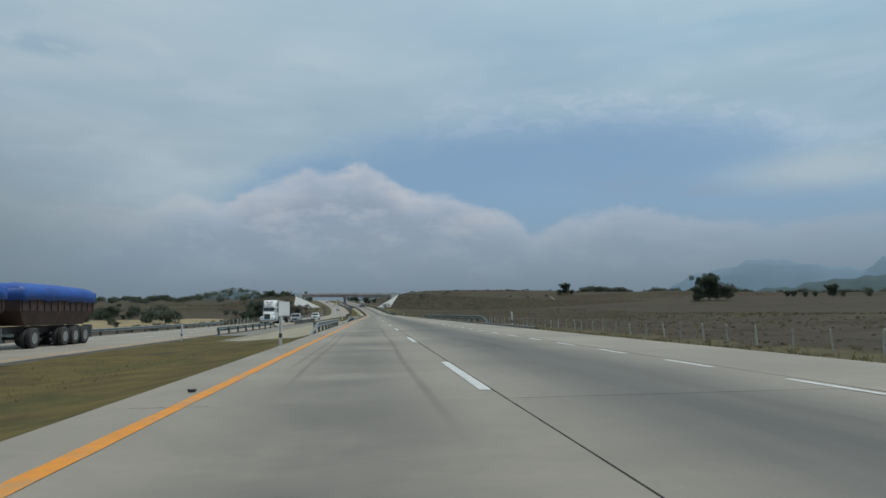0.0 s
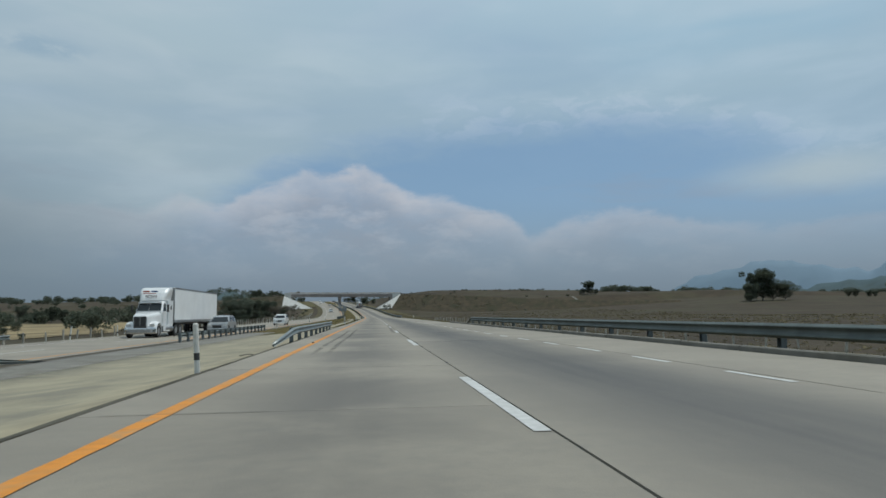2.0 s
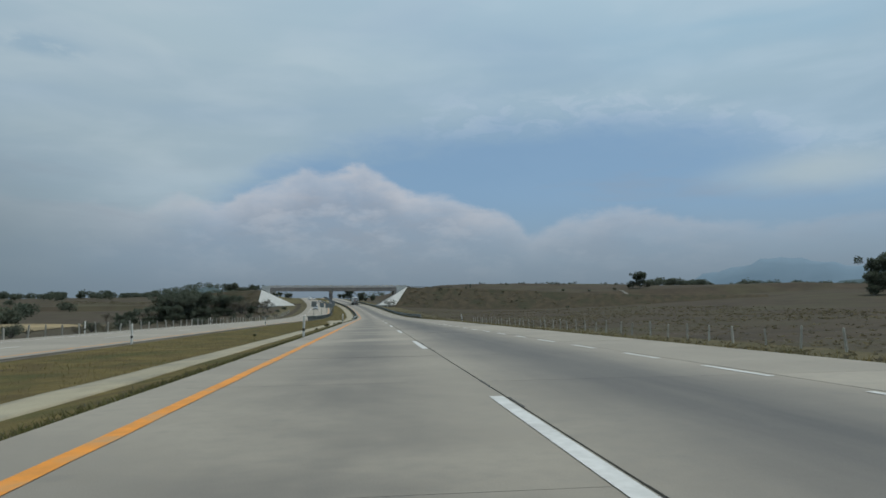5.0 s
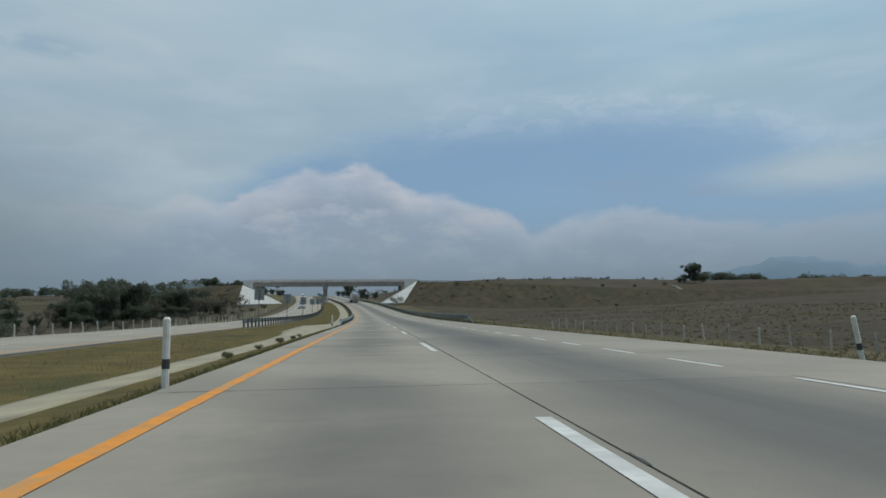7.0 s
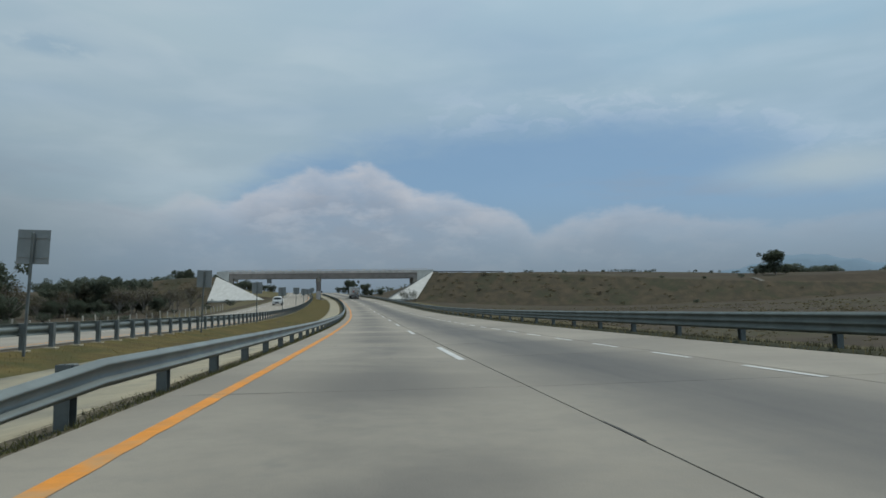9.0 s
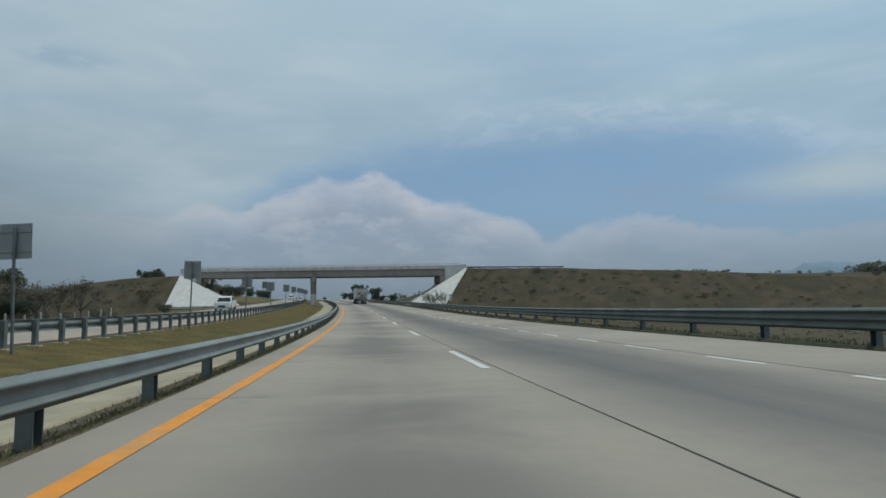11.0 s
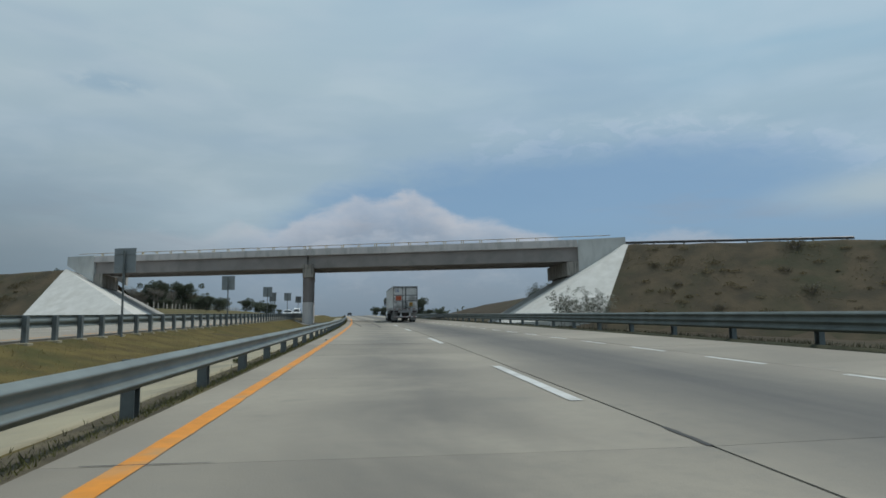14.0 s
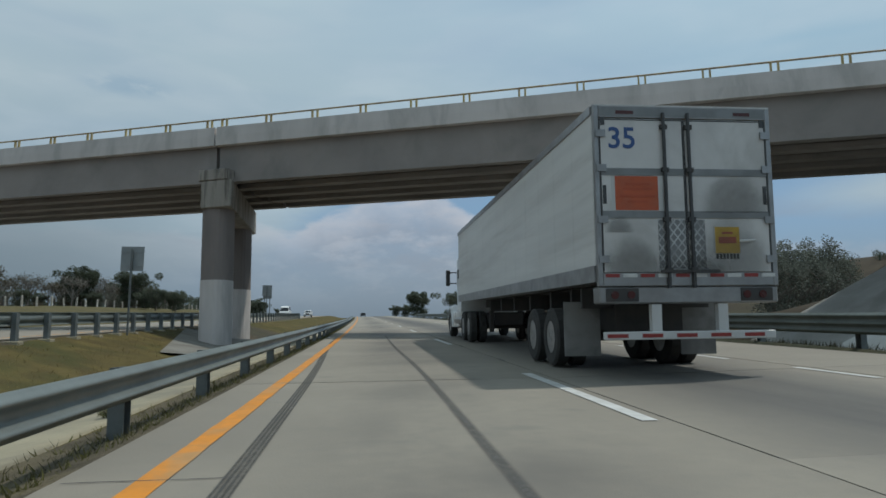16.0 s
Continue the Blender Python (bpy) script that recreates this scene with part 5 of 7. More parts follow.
for i, (s, u) in enumerate(_spots):
    m = Matrix.Translation(at(s, u, cross(s, u))) @ pose(0, 0, 0, _rnd.uniform(-4, 4), _rnd.uniform(-4, 4), 0)
    if i == 0:
        _d0.matrix_basis = m
    elif (s, u) == (230.3, 10.3):
        copy_thing(_d0, Matrix.Translation(at(s, u, cross(s, u))) @ pose(0, 0, 0, 0, -9, 0))
    else:
        copy_thing(_d0, m)

FPOST = mesh_of(loft(bmesh.new(), [[(-0.07, -0.07, -0.4), (0.07, -0.07, -0.4), (0.07, 0.07, -0.4), (-0.07, 0.07, -0.4)], [(-0.055, -0.055, 1.15), (0.055, -0.055, 1.15), (0.055, 0.055, 1.15), (-0.055, 0.055, 1.15)], [(-0.02, -0.02, 1.22), (0.02, -0.02, 1.22), (0.02, 0.02, 1.22), (-0.02, 0.02, 1.22)]]), "post", M["fence_post"])


def fence(s0, s1, u, gap, label, seed, stout=1.0):
    rnd = random.Random(seed)
    spots = []
    s = s0
    while s < s1:
        p = at(s, (u(s) if callable(u) else u) + rnd.uniform(-0.15, 0.15))
        spots.append(Vector((p.x, p.y, ground_z(p.x, p.y))))
        s += gap * rnd.uniform(0.93, 1.07)
    f = empty("fence", Matrix.Translation(spots[0]), label, "fence", "farm fences")
    inv = f.matrix_basis.inverted()
    for p in spots:
        ob = new("post", FPOST)
        ob.parent = f
        ob.matrix_basis = inv @ Matrix.Translation(p) @ pose(0, 0, 0, rnd.uniform(-5, 5), rnd.uniform(-5, 5), rnd.uniform(0, 90)) @ Matrix.Diagonal((stout, stout, rnd.uniform(0.85, 1.1) * (1 + (stout - 1) * 0.35), 1))
    for h in (0.35, 0.65, 0.95):
        part("wire", tube(bmesh.new(), [p + Vector((0, 0, h)) for p in spots], 0.006, 3, caps=False), M["wire"], f, world=True)


fence(8, 300, 22.0, 3.2, "wire fence on pale concrete posts along the field", 3, 0.8)
fence(110, 420, lambda s: far_u(s) - 15.5, 3.2, "wire fence on pale concrete posts below the trees", 5)
fence(566, 760, lambda s: far_u(s) - 38.5, 4.6, "wire fence on pale posts on the grass bank past the overpass", 6, 2.0)


def back_sign():
    g = empty("curve_sign", Matrix(), "road sign seen from its bare grey metal back", "road sign", "curve signs on the median")
    bm = boxed(-0.455, 0.455, 0.0, 0.012, 2.67, 3.68, bevel=0.004)
    part("plate", bm, M["sign_back"], g, "bare grey plate back")
    part("face", boxed(-0.445, 0.445, 0.0135, 0.017, 2.68, 3.67), M["sign_yellow"], g, "yellow sign face")
    for z in (2.88, 3.45):
        part("stiffener", boxed(-0.43, 0.43, -0.03, -0.001, z - 0.025, z + 0.025), M["sign_back"], g)
    part("post", boxed(-0.035, 0.035, -0.105, -0.037, -0.6, 3.58, bevel=0.008), M["galv_post"], g)
    return g


_sg = back_sign()
_sp = [279.4, 299.6, 320, 340, 361, 380.6, 400.7, 420.5, 440.3, 462.3, 483, 503.5, 524.3, 543, 562]
_lift = {380.6: 0.22, 400.7: 0.12, 279.4: -0.08}
for i, s in enumerate(_sp):
    u = far_u(s) + lerp(s, [370, 400, 440, 463], [1.2, 1.08, 0.98, 0.78])
    _sr = random.Random(i)
    m = Matrix.Translation(at(s, u, cross(s, u) + _lift.get(s, -0.08 if s > 450 else 0.0))) @ Matrix.Rotation(line(s)[1], 4, "Z") @ pose(0, 0, 0, _sr.uniform(-1, 1), _sr.uniform(-2.5, 2.5), _sr.uniform(-12, 4))
    if i == 0:
        _sg.matrix_basis = m
    else:
        copy_thing(_sg, m)


def far_sign():
    """Tall sign far up the road, seen from behind."""
    x, y = -71.0, 734.0
    z = ground_z(x, y)
    g = empty("large_sign", Matrix.Translation((x, y, z)) @ Matrix.Rotation(0.12, 4, "Z"), "tall dark sign on two posts seen from behind", "road sign")
    part("panel", boxed(-1.5, 1.5, -0.06, 0.06, 5.6, 9.6, bevel=0.02), M["lock_band"], g, "dark panel back")
    for x in (-0.9, 0.9):
        part("post", boxed(x - 0.14, x + 0.14, -0.3, -0.065, -0.5, 9.3), M["galv_post"], g)


far_sign()


def debris():
    """A small broken piece lying on the shoulder."""
    rnd = random.Random(31)
    bm = bmesh.new()
    loft(bm, [[(0.055 * r * math.cos(a), 0.035 * r * math.sin(a), z) for a, r in ((i * 1.047, rnd.uniform(0.7, 1.2)) for i in range(6))] for z in (0.0, 0.02, 0.035)])
    bmesh.ops.recalc_face_normals(bm, faces=bm.faces)
    t = empty("debris", stand(8.8, -2.13, 0.006), "small dark broken piece lying by the edge line", "debris", "road debris")
    part("fragment", bm, M["tyre"], t)
    for s, u, turn in ((86.2, -1.95, 40), (459.0, -2.35, 75), (263.0, -4.9, 20), (272.0, -5.4, 120)):
        copy_thing(t, stand(s, u, (0.006 if u > -3 else cross(s, u) + 0.04), turn))
    # a strip of torn tyre on the grit
    bm = bmesh.new()
    loft(bm, [[(0.24 * x, 0.035 * math.sin(3 * x) + a, 0.03 + b + 0.02 * math.cos(2.6 * x)) for a, b in ((-0.035, 0), (-0.03, 0.02), (0.03, 0.022), (0.04, 0.0))] for x in span(-1, 1, 8)])
    bmesh.ops.recalc_face_normals(bm, faces=bm.faces)
    t = empty("tyre_scrap", stand(81.9, -3.42, cross(81.9, -3.42) + 0.03, 12), "torn black strip of tyre lying on the grit", "debris", "road debris")
    part("strip", bm, M["tyre"], t)


debris()


# ---- vehicles ----
def wheel(parent, x, y, r, w, rim="hub", name="wheel"):
    """A tyre with its rim; x is the middle of the tread."""
    bm = bmesh.new()
    prof = [(-w / 2, r * 0.56), (-w / 2, r * 0.9), (-w * 0.36, r), (w * 0.36, r), (w / 2, r * 0.9), (w / 2, r * 0.56)]
    loft(bm, [[(x + a, y + q * math.cos(t), r + q * math.sin(t)) for t in (2 * math.pi * i / 20 for i in range(20))] for a, q in prof], caps=False)
    wh = part(name, bm, M["tyre"], parent, "black rubber tyre", smooth=False)
    bm = bmesh.new()
    prof = [(-w * 0.46, r * 0.57), (-w * 0.3, r * 0.5), (-w * 0.34, r * 0.2), (-w * 0.5, r * 0.17), (w * 0.5, r * 0.17), (w * 0.34, r * 0.2), (w * 0.3, r * 0.5), (w * 0.46, r * 0.57)]
    loft(bm, [[(x + a, y + q * math.cos(t), r + q * math.sin(t)) for t in (2 * math.pi * i / 16 for i in range(16))] for a, q in prof])
    part("rim", bm, M[rim], wh)
    return wh


def axle(parent, y, half, r=0.5, dual=True):
    for sx in (-1, 1):
        if dual:
            wheel(parent, sx * (half - 0.13), y, r, 0.24)
            wheel(parent, sx * (half - 0.44), y, r, 0.24)
        else:
            wheel(parent, sx * (half - 0.15), y, r, 0.28)
    part("axle", tube(bmesh.new(), [(-half + 0.5, y, r), (half - 0.5, y, r)], 0.08, 8), M["dark_steel"], parent)


def text_part(name, body, size, material, parent, m, label=""):
    cu = bpy.data.curves.new(name, "FONT")
    cu.body, cu.size, cu.extrude, cu.align_x, cu.offset = body, size, 0.003, "CENTER", 0.012 * size
    tmp = new("tmp_text", cu)
    dg = bpy.context.evaluated_depsgraph_get()
    me = bpy.data.meshes.new_from_object(tmp.evaluated_get(dg))
    bpy.data.objects.remove(tmp)
    me.materials.clear()
    me.materials.append(material)
    ob = new(name, me)
    ob.parent, ob.matrix_basis = parent, m
    return tagged(ob, label)


def km_marker(s, u):
    g = empty("distance_marker", Matrix.Translation(at(s, u, cross(s, u))) @ Matrix.Rotation(line(s)[1], 4, "Z") @ pose(0, 0, 0, 0, -4, 0), "white distance marker with black figures behind the guard rail", "road sign")
    part("plate", boxed(-0.14, 0.14, -0.01, 0.01, 1.45, 2.29, bevel=0.004), M["sign_white"], g, "white plate")
    part("post", boxed(-0.03, 0.03, 0.012, 0.06, -0.3, 2.22), M["galv_post"], g)
    part("mark", boxed(-0.10, 0.06, -0.016, -0.012, 2.21, 2.25), M["post_black"], g)
    for figure, z in (("1", 1.97), ("5", 1.73), ("6", 1.49)):
        text_part("figure", figure, 0.30, M["post_black"], g, Matrix.Translation((0.0, -0.014, z)) @ pose(0, 0, 0, 90, 0, 0), "black figure")


km_marker(420.6, 10.75)


def van_trailer(t, y0, length, half=1.3, floor=1.18, top=4.08, near_detail=True, panel="trailer_white"):
    """Box trailer whose rear stands at y0."""
    y1 = y0 + length
    part("box_body", boxed(-half, half, y0 + 0.06, y1, floor, top, bevel=0.03), M[panel], t, "white dry-van box")
    if near_detail:
        n = int(length / 1.0)
        for sx in (-1, 1):
            for i in range(1, n):
                y = y0 + i * length / n
                part("side_rib", boxed(sx * half - 0.0025, sx * half + 0.0025, y - 0.02, y + 0.02, floor + 0.2, top - 0.12), M["trailer_white"], t)
    for sx in (-1, 1):
        part("bottom_rail", boxed(sx * half - 0.02, sx * half + 0.02, y0 + 0.07, y1 - 0.01, floor - 0.06, floor + 0.17), M["alu"], t, "grey aluminium bottom rail")
        part("top_rail", boxed(sx * half - 0.02, sx * half + 0.02, y0 + 0.07, y1 - 0.01, top - 0.11, top + 0.01), M["alu"], t)
    part("frame_beam", boxed(-0.5, 0.5, y0 + 0.5, y1 - 1.0, floor - 0.28, floor - 0.02), M["dark_steel"], t)


def rear_doors(t, half=1.3, floor=1.18, top=4.08):
    """Rear frame and doors in the plane y = 0, seen from -y."""
    for x0, x1, z0, z1 in ((-half, -half + 0.07, floor - 0.12, top + 0.02), (half - 0.07, half, floor - 0.12, top + 0.02), (-half + 0.07, half - 0.07, top - 0.17, top + 0.02), (-half + 0.07, half - 0.07, floor - 0.12, floor + 0.06)):
        part("door_frame", boxed(x0, x1, -0.03, 0.055, z0, z1, bevel=0.008), M["alu"], t, "dull aluminium door frame")
    for sx, x0, x1 in ((-1, -half + 0.08, -0.006), (1, 0.006, half - 0.08)):
        d = part("door", boxed(x0, x1, -0.018, 0.05, floor + 0.07, top - 0.18, bevel=0.006), M["trailer_door"], t, "grimy white rear door")
        # diamond plate at the bottom, horizontal bands
        part("kick_plate", boxed(x0 + 0.02 if sx > 0 else -0.42, 0.26 if sx > 0 else x1 - 0.02, -0.024, -0.019, floor + 0.12, floor + 0.80), M["diamond"], d)
        for z in (floor + 0.87, floor + 1.47):
            part("band", boxed(x0 + 0.01, x1 - 0.01, -0.028, -0.019, z - 0.05, z + 0.05), M["lock_band"], d)
        for bx in ((-0.30,) if sx < 0 else (0.06,)):
            bar = part("lock_rod", tube(bmesh.new(), [(bx, -0.055, floor - 0.15), (bx, -0.055, top - 0.1)], 0.026, 8), M["lock_steel"], d, "dark upright lock rod")
            for z in (floor + 0.1, floor + 0.8, floor + 1.5, top - 0.3):
                part("keeper", boxed(bx - 0.05, bx + 0.05, -0.075, -0.02, z - 0.03, z + 0.03), M["dark_steel"], bar)
        for z in (floor + 0.25, floor + 0.8, floor + 1.52, top - 0.4):
            hx = sx * (half - 0.09)
            part("hinge", boxed(hx - 0.07, hx + 0.07, -0.05, -0.031, z - 0.05, z + 0.05), M["alu"], d)
        part("handle", boxed(sx * 0.2 - 0.22, sx * 0.2 + 0.22, -0.09, -0.06, floor + 0.06, floor + 0.1), M["dark_steel"], d)
        # dark rubber seal round the leaf
        for a, b2, c, d2 in ((x0 - 0.002, x0 + 0.014, floor + 0.08, top - 0.19), (x1 - 0.014, x1 + 0.002, floor + 0.08, top - 0.19), (x0 + 0.015, x1 - 0.015, top - 0.205, top - 0.19)):
            part("seal", boxed(a, b2, -0.0215, -0.0185, c, d2), M["lock_steel"], d)
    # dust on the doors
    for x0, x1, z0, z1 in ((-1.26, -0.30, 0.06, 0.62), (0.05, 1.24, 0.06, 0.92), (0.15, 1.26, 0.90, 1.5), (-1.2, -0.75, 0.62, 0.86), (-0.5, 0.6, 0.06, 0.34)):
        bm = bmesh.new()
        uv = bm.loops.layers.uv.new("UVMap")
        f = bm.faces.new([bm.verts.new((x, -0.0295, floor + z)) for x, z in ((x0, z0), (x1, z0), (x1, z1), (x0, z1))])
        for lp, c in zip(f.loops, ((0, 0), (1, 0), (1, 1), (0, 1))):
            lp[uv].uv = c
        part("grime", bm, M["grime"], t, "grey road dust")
    # marks
    m = Matrix.Translation((-0.90, -0.022, top - 0.60)) @ pose(0, 0, 0, 90, 0, 0)
    text_part("number", "35", 0.42, M["blue_paint"], t, m, "blue fleet number")
    part("orange_panel", boxed(-1.02, -0.40, -0.024, -0.0185, floor + 0.93, floor + 1.41), M["orange"], t, "faded orange placard")
    part("pale_patch", boxed(-1.07, -0.32, -0.0225, -0.0183, floor + 0.925, floor + 1.415), M["door_patch"], t, "paler repainted patch")
    for z, w in ((floor + 1.30, 0.36), (floor + 1.23, 0.42), (floor + 1.13, 0.5), (floor + 1.05, 0.3)):
        part("panel_text", boxed(-0.70 - w / 2, -0.70 + w / 2, -0.028, -0.0245, z - 0.016, z + 0.016), M["dim_red"], t)
    part("placard_handle", tube(bmesh.new(), [(0.74, -0.06, floor + 0.5), (0.96, -0.06, floor + 0.51)], 0.016, 6), M["white_tape"], t)
    part("door_mark", tube(bmesh.new(), [(0.27, -0.024, floor + 0.22), (0.27, -0.019, floor + 0.22)], 0.055, 12), M["door_patch"], t)
    part("yellow_panel", boxed(0.40, 0.76, -0.024, -0.0185, floor + 0.33, floor + 0.70), M["placard"], t, "yellow hazard placard")
    for i in range(7):
        part("panel_bar", boxed(0.405 + i * 0.05, 0.44 + i * 0.05, -0.028, -0.0245, floor + 0.25, floor + 0.325), M["lock_steel"], t)
    part("panel_mark", boxed(0.45, 0.71, -0.028, -0.0245, floor + 0.47, floor + 0.56), M["dim_red"], t)
    part("panel_mark", boxed(0.50, 0.66, -0.028, -0.0245, floor + 0.60, floor + 0.63), M["dim_red"], t)
    part("panel_edge", boxed(0.385, 0.775, -0.0235, -0.0184, floor + 0.325, floor + 0.715), M["door_patch"], t)
    for x, z, w, h in ((-1.17, floor + 2.28, 0.06, 0.3), (1.17, floor + 2.28, 0.06, 0.3), (-1.17, floor + 1.15, 0.05, 0.26), (1.17, floor + 1.15, 0.05, 0.26)):
        part("marker_strip", boxed(x - w / 2, x + w / 2, -0.026, -0.0185, z - h / 2, z + h / 2), M["lock_steel"], t)
    part("top_label", boxed(-0.98, -0.72, -0.036, -0.031, top - 0.12, top - 0.07), M["lamp_red"], t)
    part("top_label", boxed(0.75, 1.0, -0.036, -0.031, top - 0.12, top - 0.07), M["lamp_red"], t)
    for i in range(10):
        x = -half + 0.1 + i * 0.25
        part("tape", boxed(x, x + 0.2, -0.036, -0.031, floor - 0.0, floor + 0.05), M["red_tape" if i % 2 == 0 else "white_tape"], t)
    # white strip paints the light caught along the top edge
    part("roof_edge", boxed(-half + 0.01, half - 0.01, -0.034, -0.031, top - 0.005, top + 0.016), M["white_tape"], t, "roof edge painted bright as a highlight")
    part("header", boxed(-half + 0.08, half - 0.08, -0.0335, -0.031, top - 0.15, top - 0.02), M["lock_band"], t, "dull header band")
    part("rear_sill", boxed(-half + 0.01, half - 0.01, -0.02, 0.25, floor - 0.36, floor - 0.125, bevel=0.02), M["alu"], t, "dented aluminium rear sill")
    for sx in (-1, 1):
        lb = part("lamp_box", boxed(sx * 0.97 - 0.23, sx * 0.97 + 0.23, -0.034, -0.021, floor - 0.33, floor - 0.15), M["dark_steel"], t)
        for o in (-0.13, 0.10):
            part("lamp", tube(bmesh.new(), [(sx * 0.95 + o, -0.05, floor - 0.24), (sx * 0.95 + o, -0.035, floor - 0.24)], 0.055, 10), M["lamp_red"], lb)
    # under-ride guard
    for sx in (-1, 1):
        part("guard_upright", boxed(sx * 0.48 - 0.07, sx * 0.48 + 0.07, 0.0, 0.1, 0.65, floor - 0.37), M["door_patch"], t, "white guard upright")
    part("guard_bar", boxed(-1.22, 1.22, -0.03, 0.09, 0.54, 0.65, bevel=0.01), M["door_patch"], t, "white under-ride bar with red tape")
    for i in range(5):
        x = -1.2 + i * 0.49
        part("tape", boxed(x, x + 0.29, -0.037, -0.031, 0.57, 0.62), M["red_tape"], t)
    for sx in (-1, 1):
        part("mud_flap", boxed(sx * 0.98 - 0.3, sx * 0.98 + 0.3, 1.75, 1.77, 0.22, floor - 0.3), M["mud_flap"], t, "grey mud flap")


def rounded(x, y0, y1, c, n=3):
    """Half-open outline round the front of a cab part: corners of radius c at +y."""
    pts = [(-x, y0)]
    for k in range(n + 1):
        a = math.pi - k * math.pi / 2 / n
        pts.append((-x + c + c * math.cos(a), y1 - c + c * math.sin(a)))
    return pts + [(-px, py) for px, py in pts[::-1]]


def tractor(t, y0, paint="white_car", detail=True, half=1.25):
    """Conventional cab whose fifth wheel sits at y0; the nose points to +y."""
    part("chassis", boxed(-0.45, 0.45, y0 - 1.2, y0 + 5.9, 0.55, 0.95), M["dark_steel"], t)
    for y in (y0 - 0.65, y0 + 0.65):
        axle(t, y, half, 0.5)
    axle(t, y0 + 5.0, half - 0.06, 0.5, dual=False)

    def stack(name, rows, label=""):
        bm = bmesh.new()
        loft(bm, [[(px, py, z) for px, py in rounded(x, y0 + b, y0 + f, c)] for z, x, b, f, c in rows])
        bmesh.ops.recalc_face_normals(bm, faces=bm.faces)
        return part(name, bm, M[paint], t, label, smooth=False)
    stack("sleeper", [(0.75, 1.18, 1.42, 2.62, 0.1), (2.2, 1.2, 1.42, 2.62, 0.1), (2.95, 1.19, 1.42, 2.62, 0.1)])
    cab = stack("cab", [(0.85, 1.02, 2.63, 3.80, 0.14), (1.95, 1.05, 2.63, 3.92, 0.22), (2.1, 1.04, 2.63, 3.90, 0.25), (2.75, 0.98, 2.63, 3.42, 0.25), (2.94, 0.94, 2.63, 3.22, 0.25)])
    stack("roof_fairing", [(2.955, 0.98, 1.42, 3.36, 0.35), (3.2, 1.02, 1.42, 3.24, 0.38), (3.6, 1.10, 1.42, 2.98, 0.42), (3.9, 1.14, 1.42, 2.62, 0.45), (4.02, 1.10, 1.42, 2.35, 0.4)], "tall white roof fairing")
    bm = bmesh.new()
    def arch(y, x, z0, z1, c):
        return [(-x, y, z0)] + [(-x + c - c * math.cos(a), y, z1 - c + c * math.sin(a)) for a in (0, 0.5, 1.05, 1.571)] + [(x - c + c * math.cos(a), y, z1 - c + c * math.sin(a)) for a in (1.571, 1.05, 0.5, 0)] + [(x, y, z0)]
    loft(bm, [arch(y0 + y, x, z0, z1, c) for y, x, z0, z1, c in ((3.75, 0.98, 0.9, 2.06, 0.3), (4.6, 0.88, 0.9, 1.98, 0.3), (5.4, 0.68, 0.85, 1.86, 0.24), (5.72, 0.56, 0.8, 1.76, 0.2), (5.8, 0.50, 0.8, 1.66, 0.16))])
    bmesh.ops.recalc_face_normals(bm, faces=bm.faces)
    part("hood", bm, M[paint], t, "long sloping hood", smooth=False)
    for sx in (-1, 1):
        bm = bmesh.new()
        pts = [(5.0 + 0.78 * math.cos(a), 0.5 + 0.74 * math.sin(a)) for a in (radians(d) for d in range(-8, 189, 14))]
        loft(bm, [[(sx * x, y0 + 5.0 + (y - 5.0) * k, 0.5 + (z - 0.5) * k) for y, z in pts] + [(sx * x, y0 + 5.0 + (y - 5.0) * 0.84, 0.5 + (z - 0.5) * 0.84) for y, z in pts[::-1]] for x, k in ((0.5, 1.06), (0.95, 1.06), (1.13, 1.0), (1.2, 0.92))])
        bmesh.ops.recalc_face_normals(bm, faces=bm.faces)
        part("fender", bm, M[paint], t)
        part("headlamp", boxed(sx * 0.88 - 0.19, sx * 0.88 + 0.19, y0 + 5.68, y0 + 5.80, 0.92, 1.12, bevel=0.04), M["lamp_clear"], t, "clear headlamp")
        part("fuel_tank", tube(bmesh.new(), [(sx * 0.92, y0 + 1.3, 0.68), (sx * 0.92, y0 + 3.3, 0.68)], 0.3, 14), M["alu"], t)
        part("step_skirt", boxed(sx * 1.16 - 0.03, sx * 1.16 + 0.03, y0 + 2.2, y0 + 3.9, 0.45, 0.98, bevel=0.02), M[paint], t)
        mir = part("mirror", boxed(sx * (half + 0.16) - 0.08, sx * (half + 0.16) + 0.08, y0 + 3.52, y0 + 3.64, 2.0, 2.62, bevel=0.03), M["dark_steel"], t, "tall dark door mirror")
        part("mirror_arm", boxed(min(sx * 1.02, sx * (half + 0.1)), max(sx * 1.02, sx * (half + 0.1)), y0 + 3.56, y0 + 3.6, 2.5, 2.54), M["dark_steel"], mir)
        part("mirror_arm", boxed(min(sx * 1.02, sx * (half + 0.1)), max(sx * 1.02, sx * (half + 0.1)), y0 + 3.56, y0 + 3.6, 2.08, 2.12), M["dark_steel"], mir)
        bm = bmesh.new()
        a = [(sx * 1.062, y0 + 2.85, 2.12), (sx * 1.062, y0 + 3.62, 2.08), (sx * 1.012, y0 + 3.24, 2.72), (sx * 1.012, y0 + 2.85, 2.72)]
        loft(bm, [a, [(x - sx * 0.03, y, z) for x, y, z in a]])
        bmesh.ops.recalc_face_normals(bm, faces=bm.faces)
        part("side_window", bm, M["glass"], t)
        part("sleeper_window", boxed(sx * 1.2 - 0.008, sx * 1.2 + 0.008, y0 + 1.9, y0 + 2.2, 2.2, 2.55, bevel=0.004), M["glass"], t)
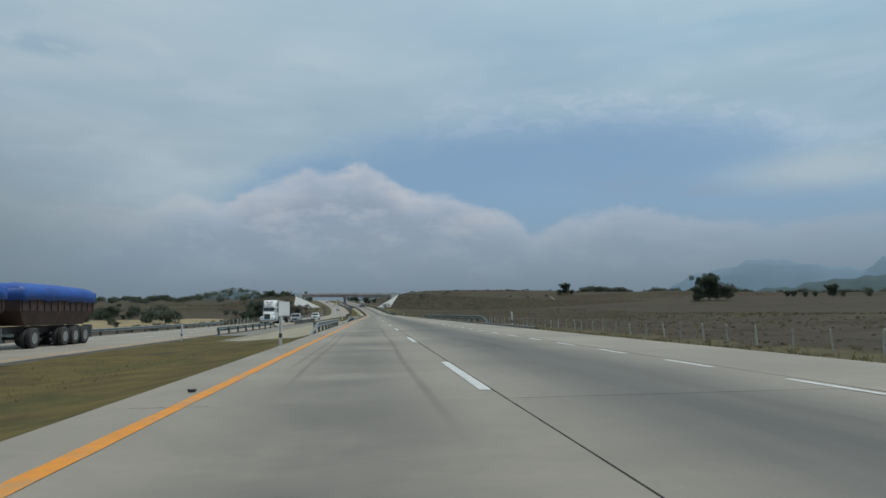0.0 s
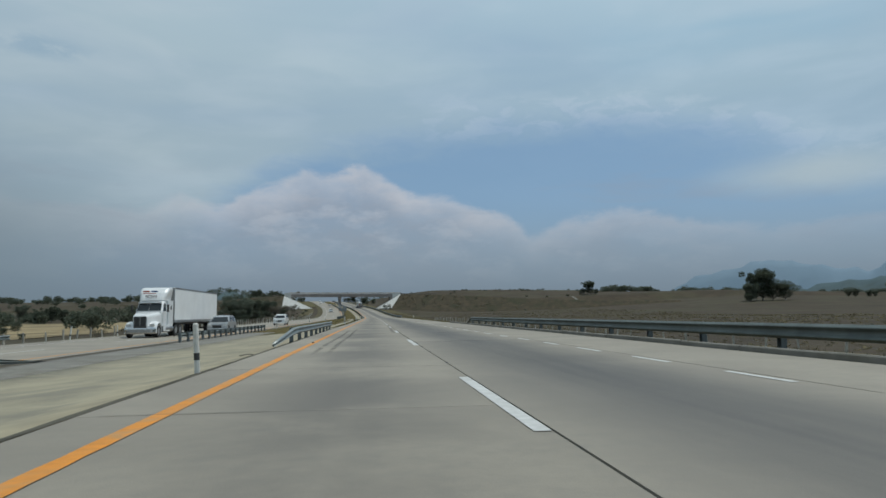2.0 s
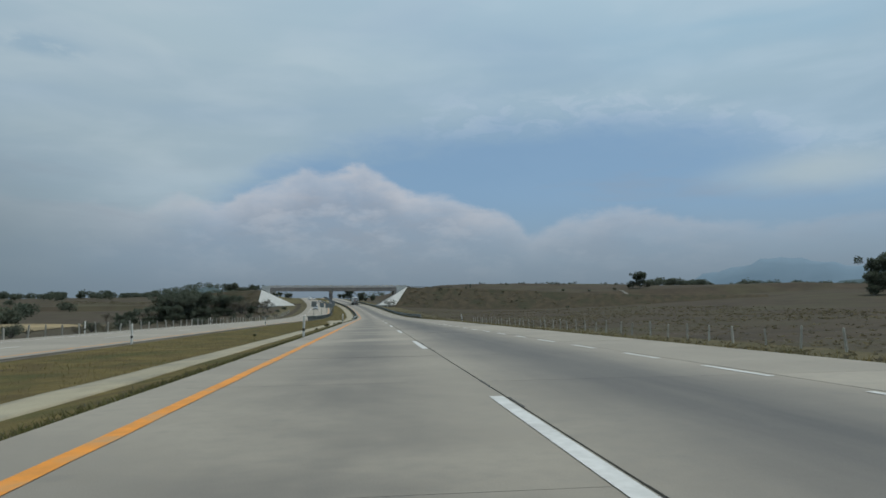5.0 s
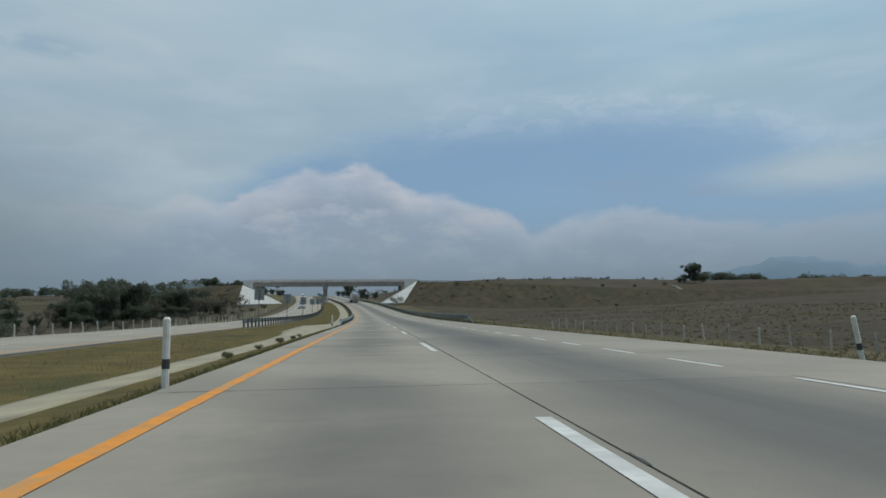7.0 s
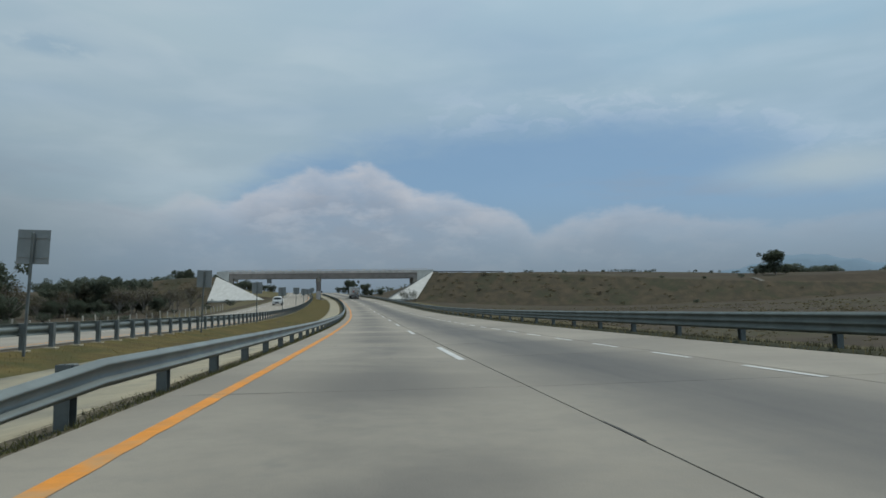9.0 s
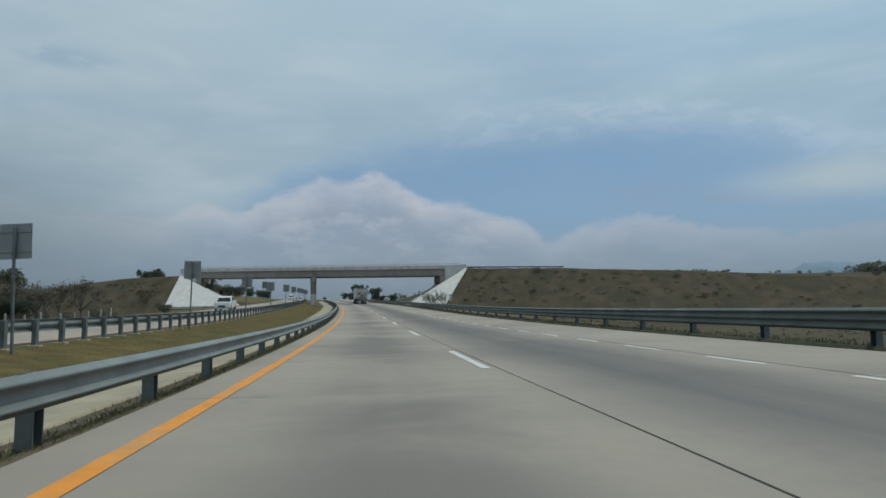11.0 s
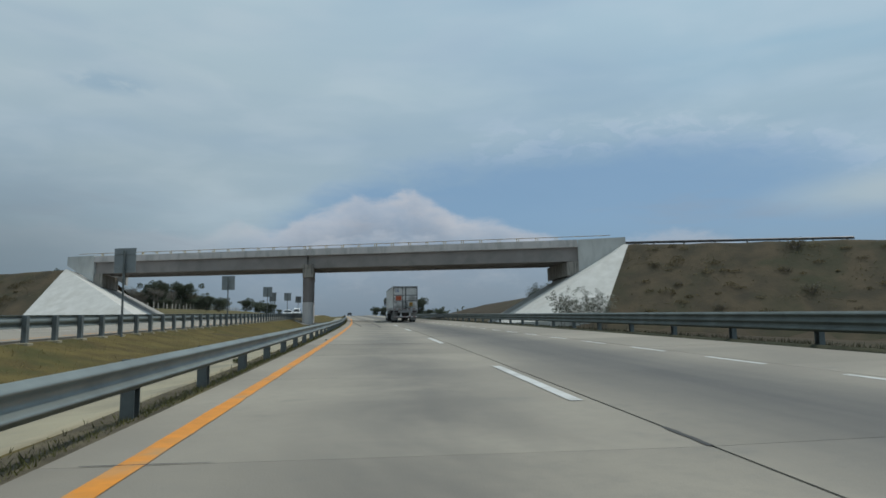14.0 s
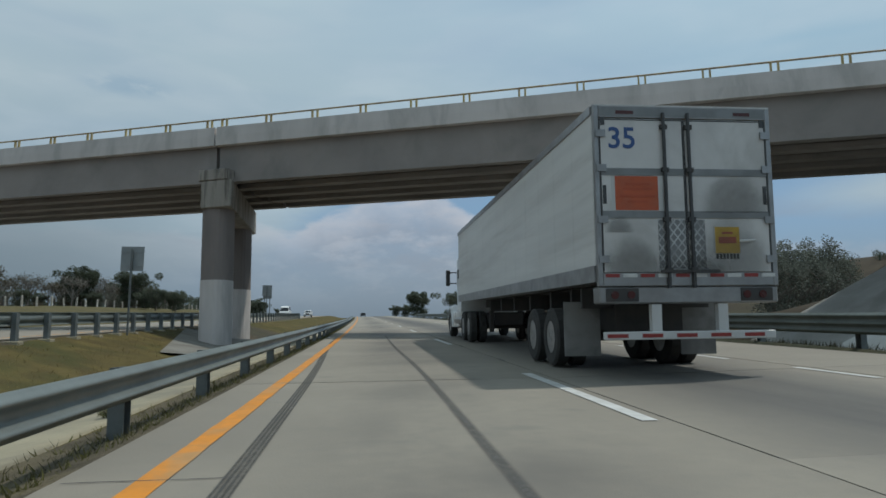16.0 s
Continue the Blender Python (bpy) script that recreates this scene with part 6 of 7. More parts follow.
    part("grille", boxed(-0.44, 0.44, y0 + 5.76, y0 + 5.83, 0.86, 1.62, bevel=0.03), M["grille"], t, "dark grille in a chrome surround")
    for x in (-0.455, 0.455, 0.0):
        part("grille_trim", boxed(x - 0.035, x + 0.035, y0 + 5.78, y0 + 5.86, 0.84, 1.66, bevel=0.012), M["chrome"], t)
    part("grille_trim", boxed(-0.42, 0.42, y0 + 5.78, y0 + 5.86, 1.62, 1.68, bevel=0.012), M["chrome"], t)
    bm = bmesh.new()
    loft(bm, [[(px, py, z) for px, py in rounded(1.2, y0 + 5.35, y0 + 6.0 + o, 0.4)] for z, o in ((0.33, -0.06), (0.42, 0.0), (0.68, 0.0), (0.78, -0.05))])
    bmesh.ops.recalc_face_normals(bm, faces=bm.faces)
    part("bumper", bm, M["chrome"], t, "chrome front bumper")
    part("visor", boxed(-0.92, 0.92, y0 + 3.44, y0 + 3.62, 2.74, 2.82, bevel=0.02), M[paint], t)
    for sx in (-1, 1):
        bm = bmesh.new()
        a = [(sx * 0.02, y0 + 3.945, 2.12), (sx * 0.93, y0 + 3.90, 2.12), (sx * 0.87, y0 + 3.45, 2.73), (sx * 0.02, y0 + 3.475, 2.73)]
        loft(bm, [a, [(x, y - 0.05, z) for x, y, z in a]])
        bmesh.ops.recalc_face_normals(bm, faces=bm.faces)
        part("windscreen", bm, M["glass"], t)


def silver_truck():
    t = empty("semi_truck", stand(504.9, 3.44), "white box semi-trailer truck with grimy rear doors, driving lane", "truck", "heavy trucks")
    van_trailer(t, 0.0, 14.8, floor=1.39, top=3.80)
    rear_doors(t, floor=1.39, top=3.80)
    for y in (2.7, 4.0):
        axle(t, y, 1.27, 0.5)
    for y in (1.5, 2.05, 3.35, 5.0, 6.6, 8.2, 9.8):
        part("cross_member", boxed(-1.05, 1.05, y, y + 0.09, 0.98, 1.30), M["dark_steel"], t)
    part("bogie", boxed(-0.55, 0.55, 1.4, 5.0, 0.62, 1.04), M["dark_steel"], t)
    part("landing_gear", boxed(-0.75, -0.63, 11.6, 11.75, 0.35, 1.0), M["dark_steel"], t)
    part("landing_gear", boxed(0.63, 0.75, 11.6, 11.75, 0.35, 1.0), M["dark_steel"], t)
    tractor(t, 13.6, "white_car")


silver_truck()


def oncoming_semi():
    m = stand(116.0 + 0.0, far_u(116) - 5.3, far_z(116), 180)
    t = empty("semi_truck", m, "white conventional semi truck with a plain white box trailer", "truck", "heavy trucks")
    tractor(t, -6.1, "white_car")
    van_trailer(t, -20.0, 15.2, near_detail=False, panel="trailer_clean")
    part("nose_panel", boxed(-1.27, 1.27, -4.805, -4.79, 1.2, 4.05), M["alu"], t, "grey trailer nose panel")
    for y in (-18.6, -17.3):
        axle(t, y, 1.27, 0.5)
    part("trailer_doors", boxed(-1.24, 1.24, -20.03, -19.945, 1.22, 4.02), M["trailer_door"], t)
    # fairing writing: dark letters low, plain bars above
    lean = Matrix.Translation((0, -6.1 + 3.27, 3.16)) @ pose(0, 0, 0, 122, 0, 180)
    text_part("fairing_text", "SOW", 0.40, M["post_black"], t, lean, "dark lettering on the roof fairing")
    for x, z, w, h, c in ((-0.3, 0.62, 0.5, 0.13, "dim_red"), (0.32, 0.62, 0.5, 0.13, "blue_paint"), (-0.1, 0.45, 1.0, 0.06, "dim_red")):
        bm = boxed(x - w / 2, x + w / 2, z - h / 2, z + h / 2, -0.012, 0.012)
        bmesh.ops.transform(bm, matrix=lean, verts=bm.verts)
        part("fairing_mark", bm, M[c], t)


oncoming_semi()


def dump_train():
    """Two tipping trailers under blue tarpaulins."""
    t = empty("dump_truck", stand(43.0, far_u(43) - 5.6, far_z(43), 180), "brown double dump trailer truck covered with blue tarpaulins", "truck", "heavy trucks")
    # the tail is at y = 0, the cab points to +y
    for y0 in (0.0, 10.0):
        bm = bmesh.new()
        loft(bm, [[(-1.0, y0 + 0.9, 1.15), (1.0, y0 + 0.9, 1.15), (1.0, y0 + 7.6, 1.15), (-1.0, y0 + 7.6, 1.15)], [(-1.25, y0, 1.9), (1.25, y0, 1.9), (1.25, y0 + 8.6, 1.9), (-1.25, y0 + 8.6, 1.9)], [(-1.27, y0, 2.9), (1.27, y0, 2.9), (1.27, y0 + 8.6, 2.9), (-1.27, y0 + 8.6, 2.9)]])
        bmesh.ops.recalc_face_normals(bm, faces=bm.faces)
        tub = part("tub", bm, M["rust_body"], t, "rusty brown tipping body")
        for i in range(12):
            y = y0 + 0.2 + i * 0.745
            for sx in (-1, 1):
                part("rib", boxed(sx * 1.28 - 0.03, sx * 1.28 + 0.03, y - 0.05, y + 0.05, 1.9, 2.9), M["rust_body"], tub)
        bm = bmesh.new()
        rnd = random.Random(int(y0))
        rings = []
        for i in range(19):
            y = y0 - 0.06 + 8.72 * i / 18
            lift = 0.26 * max(0.0, math.sin(math.pi * i / 18)) ** 0.16 + rnd.uniform(-0.04, 0.04)
            low = 2.42 + rnd.uniform(-0.05, 0.05)
            rings.append([(-1.36, y, low), (-1.35, y, 2.95), (-1.1, y, 3.02 + lift * 0.8), (0, y, 3.06 + lift * 1.15), (1.1, y, 3.02 + lift * 0.8), (1.35, y, 2.95), (1.36, y, low)])
        loft(bm, rings)
        bmesh.ops.recalc_face_normals(bm, faces=bm.faces)
        part("tarpaulin", bm, M["tarp"], t, "creased blue tarpaulin", smooth=True)
        for y in (y0 + 1.0, y0 + 2.3, y0 + 3.6, y0 + 7.0):
            axle(t, y, 1.25, 0.52)
        part("frame_beam", boxed(-0.5, 0.5, y0 + 0.2, y0 + 9.8, 0.75, 1.1), M["dark_steel"], t)
        part("mud_flap", boxed(-1.25, -0.65, y0 + 0.12, y0 + 0.15, 0.35, 1.1), M["mud_flap"], t)
        part("mud_flap", boxed(0.65, 1.25, y0 + 0.12, y0 + 0.15, 0.35, 1.1), M["mud_flap"], t)
    tractor(t, 17.6, "dark_car")


dump_train()


def car(m, paint, label, kind="suv", name="car"):
    """A car with its nose at +y; outlines by kind."""
    t = empty(name, m, label, "car" if kind != "pickup" else "pickup truck", "passing cars")
    if kind == "suv":
        low = [(-2.2, 0.35), (2.15, 0.32), (2.28, 0.55), (2.22, 0.92), (1.25, 1.06), (-2.1, 1.08), (-2.28, 0.9), (-2.28, 0.5)]
        cab = [(-2.12, 1.04), (1.28, 1.03), (0.55, 1.56), (0.2, 1.68), (-1.55, 1.7), (-1.95, 1.55)]
        half, rw, yw, h2 = 0.92, 0.36, 1.38, 1.0
    elif kind == "van":
        low = [(-2.6, 0.4), (2.35, 0.38), (2.6, 0.6), (2.5, 1.05), (1.9, 1.2), (-2.65, 1.2), (-2.68, 0.5)]
        cab = [(-2.66, 1.16), (1.95, 1.16), (1.2, 2.05), (0.8, 2.3), (-2.4, 2.34), (-2.62, 2.2)]
        half, rw, yw, h2 = 0.98, 0.36, 1.6, 1.2
    elif kind == "pickup":
        low = [(-2.75, 0.5), (2.6, 0.42), (2.78, 0.65), (2.72, 1.1), (1.3, 1.2), (-2.75, 1.2)]
        cab = [(-0.85, 1.16), (1.35, 1.16), (0.72, 1.78), (0.4, 1.88), (-0.55, 1.9), (-0.8, 1.78)]
        half, rw, yw, h2 = 0.98, 0.4, 1.75, 1.16
    else:
        low = [(-2.15, 0.32), (2.1, 0.3), (2.22, 0.52), (2.15, 0.8), (1.1, 0.93), (-1.6, 0.96), (-2.2, 0.92), (-2.25, 0.5)]
        cab = [(-1.7, 0.92), (1.15, 0.91), (0.35, 1.36), (0.0, 1.43), (-0.9, 1.43), (-1.3, 1.32)]
        half, rw, yw, h2 = 0.86, 0.31, 1.3, 0.9

    def shell(pts, w0, w1, mid):
        bm = bmesh.new()
        loft(bm, [[(k * (w0 if z <= mid else w1), y + (0.0 if abs(k) < 0.9 else (-0.05 if y > 1.5 else 0.0)), z) for y, z in pts] for k in (-1, -0.8, 0.8, 1)])
        bmesh.ops.recalc_face_normals(bm, faces=bm.faces)
        bmesh.ops.bevel(bm, geom=[e for e in bm.edges if e.calc_length() > 0.05 and e.is_boundary is False and e.calc_face_angle(0) > 0.6], offset=0.05, segments=2, affect="EDGES")
        return bm

    body = part("body", shell(low, half, half, 9), M[paint], t)
    part("cabin", shell(cab, half - 0.05, half - 0.19, h2 + 0.3), M[paint], t)
    # glazing just proud of the cabin
    ys = [y for y, z in cab]
    zt = max(z for y, z in cab)
    front = [(y, z) for y, z in cab if y > 0]
    (ya, za), (yb, zb) = cab[1], cab[2]
    for sx in (-1, 1):
        for f0, f1 in ((0.08, 0.46), (0.54, 0.9)) if kind != "pickup" else ((0.1, 0.45), (0.55, 0.85)):
            y_lo, y_hi = min(ys) + 0.25, cab[1][0] - 0.35
            q0, q1 = y_lo + (y_hi - y_lo) * f0, y_lo + (y_hi - y_lo) * f1
            z0, z1 = h2 + 0.1, zt - 0.12
            bm = bmesh.new()
            w0, w1 = half - 0.047, half - 0.155
            taper = 0.25 if f1 > 0.8 else 0.0
            pts = [(w0, q0, z0), (w0, q1, z0), (w1, q1 - taper, z1), (w1, q0 + 0.05, z1)]
            loft(bm, [[(sx * x, y, z) for x, y, z in pts], [(sx * (x + 0.012), y, z) for x, y, z in pts]])
            bmesh.ops.recalc_face_normals(bm, faces=bm.faces)
            part("side_window", bm, M["glass"], t)
        part("headlamp", boxed(sx * (half - 0.2) - 0.16, sx * (half - 0.2) + 0.16, low[2][0] - 0.09, low[2][0] - 0.005, low[3][1] - 0.22, low[3][1] - 0.06, bevel=0.02), M["lamp_clear"], t)
        part("tail_lamp", boxed(sx * (half - 0.12) - 0.08, sx * (half - 0.12) + 0.08, min(y for y, z in low) - 0.005, min(y for y, z in low) + 0.06, 0.75, 1.0), M["lamp_red"], t)
        part("door_mirror", boxed(sx * (half + 0.08) - 0.09, sx * (half + 0.08) + 0.09, cab[1][0] - 0.55, cab[1][0] - 0.42, h2 + 0.08, h2 + 0.24, bevel=0.03), M[paint], t)
    bm = bmesh.new()
    e = Vector((0, yb - ya, zb - za))
    nrm = Vector((0, e.z, -e.y)).normalized() * (1 if e.z > 0 else -1)
    pts = [Vector((x, ya + e.y * f, za + e.z * f)) + Vector((0, abs(nrm.y), abs(nrm.z))) * 0.012 for x, f in ((-(half - 0.12), 0.1), (half - 0.12, 0.1), (half - 0.27, 0.92), (-(half - 0.27), 0.92))]
    loft(bm, [[tuple(p) for p in pts], [tuple(p + Vector((0, 0.01, 0.01))) for p in pts]])
    bmesh.ops.recalc_face_normals(bm, faces=bm.faces)
    part("windscreen", bm, M["glass"], t)
    yr = min(ys)
    part("rear_window", boxed(-half + 0.3, half - 0.3, yr + 0.0 - 0.01, yr + 0.16, h2 + 0.14, zt - 0.2), M["glass"], t)
    part("grille", boxed(-0.42, 0.42, low[2][0] - 0.06, low[2][0] + 0.012, 0.5, 0.78, bevel=0.02), M["grille"], t)
    part("bumper", boxed(-half + 0.03, half - 0.03, low[2][0] - 0.12, low[2][0] + 0.06, 0.3, 0.5, bevel=0.04), M[paint if kind == "suv" else "chrome"], t)
    if kind == "pickup":
        for sx in (-1, 1):
            part("bed_side", boxed(sx * (half - 0.03) - 0.03, sx * (half - 0.03) + 0.03, -2.74, -0.86, 1.15, 1.38, bevel=0.01), M[paint], t)
        part("tailgate", boxed(-half + 0.065, half - 0.065, -2.76, -2.70, 1.15, 1.38, bevel=0.01), M[paint], t)
    for y in (-yw, yw):
        for sx in (-1, 1):
            wheel(t, sx * (half - 0.1), y, rw, 0.22)
            bm = bmesh.new()
            pts = [(y + (rw + 0.07) * math.cos(a), rw + (rw + 0.07) * math.sin(a)) for a in (radians(d) for d in range(-10, 191, 20))]
            loft(bm, [[(sx * (half - 0.004), q, z) for q, z in pts], [(sx * (half + 0.008), q, z) for q, z in pts]])
            bmesh.ops.recalc_face_normals(bm, faces=bm.faces)
            part("wheel_arch", bm, M["dark_steel"], t)
    return t


def other_lane(s, w):
    return stand(s, far_u(s) + w, far_z(s), 180)


car(other_lane(129.5, -2.0), "silver_car", "silver pickup-fronted sport utility car overtaking a white truck", "suv")
car(other_lane(171, -2.3), "white_car", "white sport utility car on the opposite carriageway", "suv")
car(other_lane(562, -2.3), "white_car", "white sedan far along the opposite carriageway", "sedan")
car(other_lane(431, -5.8), "white_car", "white crew-cab pickup behind the median guard rail", "pickup", "pickup_truck")
car(other_lane(640, -5.8), "white_car", "white delivery van beyond the overpass", "van", "van")
car(other_lane(655, -2.2), "white_car", "white sedan beyond the overpass", "sedan")
car(stand(735, 0.0), "dark_car", "dark sedan far ahead on the motorway", "sedan")


# ---- plants ----
def leaf_cloud(bm, rnd, centre, rx, ry, rz, n, size):
    """Loose leaf clumps scattered in a lumpy shell."""
    for _ in range(n):
        d = Vector((rnd.gauss(0, 1), rnd.gauss(0, 1), rnd.gauss(0, 1))).normalized()
        lump = 0.72 + 0.45 * noise.noise(d * 2.3 + centre)
        r = lump * rnd.uniform(0.45, 1.0) ** 0.5
        p = centre + Vector((d.x * rx * r, d.y * ry * r, d.z * rz * r))
        a = Vector((rnd.gauss(0, 1), rnd.gauss(0, 1), rnd.gauss(0, 0.7))).normalized() * size * rnd.uniform(0.6, 1.4)
        b = a.orthogonal().normalized() * size * rnd.uniform(0.4, 0.9)
        q = [p + a * 0.5, p + b * 0.5, p - a * 0.5, p - b * 0.5]
        bm.faces.new([bm.verts.new(v) for v in q])


def tree(seed, height, spread, leaf, n, label, bare=False, fine=0.044):
    """Tapered trunk, limbs forking three times, leaf clumps round the tips."""
    rnd = random.Random(seed)
    t = empty("tree", Matrix(), label, "tree", "roadside trees")
    bm = bmesh.new()
    h0 = height * rnd.uniform(0.16, 0.24)
    tube(bm, [(0, 0, -0.4), (0.05, 0.02, h0 * 0.5), (0.1, -0.06, h0), (0.0, 0.08, height * 0.55)], [0.026 * height, 0.022 * height, 0.018 * height, 0.008 * height], 7)
    tips = []
    for i in range(9):
        a = i * 2.4 + rnd.uniform(-0.4, 0.4)
        r = spread * rnd.uniform(0.25, 0.75)
        z = height * (0.82 - 0.45 * (r / spread) ** 2 + rnd.uniform(-0.12, 0.06))
        tip = Vector((r * math.cos(a), r * math.sin(a), z))
        st = Vector((0.08, -0.03, h0 * rnd.uniform(0.7, 1.6)))
        mid = (st + tip) / 2 + Vector((rnd.uniform(-0.1, 0.1), rnd.uniform(-0.1, 0.1), 0.06)) * height
        tube(bm, [st, mid, tip], [0.013 * height, 0.008 * height, 0.003 * height], 5)
        tips.append(tip)
        for j in range(6 if bare else 3):
            q = mid.lerp(tip, rnd.uniform(0.0, 0.95))
            t2 = q + Vector((rnd.gauss(0, 0.6), rnd.gauss(0, 0.6), rnd.uniform(0.1, 1.1))) * spread * 0.33
            tube(bm, [q, (q + t2) / 2 + Vector((0, 0, 0.02 * height)), t2], [0.0045 * height, 0.003 * height, 0.0015 * height], 4)
            tips.append(t2)
            for w in range(10 if bare else 2):
                q2 = q.lerp(t2, rnd.uniform(0.2, 1.0))
                t3 = q2 + Vector((rnd.gauss(0, 0.6), rnd.gauss(0, 0.6), rnd.uniform(-0.1, 0.9))) * spread * 0.2
                tube(bm, [q2, t3], [0.0022 * height, 0.0012 * height], 3)
    part("trunk", bm, M["bark"], t, "grey branching trunk")
    bm = bmesh.new()
    size = fine * height ** 0.9
    for tip in tips:
        k = rnd.uniform(0.20, 0.33)
        leaf_cloud(bm, rnd, tip, spread * k, spread * k, height * k * 0.5, n // (len(tips) + 6), size)
    if not bare:
        leaf_cloud(bm, rnd, Vector((0, 0, height * 0.5)), spread * 0.7, spread * 0.7, height * 0.36, n // 4, size)
        leaf_cloud(bm, rnd, Vector((0.1, 0, height * 0.27)), spread * 0.75, spread * 0.75, height * 0.24, n // 5, size)
    part("crown", bm, M[leaf], t, "uneven open crown of small leaves")
    return t


def shrub(seed, r, h, leaf, n, label, name="shrub", size=0.075):
    rnd = random.Random(seed)
    t = empty(name, Matrix(), label, "shrub", "roadside shrubs")
    bm = bmesh.new()
    for i in range(16):
        a = i * 0.7 + rnd.uniform(-0.2, 0.2)
        tube(bm, [(0, 0, -0.1), (0.35 * r * math.cos(a), 0.35 * r * math.sin(a), h * 0.5), (0.8 * r * math.cos(a), 0.8 * r * math.sin(a), h * rnd.uniform(0.7, 1.0))], [0.03 * h, 0.02 * h, 0.006 * h], 4)
    part("woody_base", bm, M["bark"], t)
    bm = bmesh.new()
    for i in range(6):
        a = i * 1.05
        leaf_cloud(bm, rnd, Vector((0.5 * r * math.cos(a), 0.5 * r * math.sin(a), h * rnd.uniform(0.4, 0.65))), r * 0.55, r * 0.55, h * 0.42, n // 6, size * h ** 0.8)
    part("foliage", bm, M[leaf], t)
    return t


def pale_bush(seed, height, spread, label):
    """Thin stems that fork twice, with loose small pale leaves towards their ends."""
    rnd = random.Random(seed)
    t = empty("shrub", Matrix(), label, "shrub", "roadside shrubs")
    stems, leaves = bmesh.new(), bmesh.new()
    for i in range(9):
        a = i * 0.72 + rnd.uniform(-0.3, 0.3)
        r, h = spread * rnd.uniform(0.35, 1.0), height * rnd.uniform(0.65, 1.0)
        mid = Vector((0.4 * r * math.cos(a), 0.4 * r * math.sin(a), h * 0.5))
        tip = Vector((r * math.cos(a), r * math.sin(a), h))
        tube(stems, [(0.1 * math.cos(a), 0.1 * math.sin(a), -0.2), mid, tip], [0.022, 0.014, 0.005], 4)
        for j in range(7):
            q = mid.lerp(tip, rnd.uniform(-0.2, 1.0))
            e = q + Vector((rnd.gauss(0, 0.3), rnd.gauss(0, 0.3), rnd.uniform(0.05, 0.5)))
            tube(stems, [q, e], [0.008, 0.003], 3)
            leaf_cloud(leaves, rnd, e, 0.3, 0.3, 0.25, 34, 0.09)
    part("woody_base", stems, M["bark"], t)
    part("foliage", leaves, M["leaf_pale"], t)
    return t


TREES = [tree(1, 7.0, 4.0, "leaf", 7000, "broad dark green roadside tree with an uneven crown"),
         tree(2, 5.2, 3.4, "leaf", 6200, "low spreading dark green tree"),
         tree(3, 8.0, 4.4, "leaf", 7600, "tall dark green tree with a ragged crown"),
         tree(4, 6.5, 3.4, "leaf_dry", 900, "half-bare dry tree with thin grey-brown twigs", True),
         tree(5, 8.5, 4.2, "leaf_grey", 170, "tall nearly leafless grey tree with fine twigs", True),
         tree(6, 8.0, 2.5, "leaf_grey", 4600, "slender dusty grey-green tree with a loose crown", fine=0.022)]
SHRUBS = [shrub(11, 1.6, 1.9, "leaf_dry", 900, "dry brown scrub bush on the slope"),
          shrub(12, 1.9, 2.3, "leaf", 1800, "dark green scrub bush"),
          shrub(13, 0.42, 0.5, "weed", 1300, "small green weed clump beside the drain"),
          pale_bush(14, 3.7, 1.35, "sparse pale grey bush with bare stems below the white slope"),
          shrub(15, 1.8, 2.4, "leaf_grey", 1500, "grey-green dusty thicket bush", size=0.06),
          shrub(16, 1.7, 1.0, "bank_scrub", 1500, "low spreading straw-brown thicket on the bank", size=0.10)]
USED = set()


def plant(src, x, y, scale, turn, z=None):
    z = ground_z(x, y) - 0.05 if z is None else z
    m = Matrix.Translation((x, y, z)) @ Matrix.Rotation(turn, 4, "Z") @ Matrix.Scale(scale, 4)
    if src.name not in USED:
        USED.add(src.name)
        src.matrix_basis = m
        return src
    return copy_thing(src, m)


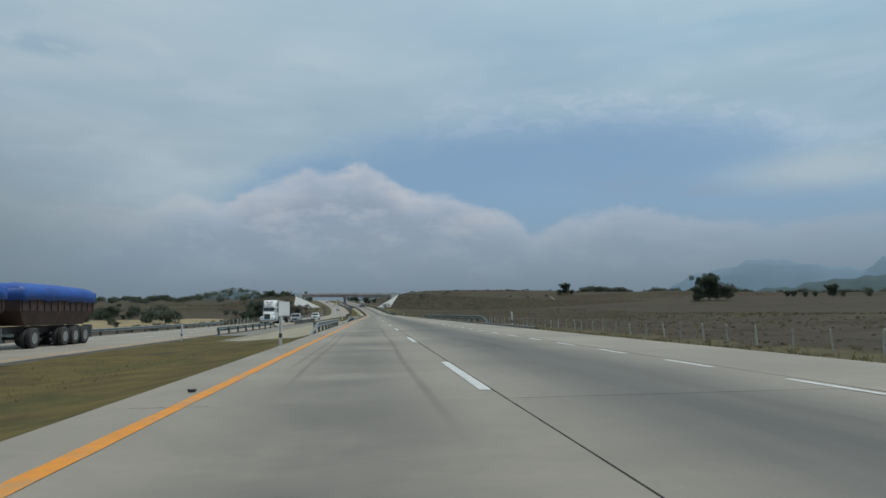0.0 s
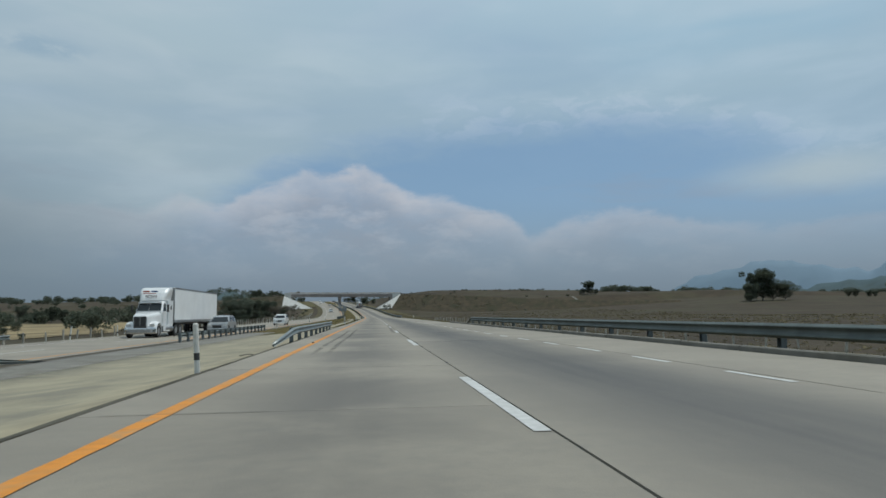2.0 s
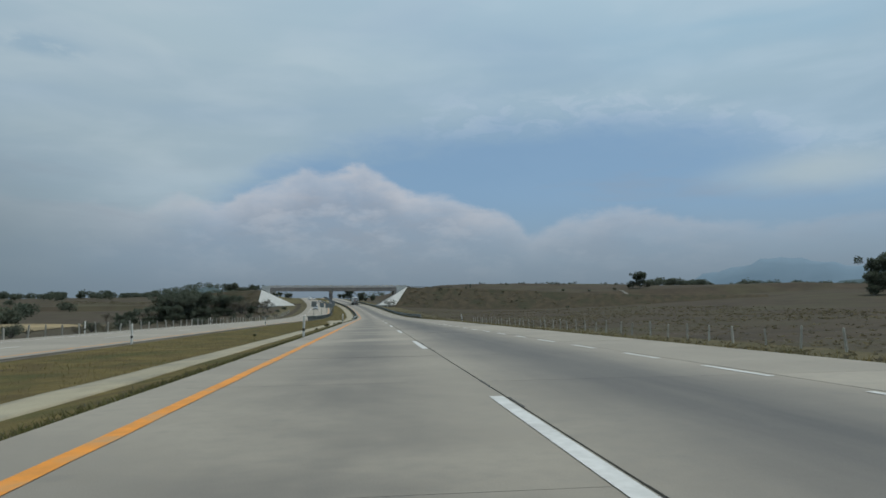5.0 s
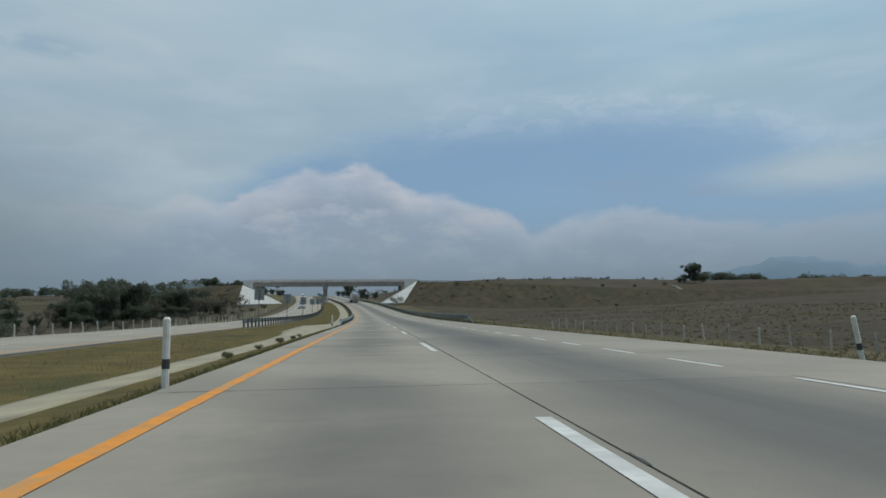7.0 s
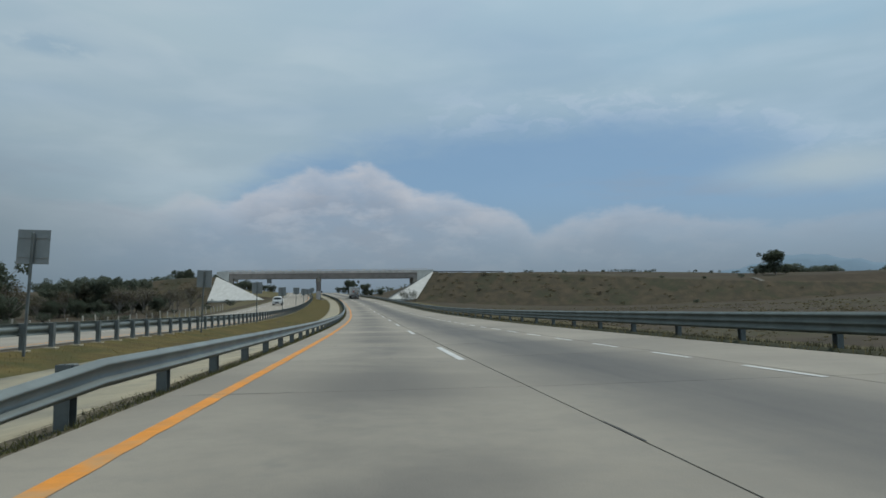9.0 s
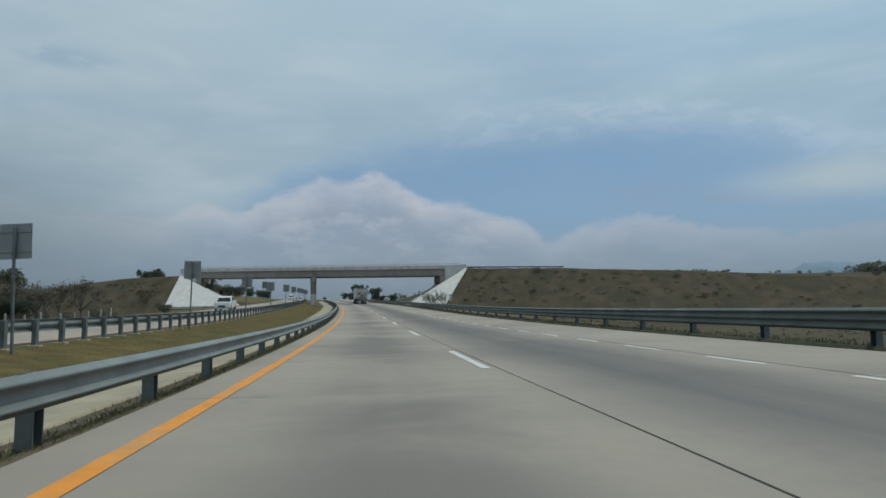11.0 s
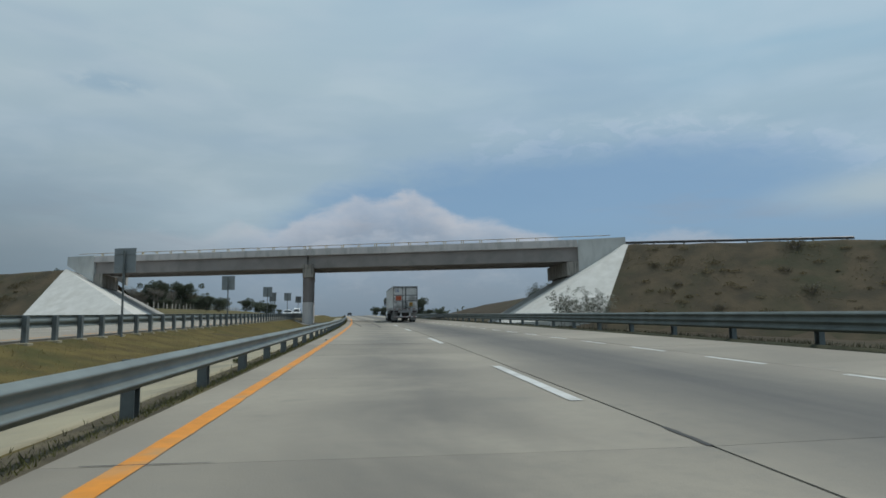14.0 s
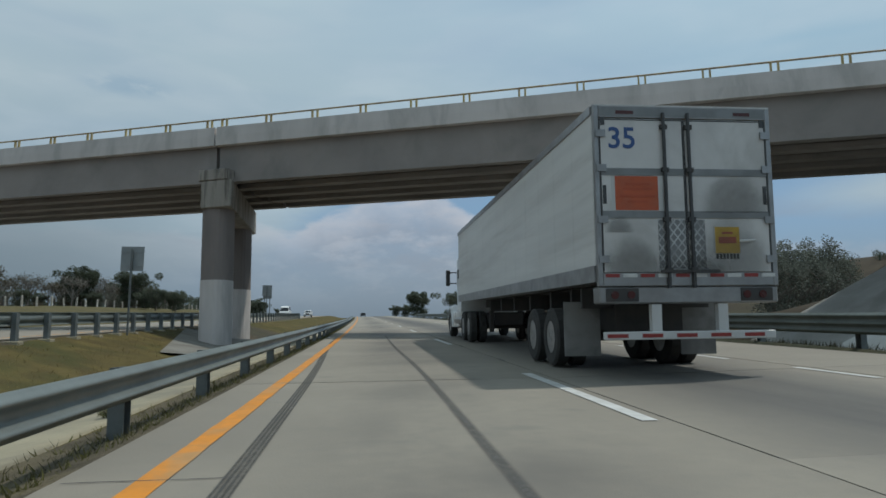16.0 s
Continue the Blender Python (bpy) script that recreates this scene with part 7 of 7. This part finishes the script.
def make_plants():
    rnd = random.Random(77)
    # scrub wood left of the other carriageway
    def clear(p):
        return bankside(p.x, p.y) < ground_z(p.x, p.y) - 1.0 and not (p.y > 495 and -125 < p.x < -20 and p.y < 580) and not (-62 < p.x < 30 and 500 < p.y < 556)
    for i in range(46):
        s = rnd.uniform(328, 391)
        p = at(s, far_u(s) - 38 - 15 * rnd.random())
        plant(TREES[rnd.choice((0, 1, 1, 2, 0, 3))], p.x, p.y, rnd.uniform(0.9, 1.2) * (0.55 if s < 361 else 1.0), rnd.uniform(0, 6.3))
    for i in range(70):
        s, off = rnd.uniform(404, 444), 24 + 32 * rnd.random()
        p = at(s, far_u(s) - off)
        if clear(p) and s > 404 + 1.2 * abs(off - 45):
            plant(TREES[rnd.choice((3, 3, 3, 1, 0) if off < 38 else (1, 1, 0, 2, 3))], p.x, p.y, rnd.uniform(0.7, 1.0), rnd.uniform(0, 6.3))
    # single trees over the straw field, closing to a row at its back
    for s, off, kk in ((124, 92, 0.8), (166, 96, 0.85), (183, 47, 0.45), (196, 84, 0.8), (214, 66, 0.6), (226, 95, 1.0), (239, 58, 0.7), (247, 80, 0.9)):
        p = at(s, far_u(s) - off)
        plant(TREES[int(s) % 3], p.x, p.y, kk * 0.72, s)
    for i in range(46):
        s = rnd.uniform(205, 420)
        p = at(s, far_u(s) - rnd.uniform(108, 150))
        if clear(p):
            plant(TREES[rnd.choice((0, 1, 2))], p.x, p.y, rnd.uniform(0.8, 1.25), rnd.uniform(0, 6.3))
    for i in range(70):
        s = rnd.uniform(90, 470)
        u = far_u(s) - rnd.uniform(16.5, 40)
        p = at(s, u)
        if clear(p):
            plant(SHRUBS[rnd.choice((0, 0, 1))], p.x, p.y, rnd.uniform(0.5, 1.1), rnd.uniform(0, 6.3))
    # field trees on the right
    for x, y, k in ((223, 414, 2.5), (229, 412, 2.2), (218, 416, 2.1), (205, 408, 1.0), (209, 412, 1.2), (288, 440, 1.3), (294, 442, 1.4), (300, 438, 1.2), (330, 470, 1.1), (338, 462, 1.2), (352, 470, 1.3), (364, 458, 1.1), (155, 526, 1.15), (151, 528, 0.95), (160, 527, 0.85), (150, 531, 0.7)):
        plant(TREES[int(x) % 3], x, y, k, x)
    for x, y, k in ((137, 519, 1.0), (122, 518, 0.8), (95.4, 471.5, 0.8), (176, 560, 1.3), (110, 528, 0.9)):
        plant(SHRUBS[1], x, y, k, x)
    bm = bmesh.new()
    spots = []
    for i in range(230):
        s = rnd.uniform(110, 1000)
        p = at(s, -rnd.uniform(72, 440))
        if clear(p):
            spots.append(p)
    for i in range(105):
        x = rnd.choice((205, 225, 243, 262, 280, 300, 330, 345, 390, 420, 460, 500, 540)) + rnd.gauss(0, 9)
        spots.append(Vector((x, 622 - 0.10 * x + rnd.uniform(-10, 14), 0)))
    for i in range(16):
        x = rnd.uniform(50, 195)
        spots.append(Vector((x, 612 + rnd.uniform(-10, 8), 1.0)))
    for p in spots:
        z, h = ground_z(p.x, p.y), rnd.uniform(1.4, 2.6) if p.z == 1.0 else rnd.uniform(4.0, 8.0)
        tube(bm, [(p.x, p.y, z - 0.3), (p.x + 0.2, p.y, z + h * 0.6)], [0.22, 0.1], 5)
        for _ in range(4):
            leaf_cloud(bm, rnd, Vector((p.x + rnd.uniform(-3.2, 3.2), p.y + rnd.uniform(-2, 2), z + h * rnd.uniform(0.22, 0.5))), h * 0.5, h * 0.5, h * 0.42, 140, 0.13 * h)
    tagged(part("field_trees", bm, M["leaf"]), "dark green trees scattered over the farmland", "trees", kind="stuff")
    # beyond the overpass
    for s, u, k in ((735, 11.5, 1.2), (741, 15.5, 1.35), (731, 19, 1.15), (750, 23, 1.0), (641, 19.5, 0.8), (645, 23, 0.9), (706, 36, 1.1), (760, 34, 0.9), (760, -38, 1.0), (768, -33, 0.8), (775, -44, 1.0)):
        p = at(s, u)
        plant(TREES[int(s) % 3], p.x, p.y, k, s)
    for x, y, k in ((14.5, 545, 1.0), (18, 551, 1.15), (20.5, 553, 1.25), (23.5, 557, 1.35), (26, 560, 1.25), (29, 562, 1.45), (32, 567, 1.25), (17, 563, 1.0), (36, 572, 1.2), (20, 572, 1.1)):
        plant(TREES[5], x, y, k, x)
    # grey wood behind the fence on the grass bank
    for i in range(74):
        s = rnd.uniform(572, 690)
        u = far_u(s) - 42 - 15 * rnd.random()
        p = at(s, u)
        if bankside(p.x, p.y) < ground_z(p.x, p.y) - 1.0:
            plant(TREES[rnd.choice((4, 4, 4, 0, 3, 2))], p.x, p.y, rnd.uniform(0.95, 1.3) * (0.72 if s < 603 else 1.0 if s < 640 else 0.85), rnd.uniform(0, 6.3))
        if i % 3 == 0:
            p = at(s, far_u(s) - 40.5 - 10 * rnd.random())
            plant(SHRUBS[rnd.choice((0, 0, 0, 4, 4, 1))], p.x, p.y, rnd.uniform(0.9, 1.5), rnd.uniform(0, 6.3))
    for x, y, k in ((-68.5, 634, 1.1), (-65.5, 637, 0.95), (-71.5, 636, 0.9), (-97, 792, 1.6), (-92, 796, 1.4), (-62, 690, 1.0), (-64.5, 693, 0.9), (-91, 704, 1.25), (-97, 712, 1.3), (-86, 712, 1.1), (-103, 708, 1.2)):
        plant(TREES[1], x, y, k, x)
    # embankment scrub
    base = BRIDGE[1]
    twigs = [[], []]
    for i in range(230):
        d = 2 + 125 * rnd.random() ** 1.4
        foot, sgn, crest = (FOOT_R, -1, CREST_R) if rnd.random() < 0.4 else (FOOT_L, 1, CREST_L)
        k = lerp(d, [0, 60], [1.3, 1.5])
        drop = rnd.uniform(0.3, 9.5)
        w = base @ Vector((foot + sgn * d, -0.7 - drop * k, lerp(d, [c[0] for c in crest], [c[1] for c in crest]) - drop - 0.1))
        w.z = max(w.z, ground_z(w.x, w.y) - 0.05)
        r, vs, fs = rnd.uniform(0.3, 1.0), twigs[0], twigs[1]
        for _ in range(int(150 * r)):
            a, f = rnd.uniform(0, 6.3), r * rnd.random() ** 0.6
            c = w + Vector((f * math.cos(a), f * math.sin(a), rnd.uniform(0.0, 0.75) * (r - 0.6 * f)))
            a, e = rnd.uniform(0, 6.3), rnd.uniform(0.04, 0.10)
            q = Vector((e * math.cos(a), e * math.sin(a), rnd.uniform(-0.03, 0.03)))
            j = len(vs)
            vs += [c - q, c + q, c + Vector((rnd.uniform(-0.08, 0.08), rnd.uniform(-0.08, 0.08), rnd.uniform(0.08, 0.22)))]
            fs.append((j, j + 1, j + 2))
    me = bpy.data.meshes.new("slope_bushes")
    me.from_pydata([tuple(v) for v in twigs[0]], [], twigs[1])
    me.materials.append(M["bank_scrub"])
    tagged(new("slope_bushes", me), "small dry bushes scattered over the embankments", "scrub", kind="stuff")
    # broader low thickets on the near part of both slopes
    for i in range(95):
        right = rnd.random() < 0.62
        foot, sgn, crest = (FOOT_R, -1, CREST_R) if right else (FOOT_L, 1, CREST_L)
        d = 3 + 62 * rnd.random() ** 1.2
        k = lerp(d, [0, 60], [1.3, 1.5])
        drop = rnd.uniform(0.6, 8.5)
        w = base @ Vector((foot + sgn * d, -0.7 - drop * k, lerp(d, [c[0] for c in crest], [c[1] for c in crest]) - drop - 0.35))
        plant(SHRUBS[rnd.choice((5, 5, 5, 0))], w.x, w.y, rnd.uniform(0.5, 1.15), rnd.uniform(0, 6.3), max(w.z, ground_z(w.x, w.y) - 0.2))
    # bushes at the feet of the limewashed slopes
    for x, y, k, src in ((8.5, 498.0, 1.1, 3), (11.4, 498.8, 1.05, 3), (9.6, 499.2, 0.9, 3), (12.6, 498.6, 0.95, 3), (10.3, 498.0, 0.8, 3), (-58, 526.0, 0.8, 1), (-60, 525.5, 0.6, 1)):
        plant(SHRUBS[src], x, y, k, x)
    # weeds by the drain
    for s, u, k in ((223.5, -4.4, 0.75), (238, -4.4, 0.68), (243, -4.3, 0.61), (249.5, -4.4, 0.78), (254, -4.3, 0.61), (257.5, -4.35, 0.58), (398, -3.45, 0.7), (505, -4.2, 0.5), (452, -4.15, 0.5), (200, -7.5, 0.5), (212, -4.5, 0.5)):
        p = at(s, u, cross(s, u))
        plant(SHRUBS[2], p.x, p.y, k, s, p.z)
    # far woods
    bm = bmesh.new()
    for i in range(900):
        a = rnd.uniform(-0.75, 0.85)
        r = rnd.uniform(900, 2300)
        x, y = r * math.sin(a), r * math.cos(a)
        if abs(x - lerp(y, _x[:, 1], _x[:, 0])) < 60:
            continue
        z = ground_z(x, y)
        leaf_cloud(bm, rnd, Vector((x, y, z + 3.0)), rnd.uniform(5, 14), rnd.uniform(4, 8), rnd.uniform(3, 5.5), 26, 2.6)
    tagged(part("far_woods", bm, M["leaf"]), "scattered dark woods far across the plain", "woods", kind="stuff")


make_plants()


# ---- distant ranges ----
def ridge(name, az0, az1, dist, tops, depth, material, label, seed):
    """A mountain mass along the horizon; tops: (azimuth, height)."""
    bm = bmesh.new()
    rows = []
    n = 70
    for i in range(n + 1):
        a = az0 + (az1 - az0) * i / n
        h = lerp(a, [q[0] for q in tops], [q[1] for q in tops])
        row = []
        for j in range(7):
            f = j / 6
            r = dist + depth * f
            prof = math.sin(math.pi * min(1.0, 0.05 + f * 0.9)) ** 0.8
            zz = h * prof * (1 + 0.16 * noise.noise((a * 0.9, f * 3, seed)) + 0.06 * noise.noise((a * 4, f * 7, seed)))
            row.append(bm.verts.new((r * math.sin(radians(a)), r * math.cos(radians(a)), zz - 12)))
        rows.append(row)
    for p, q in zip(rows, rows[1:]):
        for j in range(6):
            bm.faces.new((p[j], q[j], q[j + 1], p[j + 1]))
    bmesh.ops.recalc_face_normals(bm, faces=bm.faces)
    tagged(part(name, bm, M[material], smooth=True), label, "mountains", kind="structure")


# no air haze here: these ranges carry it in their material colour
ridge("backdrop_mountains", 12, 60, 3700, ((12, 15), (17.5, 45), (22, 75), (24.5, 125), (26, 190), (28, 232), (30.5, 268), (32.5, 250), (35, 240), (37, 205), (38.5, 215), (41, 275), (46, 280), (60, 200)), 700, "hill", "mountain range on the horizon with haze painted into its blue", 1.0)
ridge("backdrop_hills_right", 16, 62, 1900, ((16, 14), (24, 30), (27, 48), (30, 62), (35, 80), (40, 98), (50, 110), (62, 100)), 500, "hill_near", "low wooded hills with haze painted in", 5.0)
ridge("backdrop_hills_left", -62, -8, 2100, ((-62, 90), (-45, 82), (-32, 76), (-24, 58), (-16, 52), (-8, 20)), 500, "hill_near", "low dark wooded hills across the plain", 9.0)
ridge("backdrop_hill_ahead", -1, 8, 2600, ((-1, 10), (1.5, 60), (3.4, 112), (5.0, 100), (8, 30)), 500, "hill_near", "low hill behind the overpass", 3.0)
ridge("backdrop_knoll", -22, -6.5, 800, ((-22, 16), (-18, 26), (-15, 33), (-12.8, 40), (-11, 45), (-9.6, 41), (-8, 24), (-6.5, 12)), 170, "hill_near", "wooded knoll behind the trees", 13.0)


def knoll_woods():
    rnd = random.Random(41)
    bm = bmesh.new()
    tops = ((-22, 16), (-18, 26), (-15, 33), (-12.8, 40), (-11, 45), (-9.6, 41), (-8, 24), (-6.5, 12))
    for _ in range(230):
        a, f = rnd.uniform(-21, -7), rnd.uniform(0.1, 0.6)
        r = 800 + 170 * f
        z = lerp(a, [q[0] for q in tops], [q[1] for q in tops]) * math.sin(math.pi * (0.05 + f * 0.9)) ** 0.8 - 12
        leaf_cloud(bm, rnd, Vector((r * math.sin(radians(a)), r * math.cos(radians(a)), z + 1.5)), rnd.uniform(3, 6), rnd.uniform(3, 6), rnd.uniform(2.5, 4.5), 60, 1.3)
    tagged(part("knoll_woods", bm, M["leaf"]), "dark woods over the knoll", "woods", kind="stuff")


knoll_woods()


# ---- grass tufts ----
def make_tufts():
    rnd = random.Random(5)
    for name, n, zone, label in (("edge_tufts", 36000, lambda: (rnd.uniform(132, 560), -2.93 - abs(rnd.gauss(0, 0.35))), "olive grass tufts along the median edge"),
                                 ("median_tufts", 70000, lambda: (560 * rnd.random() ** 0.8, rnd.uniform(-11, -4)), "dry grass tufts on the median"),
                                 ("verge_tufts", 8000, lambda: (rnd.uniform(5, 330), 8.75 + abs(rnd.gauss(0, 2.5))), "straw grass tufts on the verge"),
                                 ("edge_weeds", 15000, lambda: (rnd.uniform(284, 560) if rnd.random() < 0.8 else rnd.uniform(132, 284), -3.05 - abs(rnd.gauss(0, 0.35))), "olive weeds under the median guard rail"),
                                 ("rail_weeds", 42000, lambda: (rnd.uniform(54, 131) if rnd.random() < 0.2 else rnd.uniform(285, 600), 10.05 + abs(rnd.gauss(0, 0.6))), "dark weeds behind the outer guard rail")):
        vs, fs = [], []
        for _ in range(n):
            s, u = zone()
            if u < -4 and (26 < s < 128 or (254 < s < 313 and u > -8.7) or u > -5.8):
                continue
            p = at(s, u, cross(s, u))
            h = rnd.uniform(0.03, 0.11) if u < 0 else rnd.uniform(0.08, 0.3)
            if name == "rail_weeds":
                h = rnd.uniform(0.08, 0.34)
            for _ in range(1 if name == "median_tufts" else 2):
                a = rnd.uniform(0, 6.3)
                w = rnd.uniform(0.005, 0.014) * (1 + 1.8 * (name == "rail_weeds"))
                d = Vector((math.cos(a) * w, math.sin(a) * w, 0))
                lean = 0.08 if u < 0 else 0.6 * h
                tip = p + Vector((rnd.uniform(-lean, lean), rnd.uniform(-lean, lean), h))
                i = len(vs)
                vs += [p - d, p + d, tip]
                fs.append((i, i + 1, i + 2))
        me = bpy.data.meshes.new(name)
        me.from_pydata([tuple(v) for v in vs], [], fs)
        me.materials.append(M["weed_dark" if name in ("rail_weeds", "edge_weeds") else "blade_olive" if name == "edge_tufts" else "blade"])
        tagged(new(name, me), label, "grass", kind="stuff")


def make_bank_scrub():
    """Dry grass and low weeds over the near slopes of both embankments."""
    rnd = random.Random(15)
    base = BRIDGE[1]
    for foot, sgn, crest, n in ((FOOT_R, -1, CREST_R, 9000), (FOOT_L, 1, CREST_L, 5000)):
        vs, fs = [], []
        while len(fs) < n:
            d = 0.6 + 120 * rnd.random() ** 1.5
            drop = rnd.uniform(0.0, 10.0)
            if noise.noise((d * 0.16, drop * 0.35, sgn * 5.0)) + rnd.uniform(-0.35, 0.35) < 0.0:
                continue
            k = lerp(d, [0, 60], [1.3, 1.5])
            lean = 0.38 * drop * max(0.0, 1 - d / 1.5)
            p = base @ Vector((foot + sgn * (d - lean), -0.7 - drop * k, lerp(d, [c[0] for c in crest], [c[1] for c in crest]) - drop - 0.12))
            p.z = max(p.z, ground_z(p.x, p.y) - 0.05)
            h = rnd.uniform(0.06, 0.2)
            for _ in range(2):
                a, w = rnd.uniform(0, 6.3), rnd.uniform(0.04, 0.12)
                q = Vector((math.cos(a) * w, math.sin(a) * w, 0))
                i = len(vs)
                vs += [p - q, p + q, p + Vector((rnd.uniform(-0.25, 0.25), rnd.uniform(-0.3, 0.1), h))]
                fs.append((i, i + 1, i + 2))
        me = bpy.data.meshes.new("bank_scrub")
        me.from_pydata([tuple(v) for v in vs], [], fs)
        me.materials.append(M["bank_scrub"])
        tagged(new("bank_scrub", me), "low dry scrub and weeds over the embankment slope", "scrub", kind="stuff")


def make_field_scrub():
    """Dry stalks and low clumps over the field beside the outer shoulder."""
    rnd = random.Random(23)
    vs, fs = [], []
    while len(fs) < 52000:
        s, u = rnd.uniform(-5, 430), 15 + 110 * rnd.random() ** 1.8
        if noise.noise((s * 0.05, u * 0.08, 2.0)) + rnd.uniform(-0.5, 0.5) < 0.0:
            continue
        p = at(s, u)
        p.z = ground_z(p.x, p.y) - 0.03
        h = rnd.uniform(0.05, 0.2) * (1 + u * 0.008)
        for _ in range(3):
            a, w = rnd.uniform(0, 6.3), rnd.uniform(0.05, 0.16) * (1 + u * 0.02)
            q = Vector((math.cos(a) * w, math.sin(a) * w, 0))
            i = len(vs)
            vs += [p - q, p + q, p + Vector((rnd.uniform(-0.4, 0.4), rnd.uniform(-0.4, 0.4), h * rnd.uniform(0.6, 1.0)))]
            fs.append((i, i + 1, i + 2))
    me = bpy.data.meshes.new("field_scrub")
    me.from_pydata([tuple(v) for v in vs], [], fs)
    me.materials.append(M["field_stalk"])
    tagged(new("field_scrub", me), "brown dry stalks and scrub over the field", "scrub", kind="stuff")


make_tufts()
make_bank_scrub()
make_field_scrub()
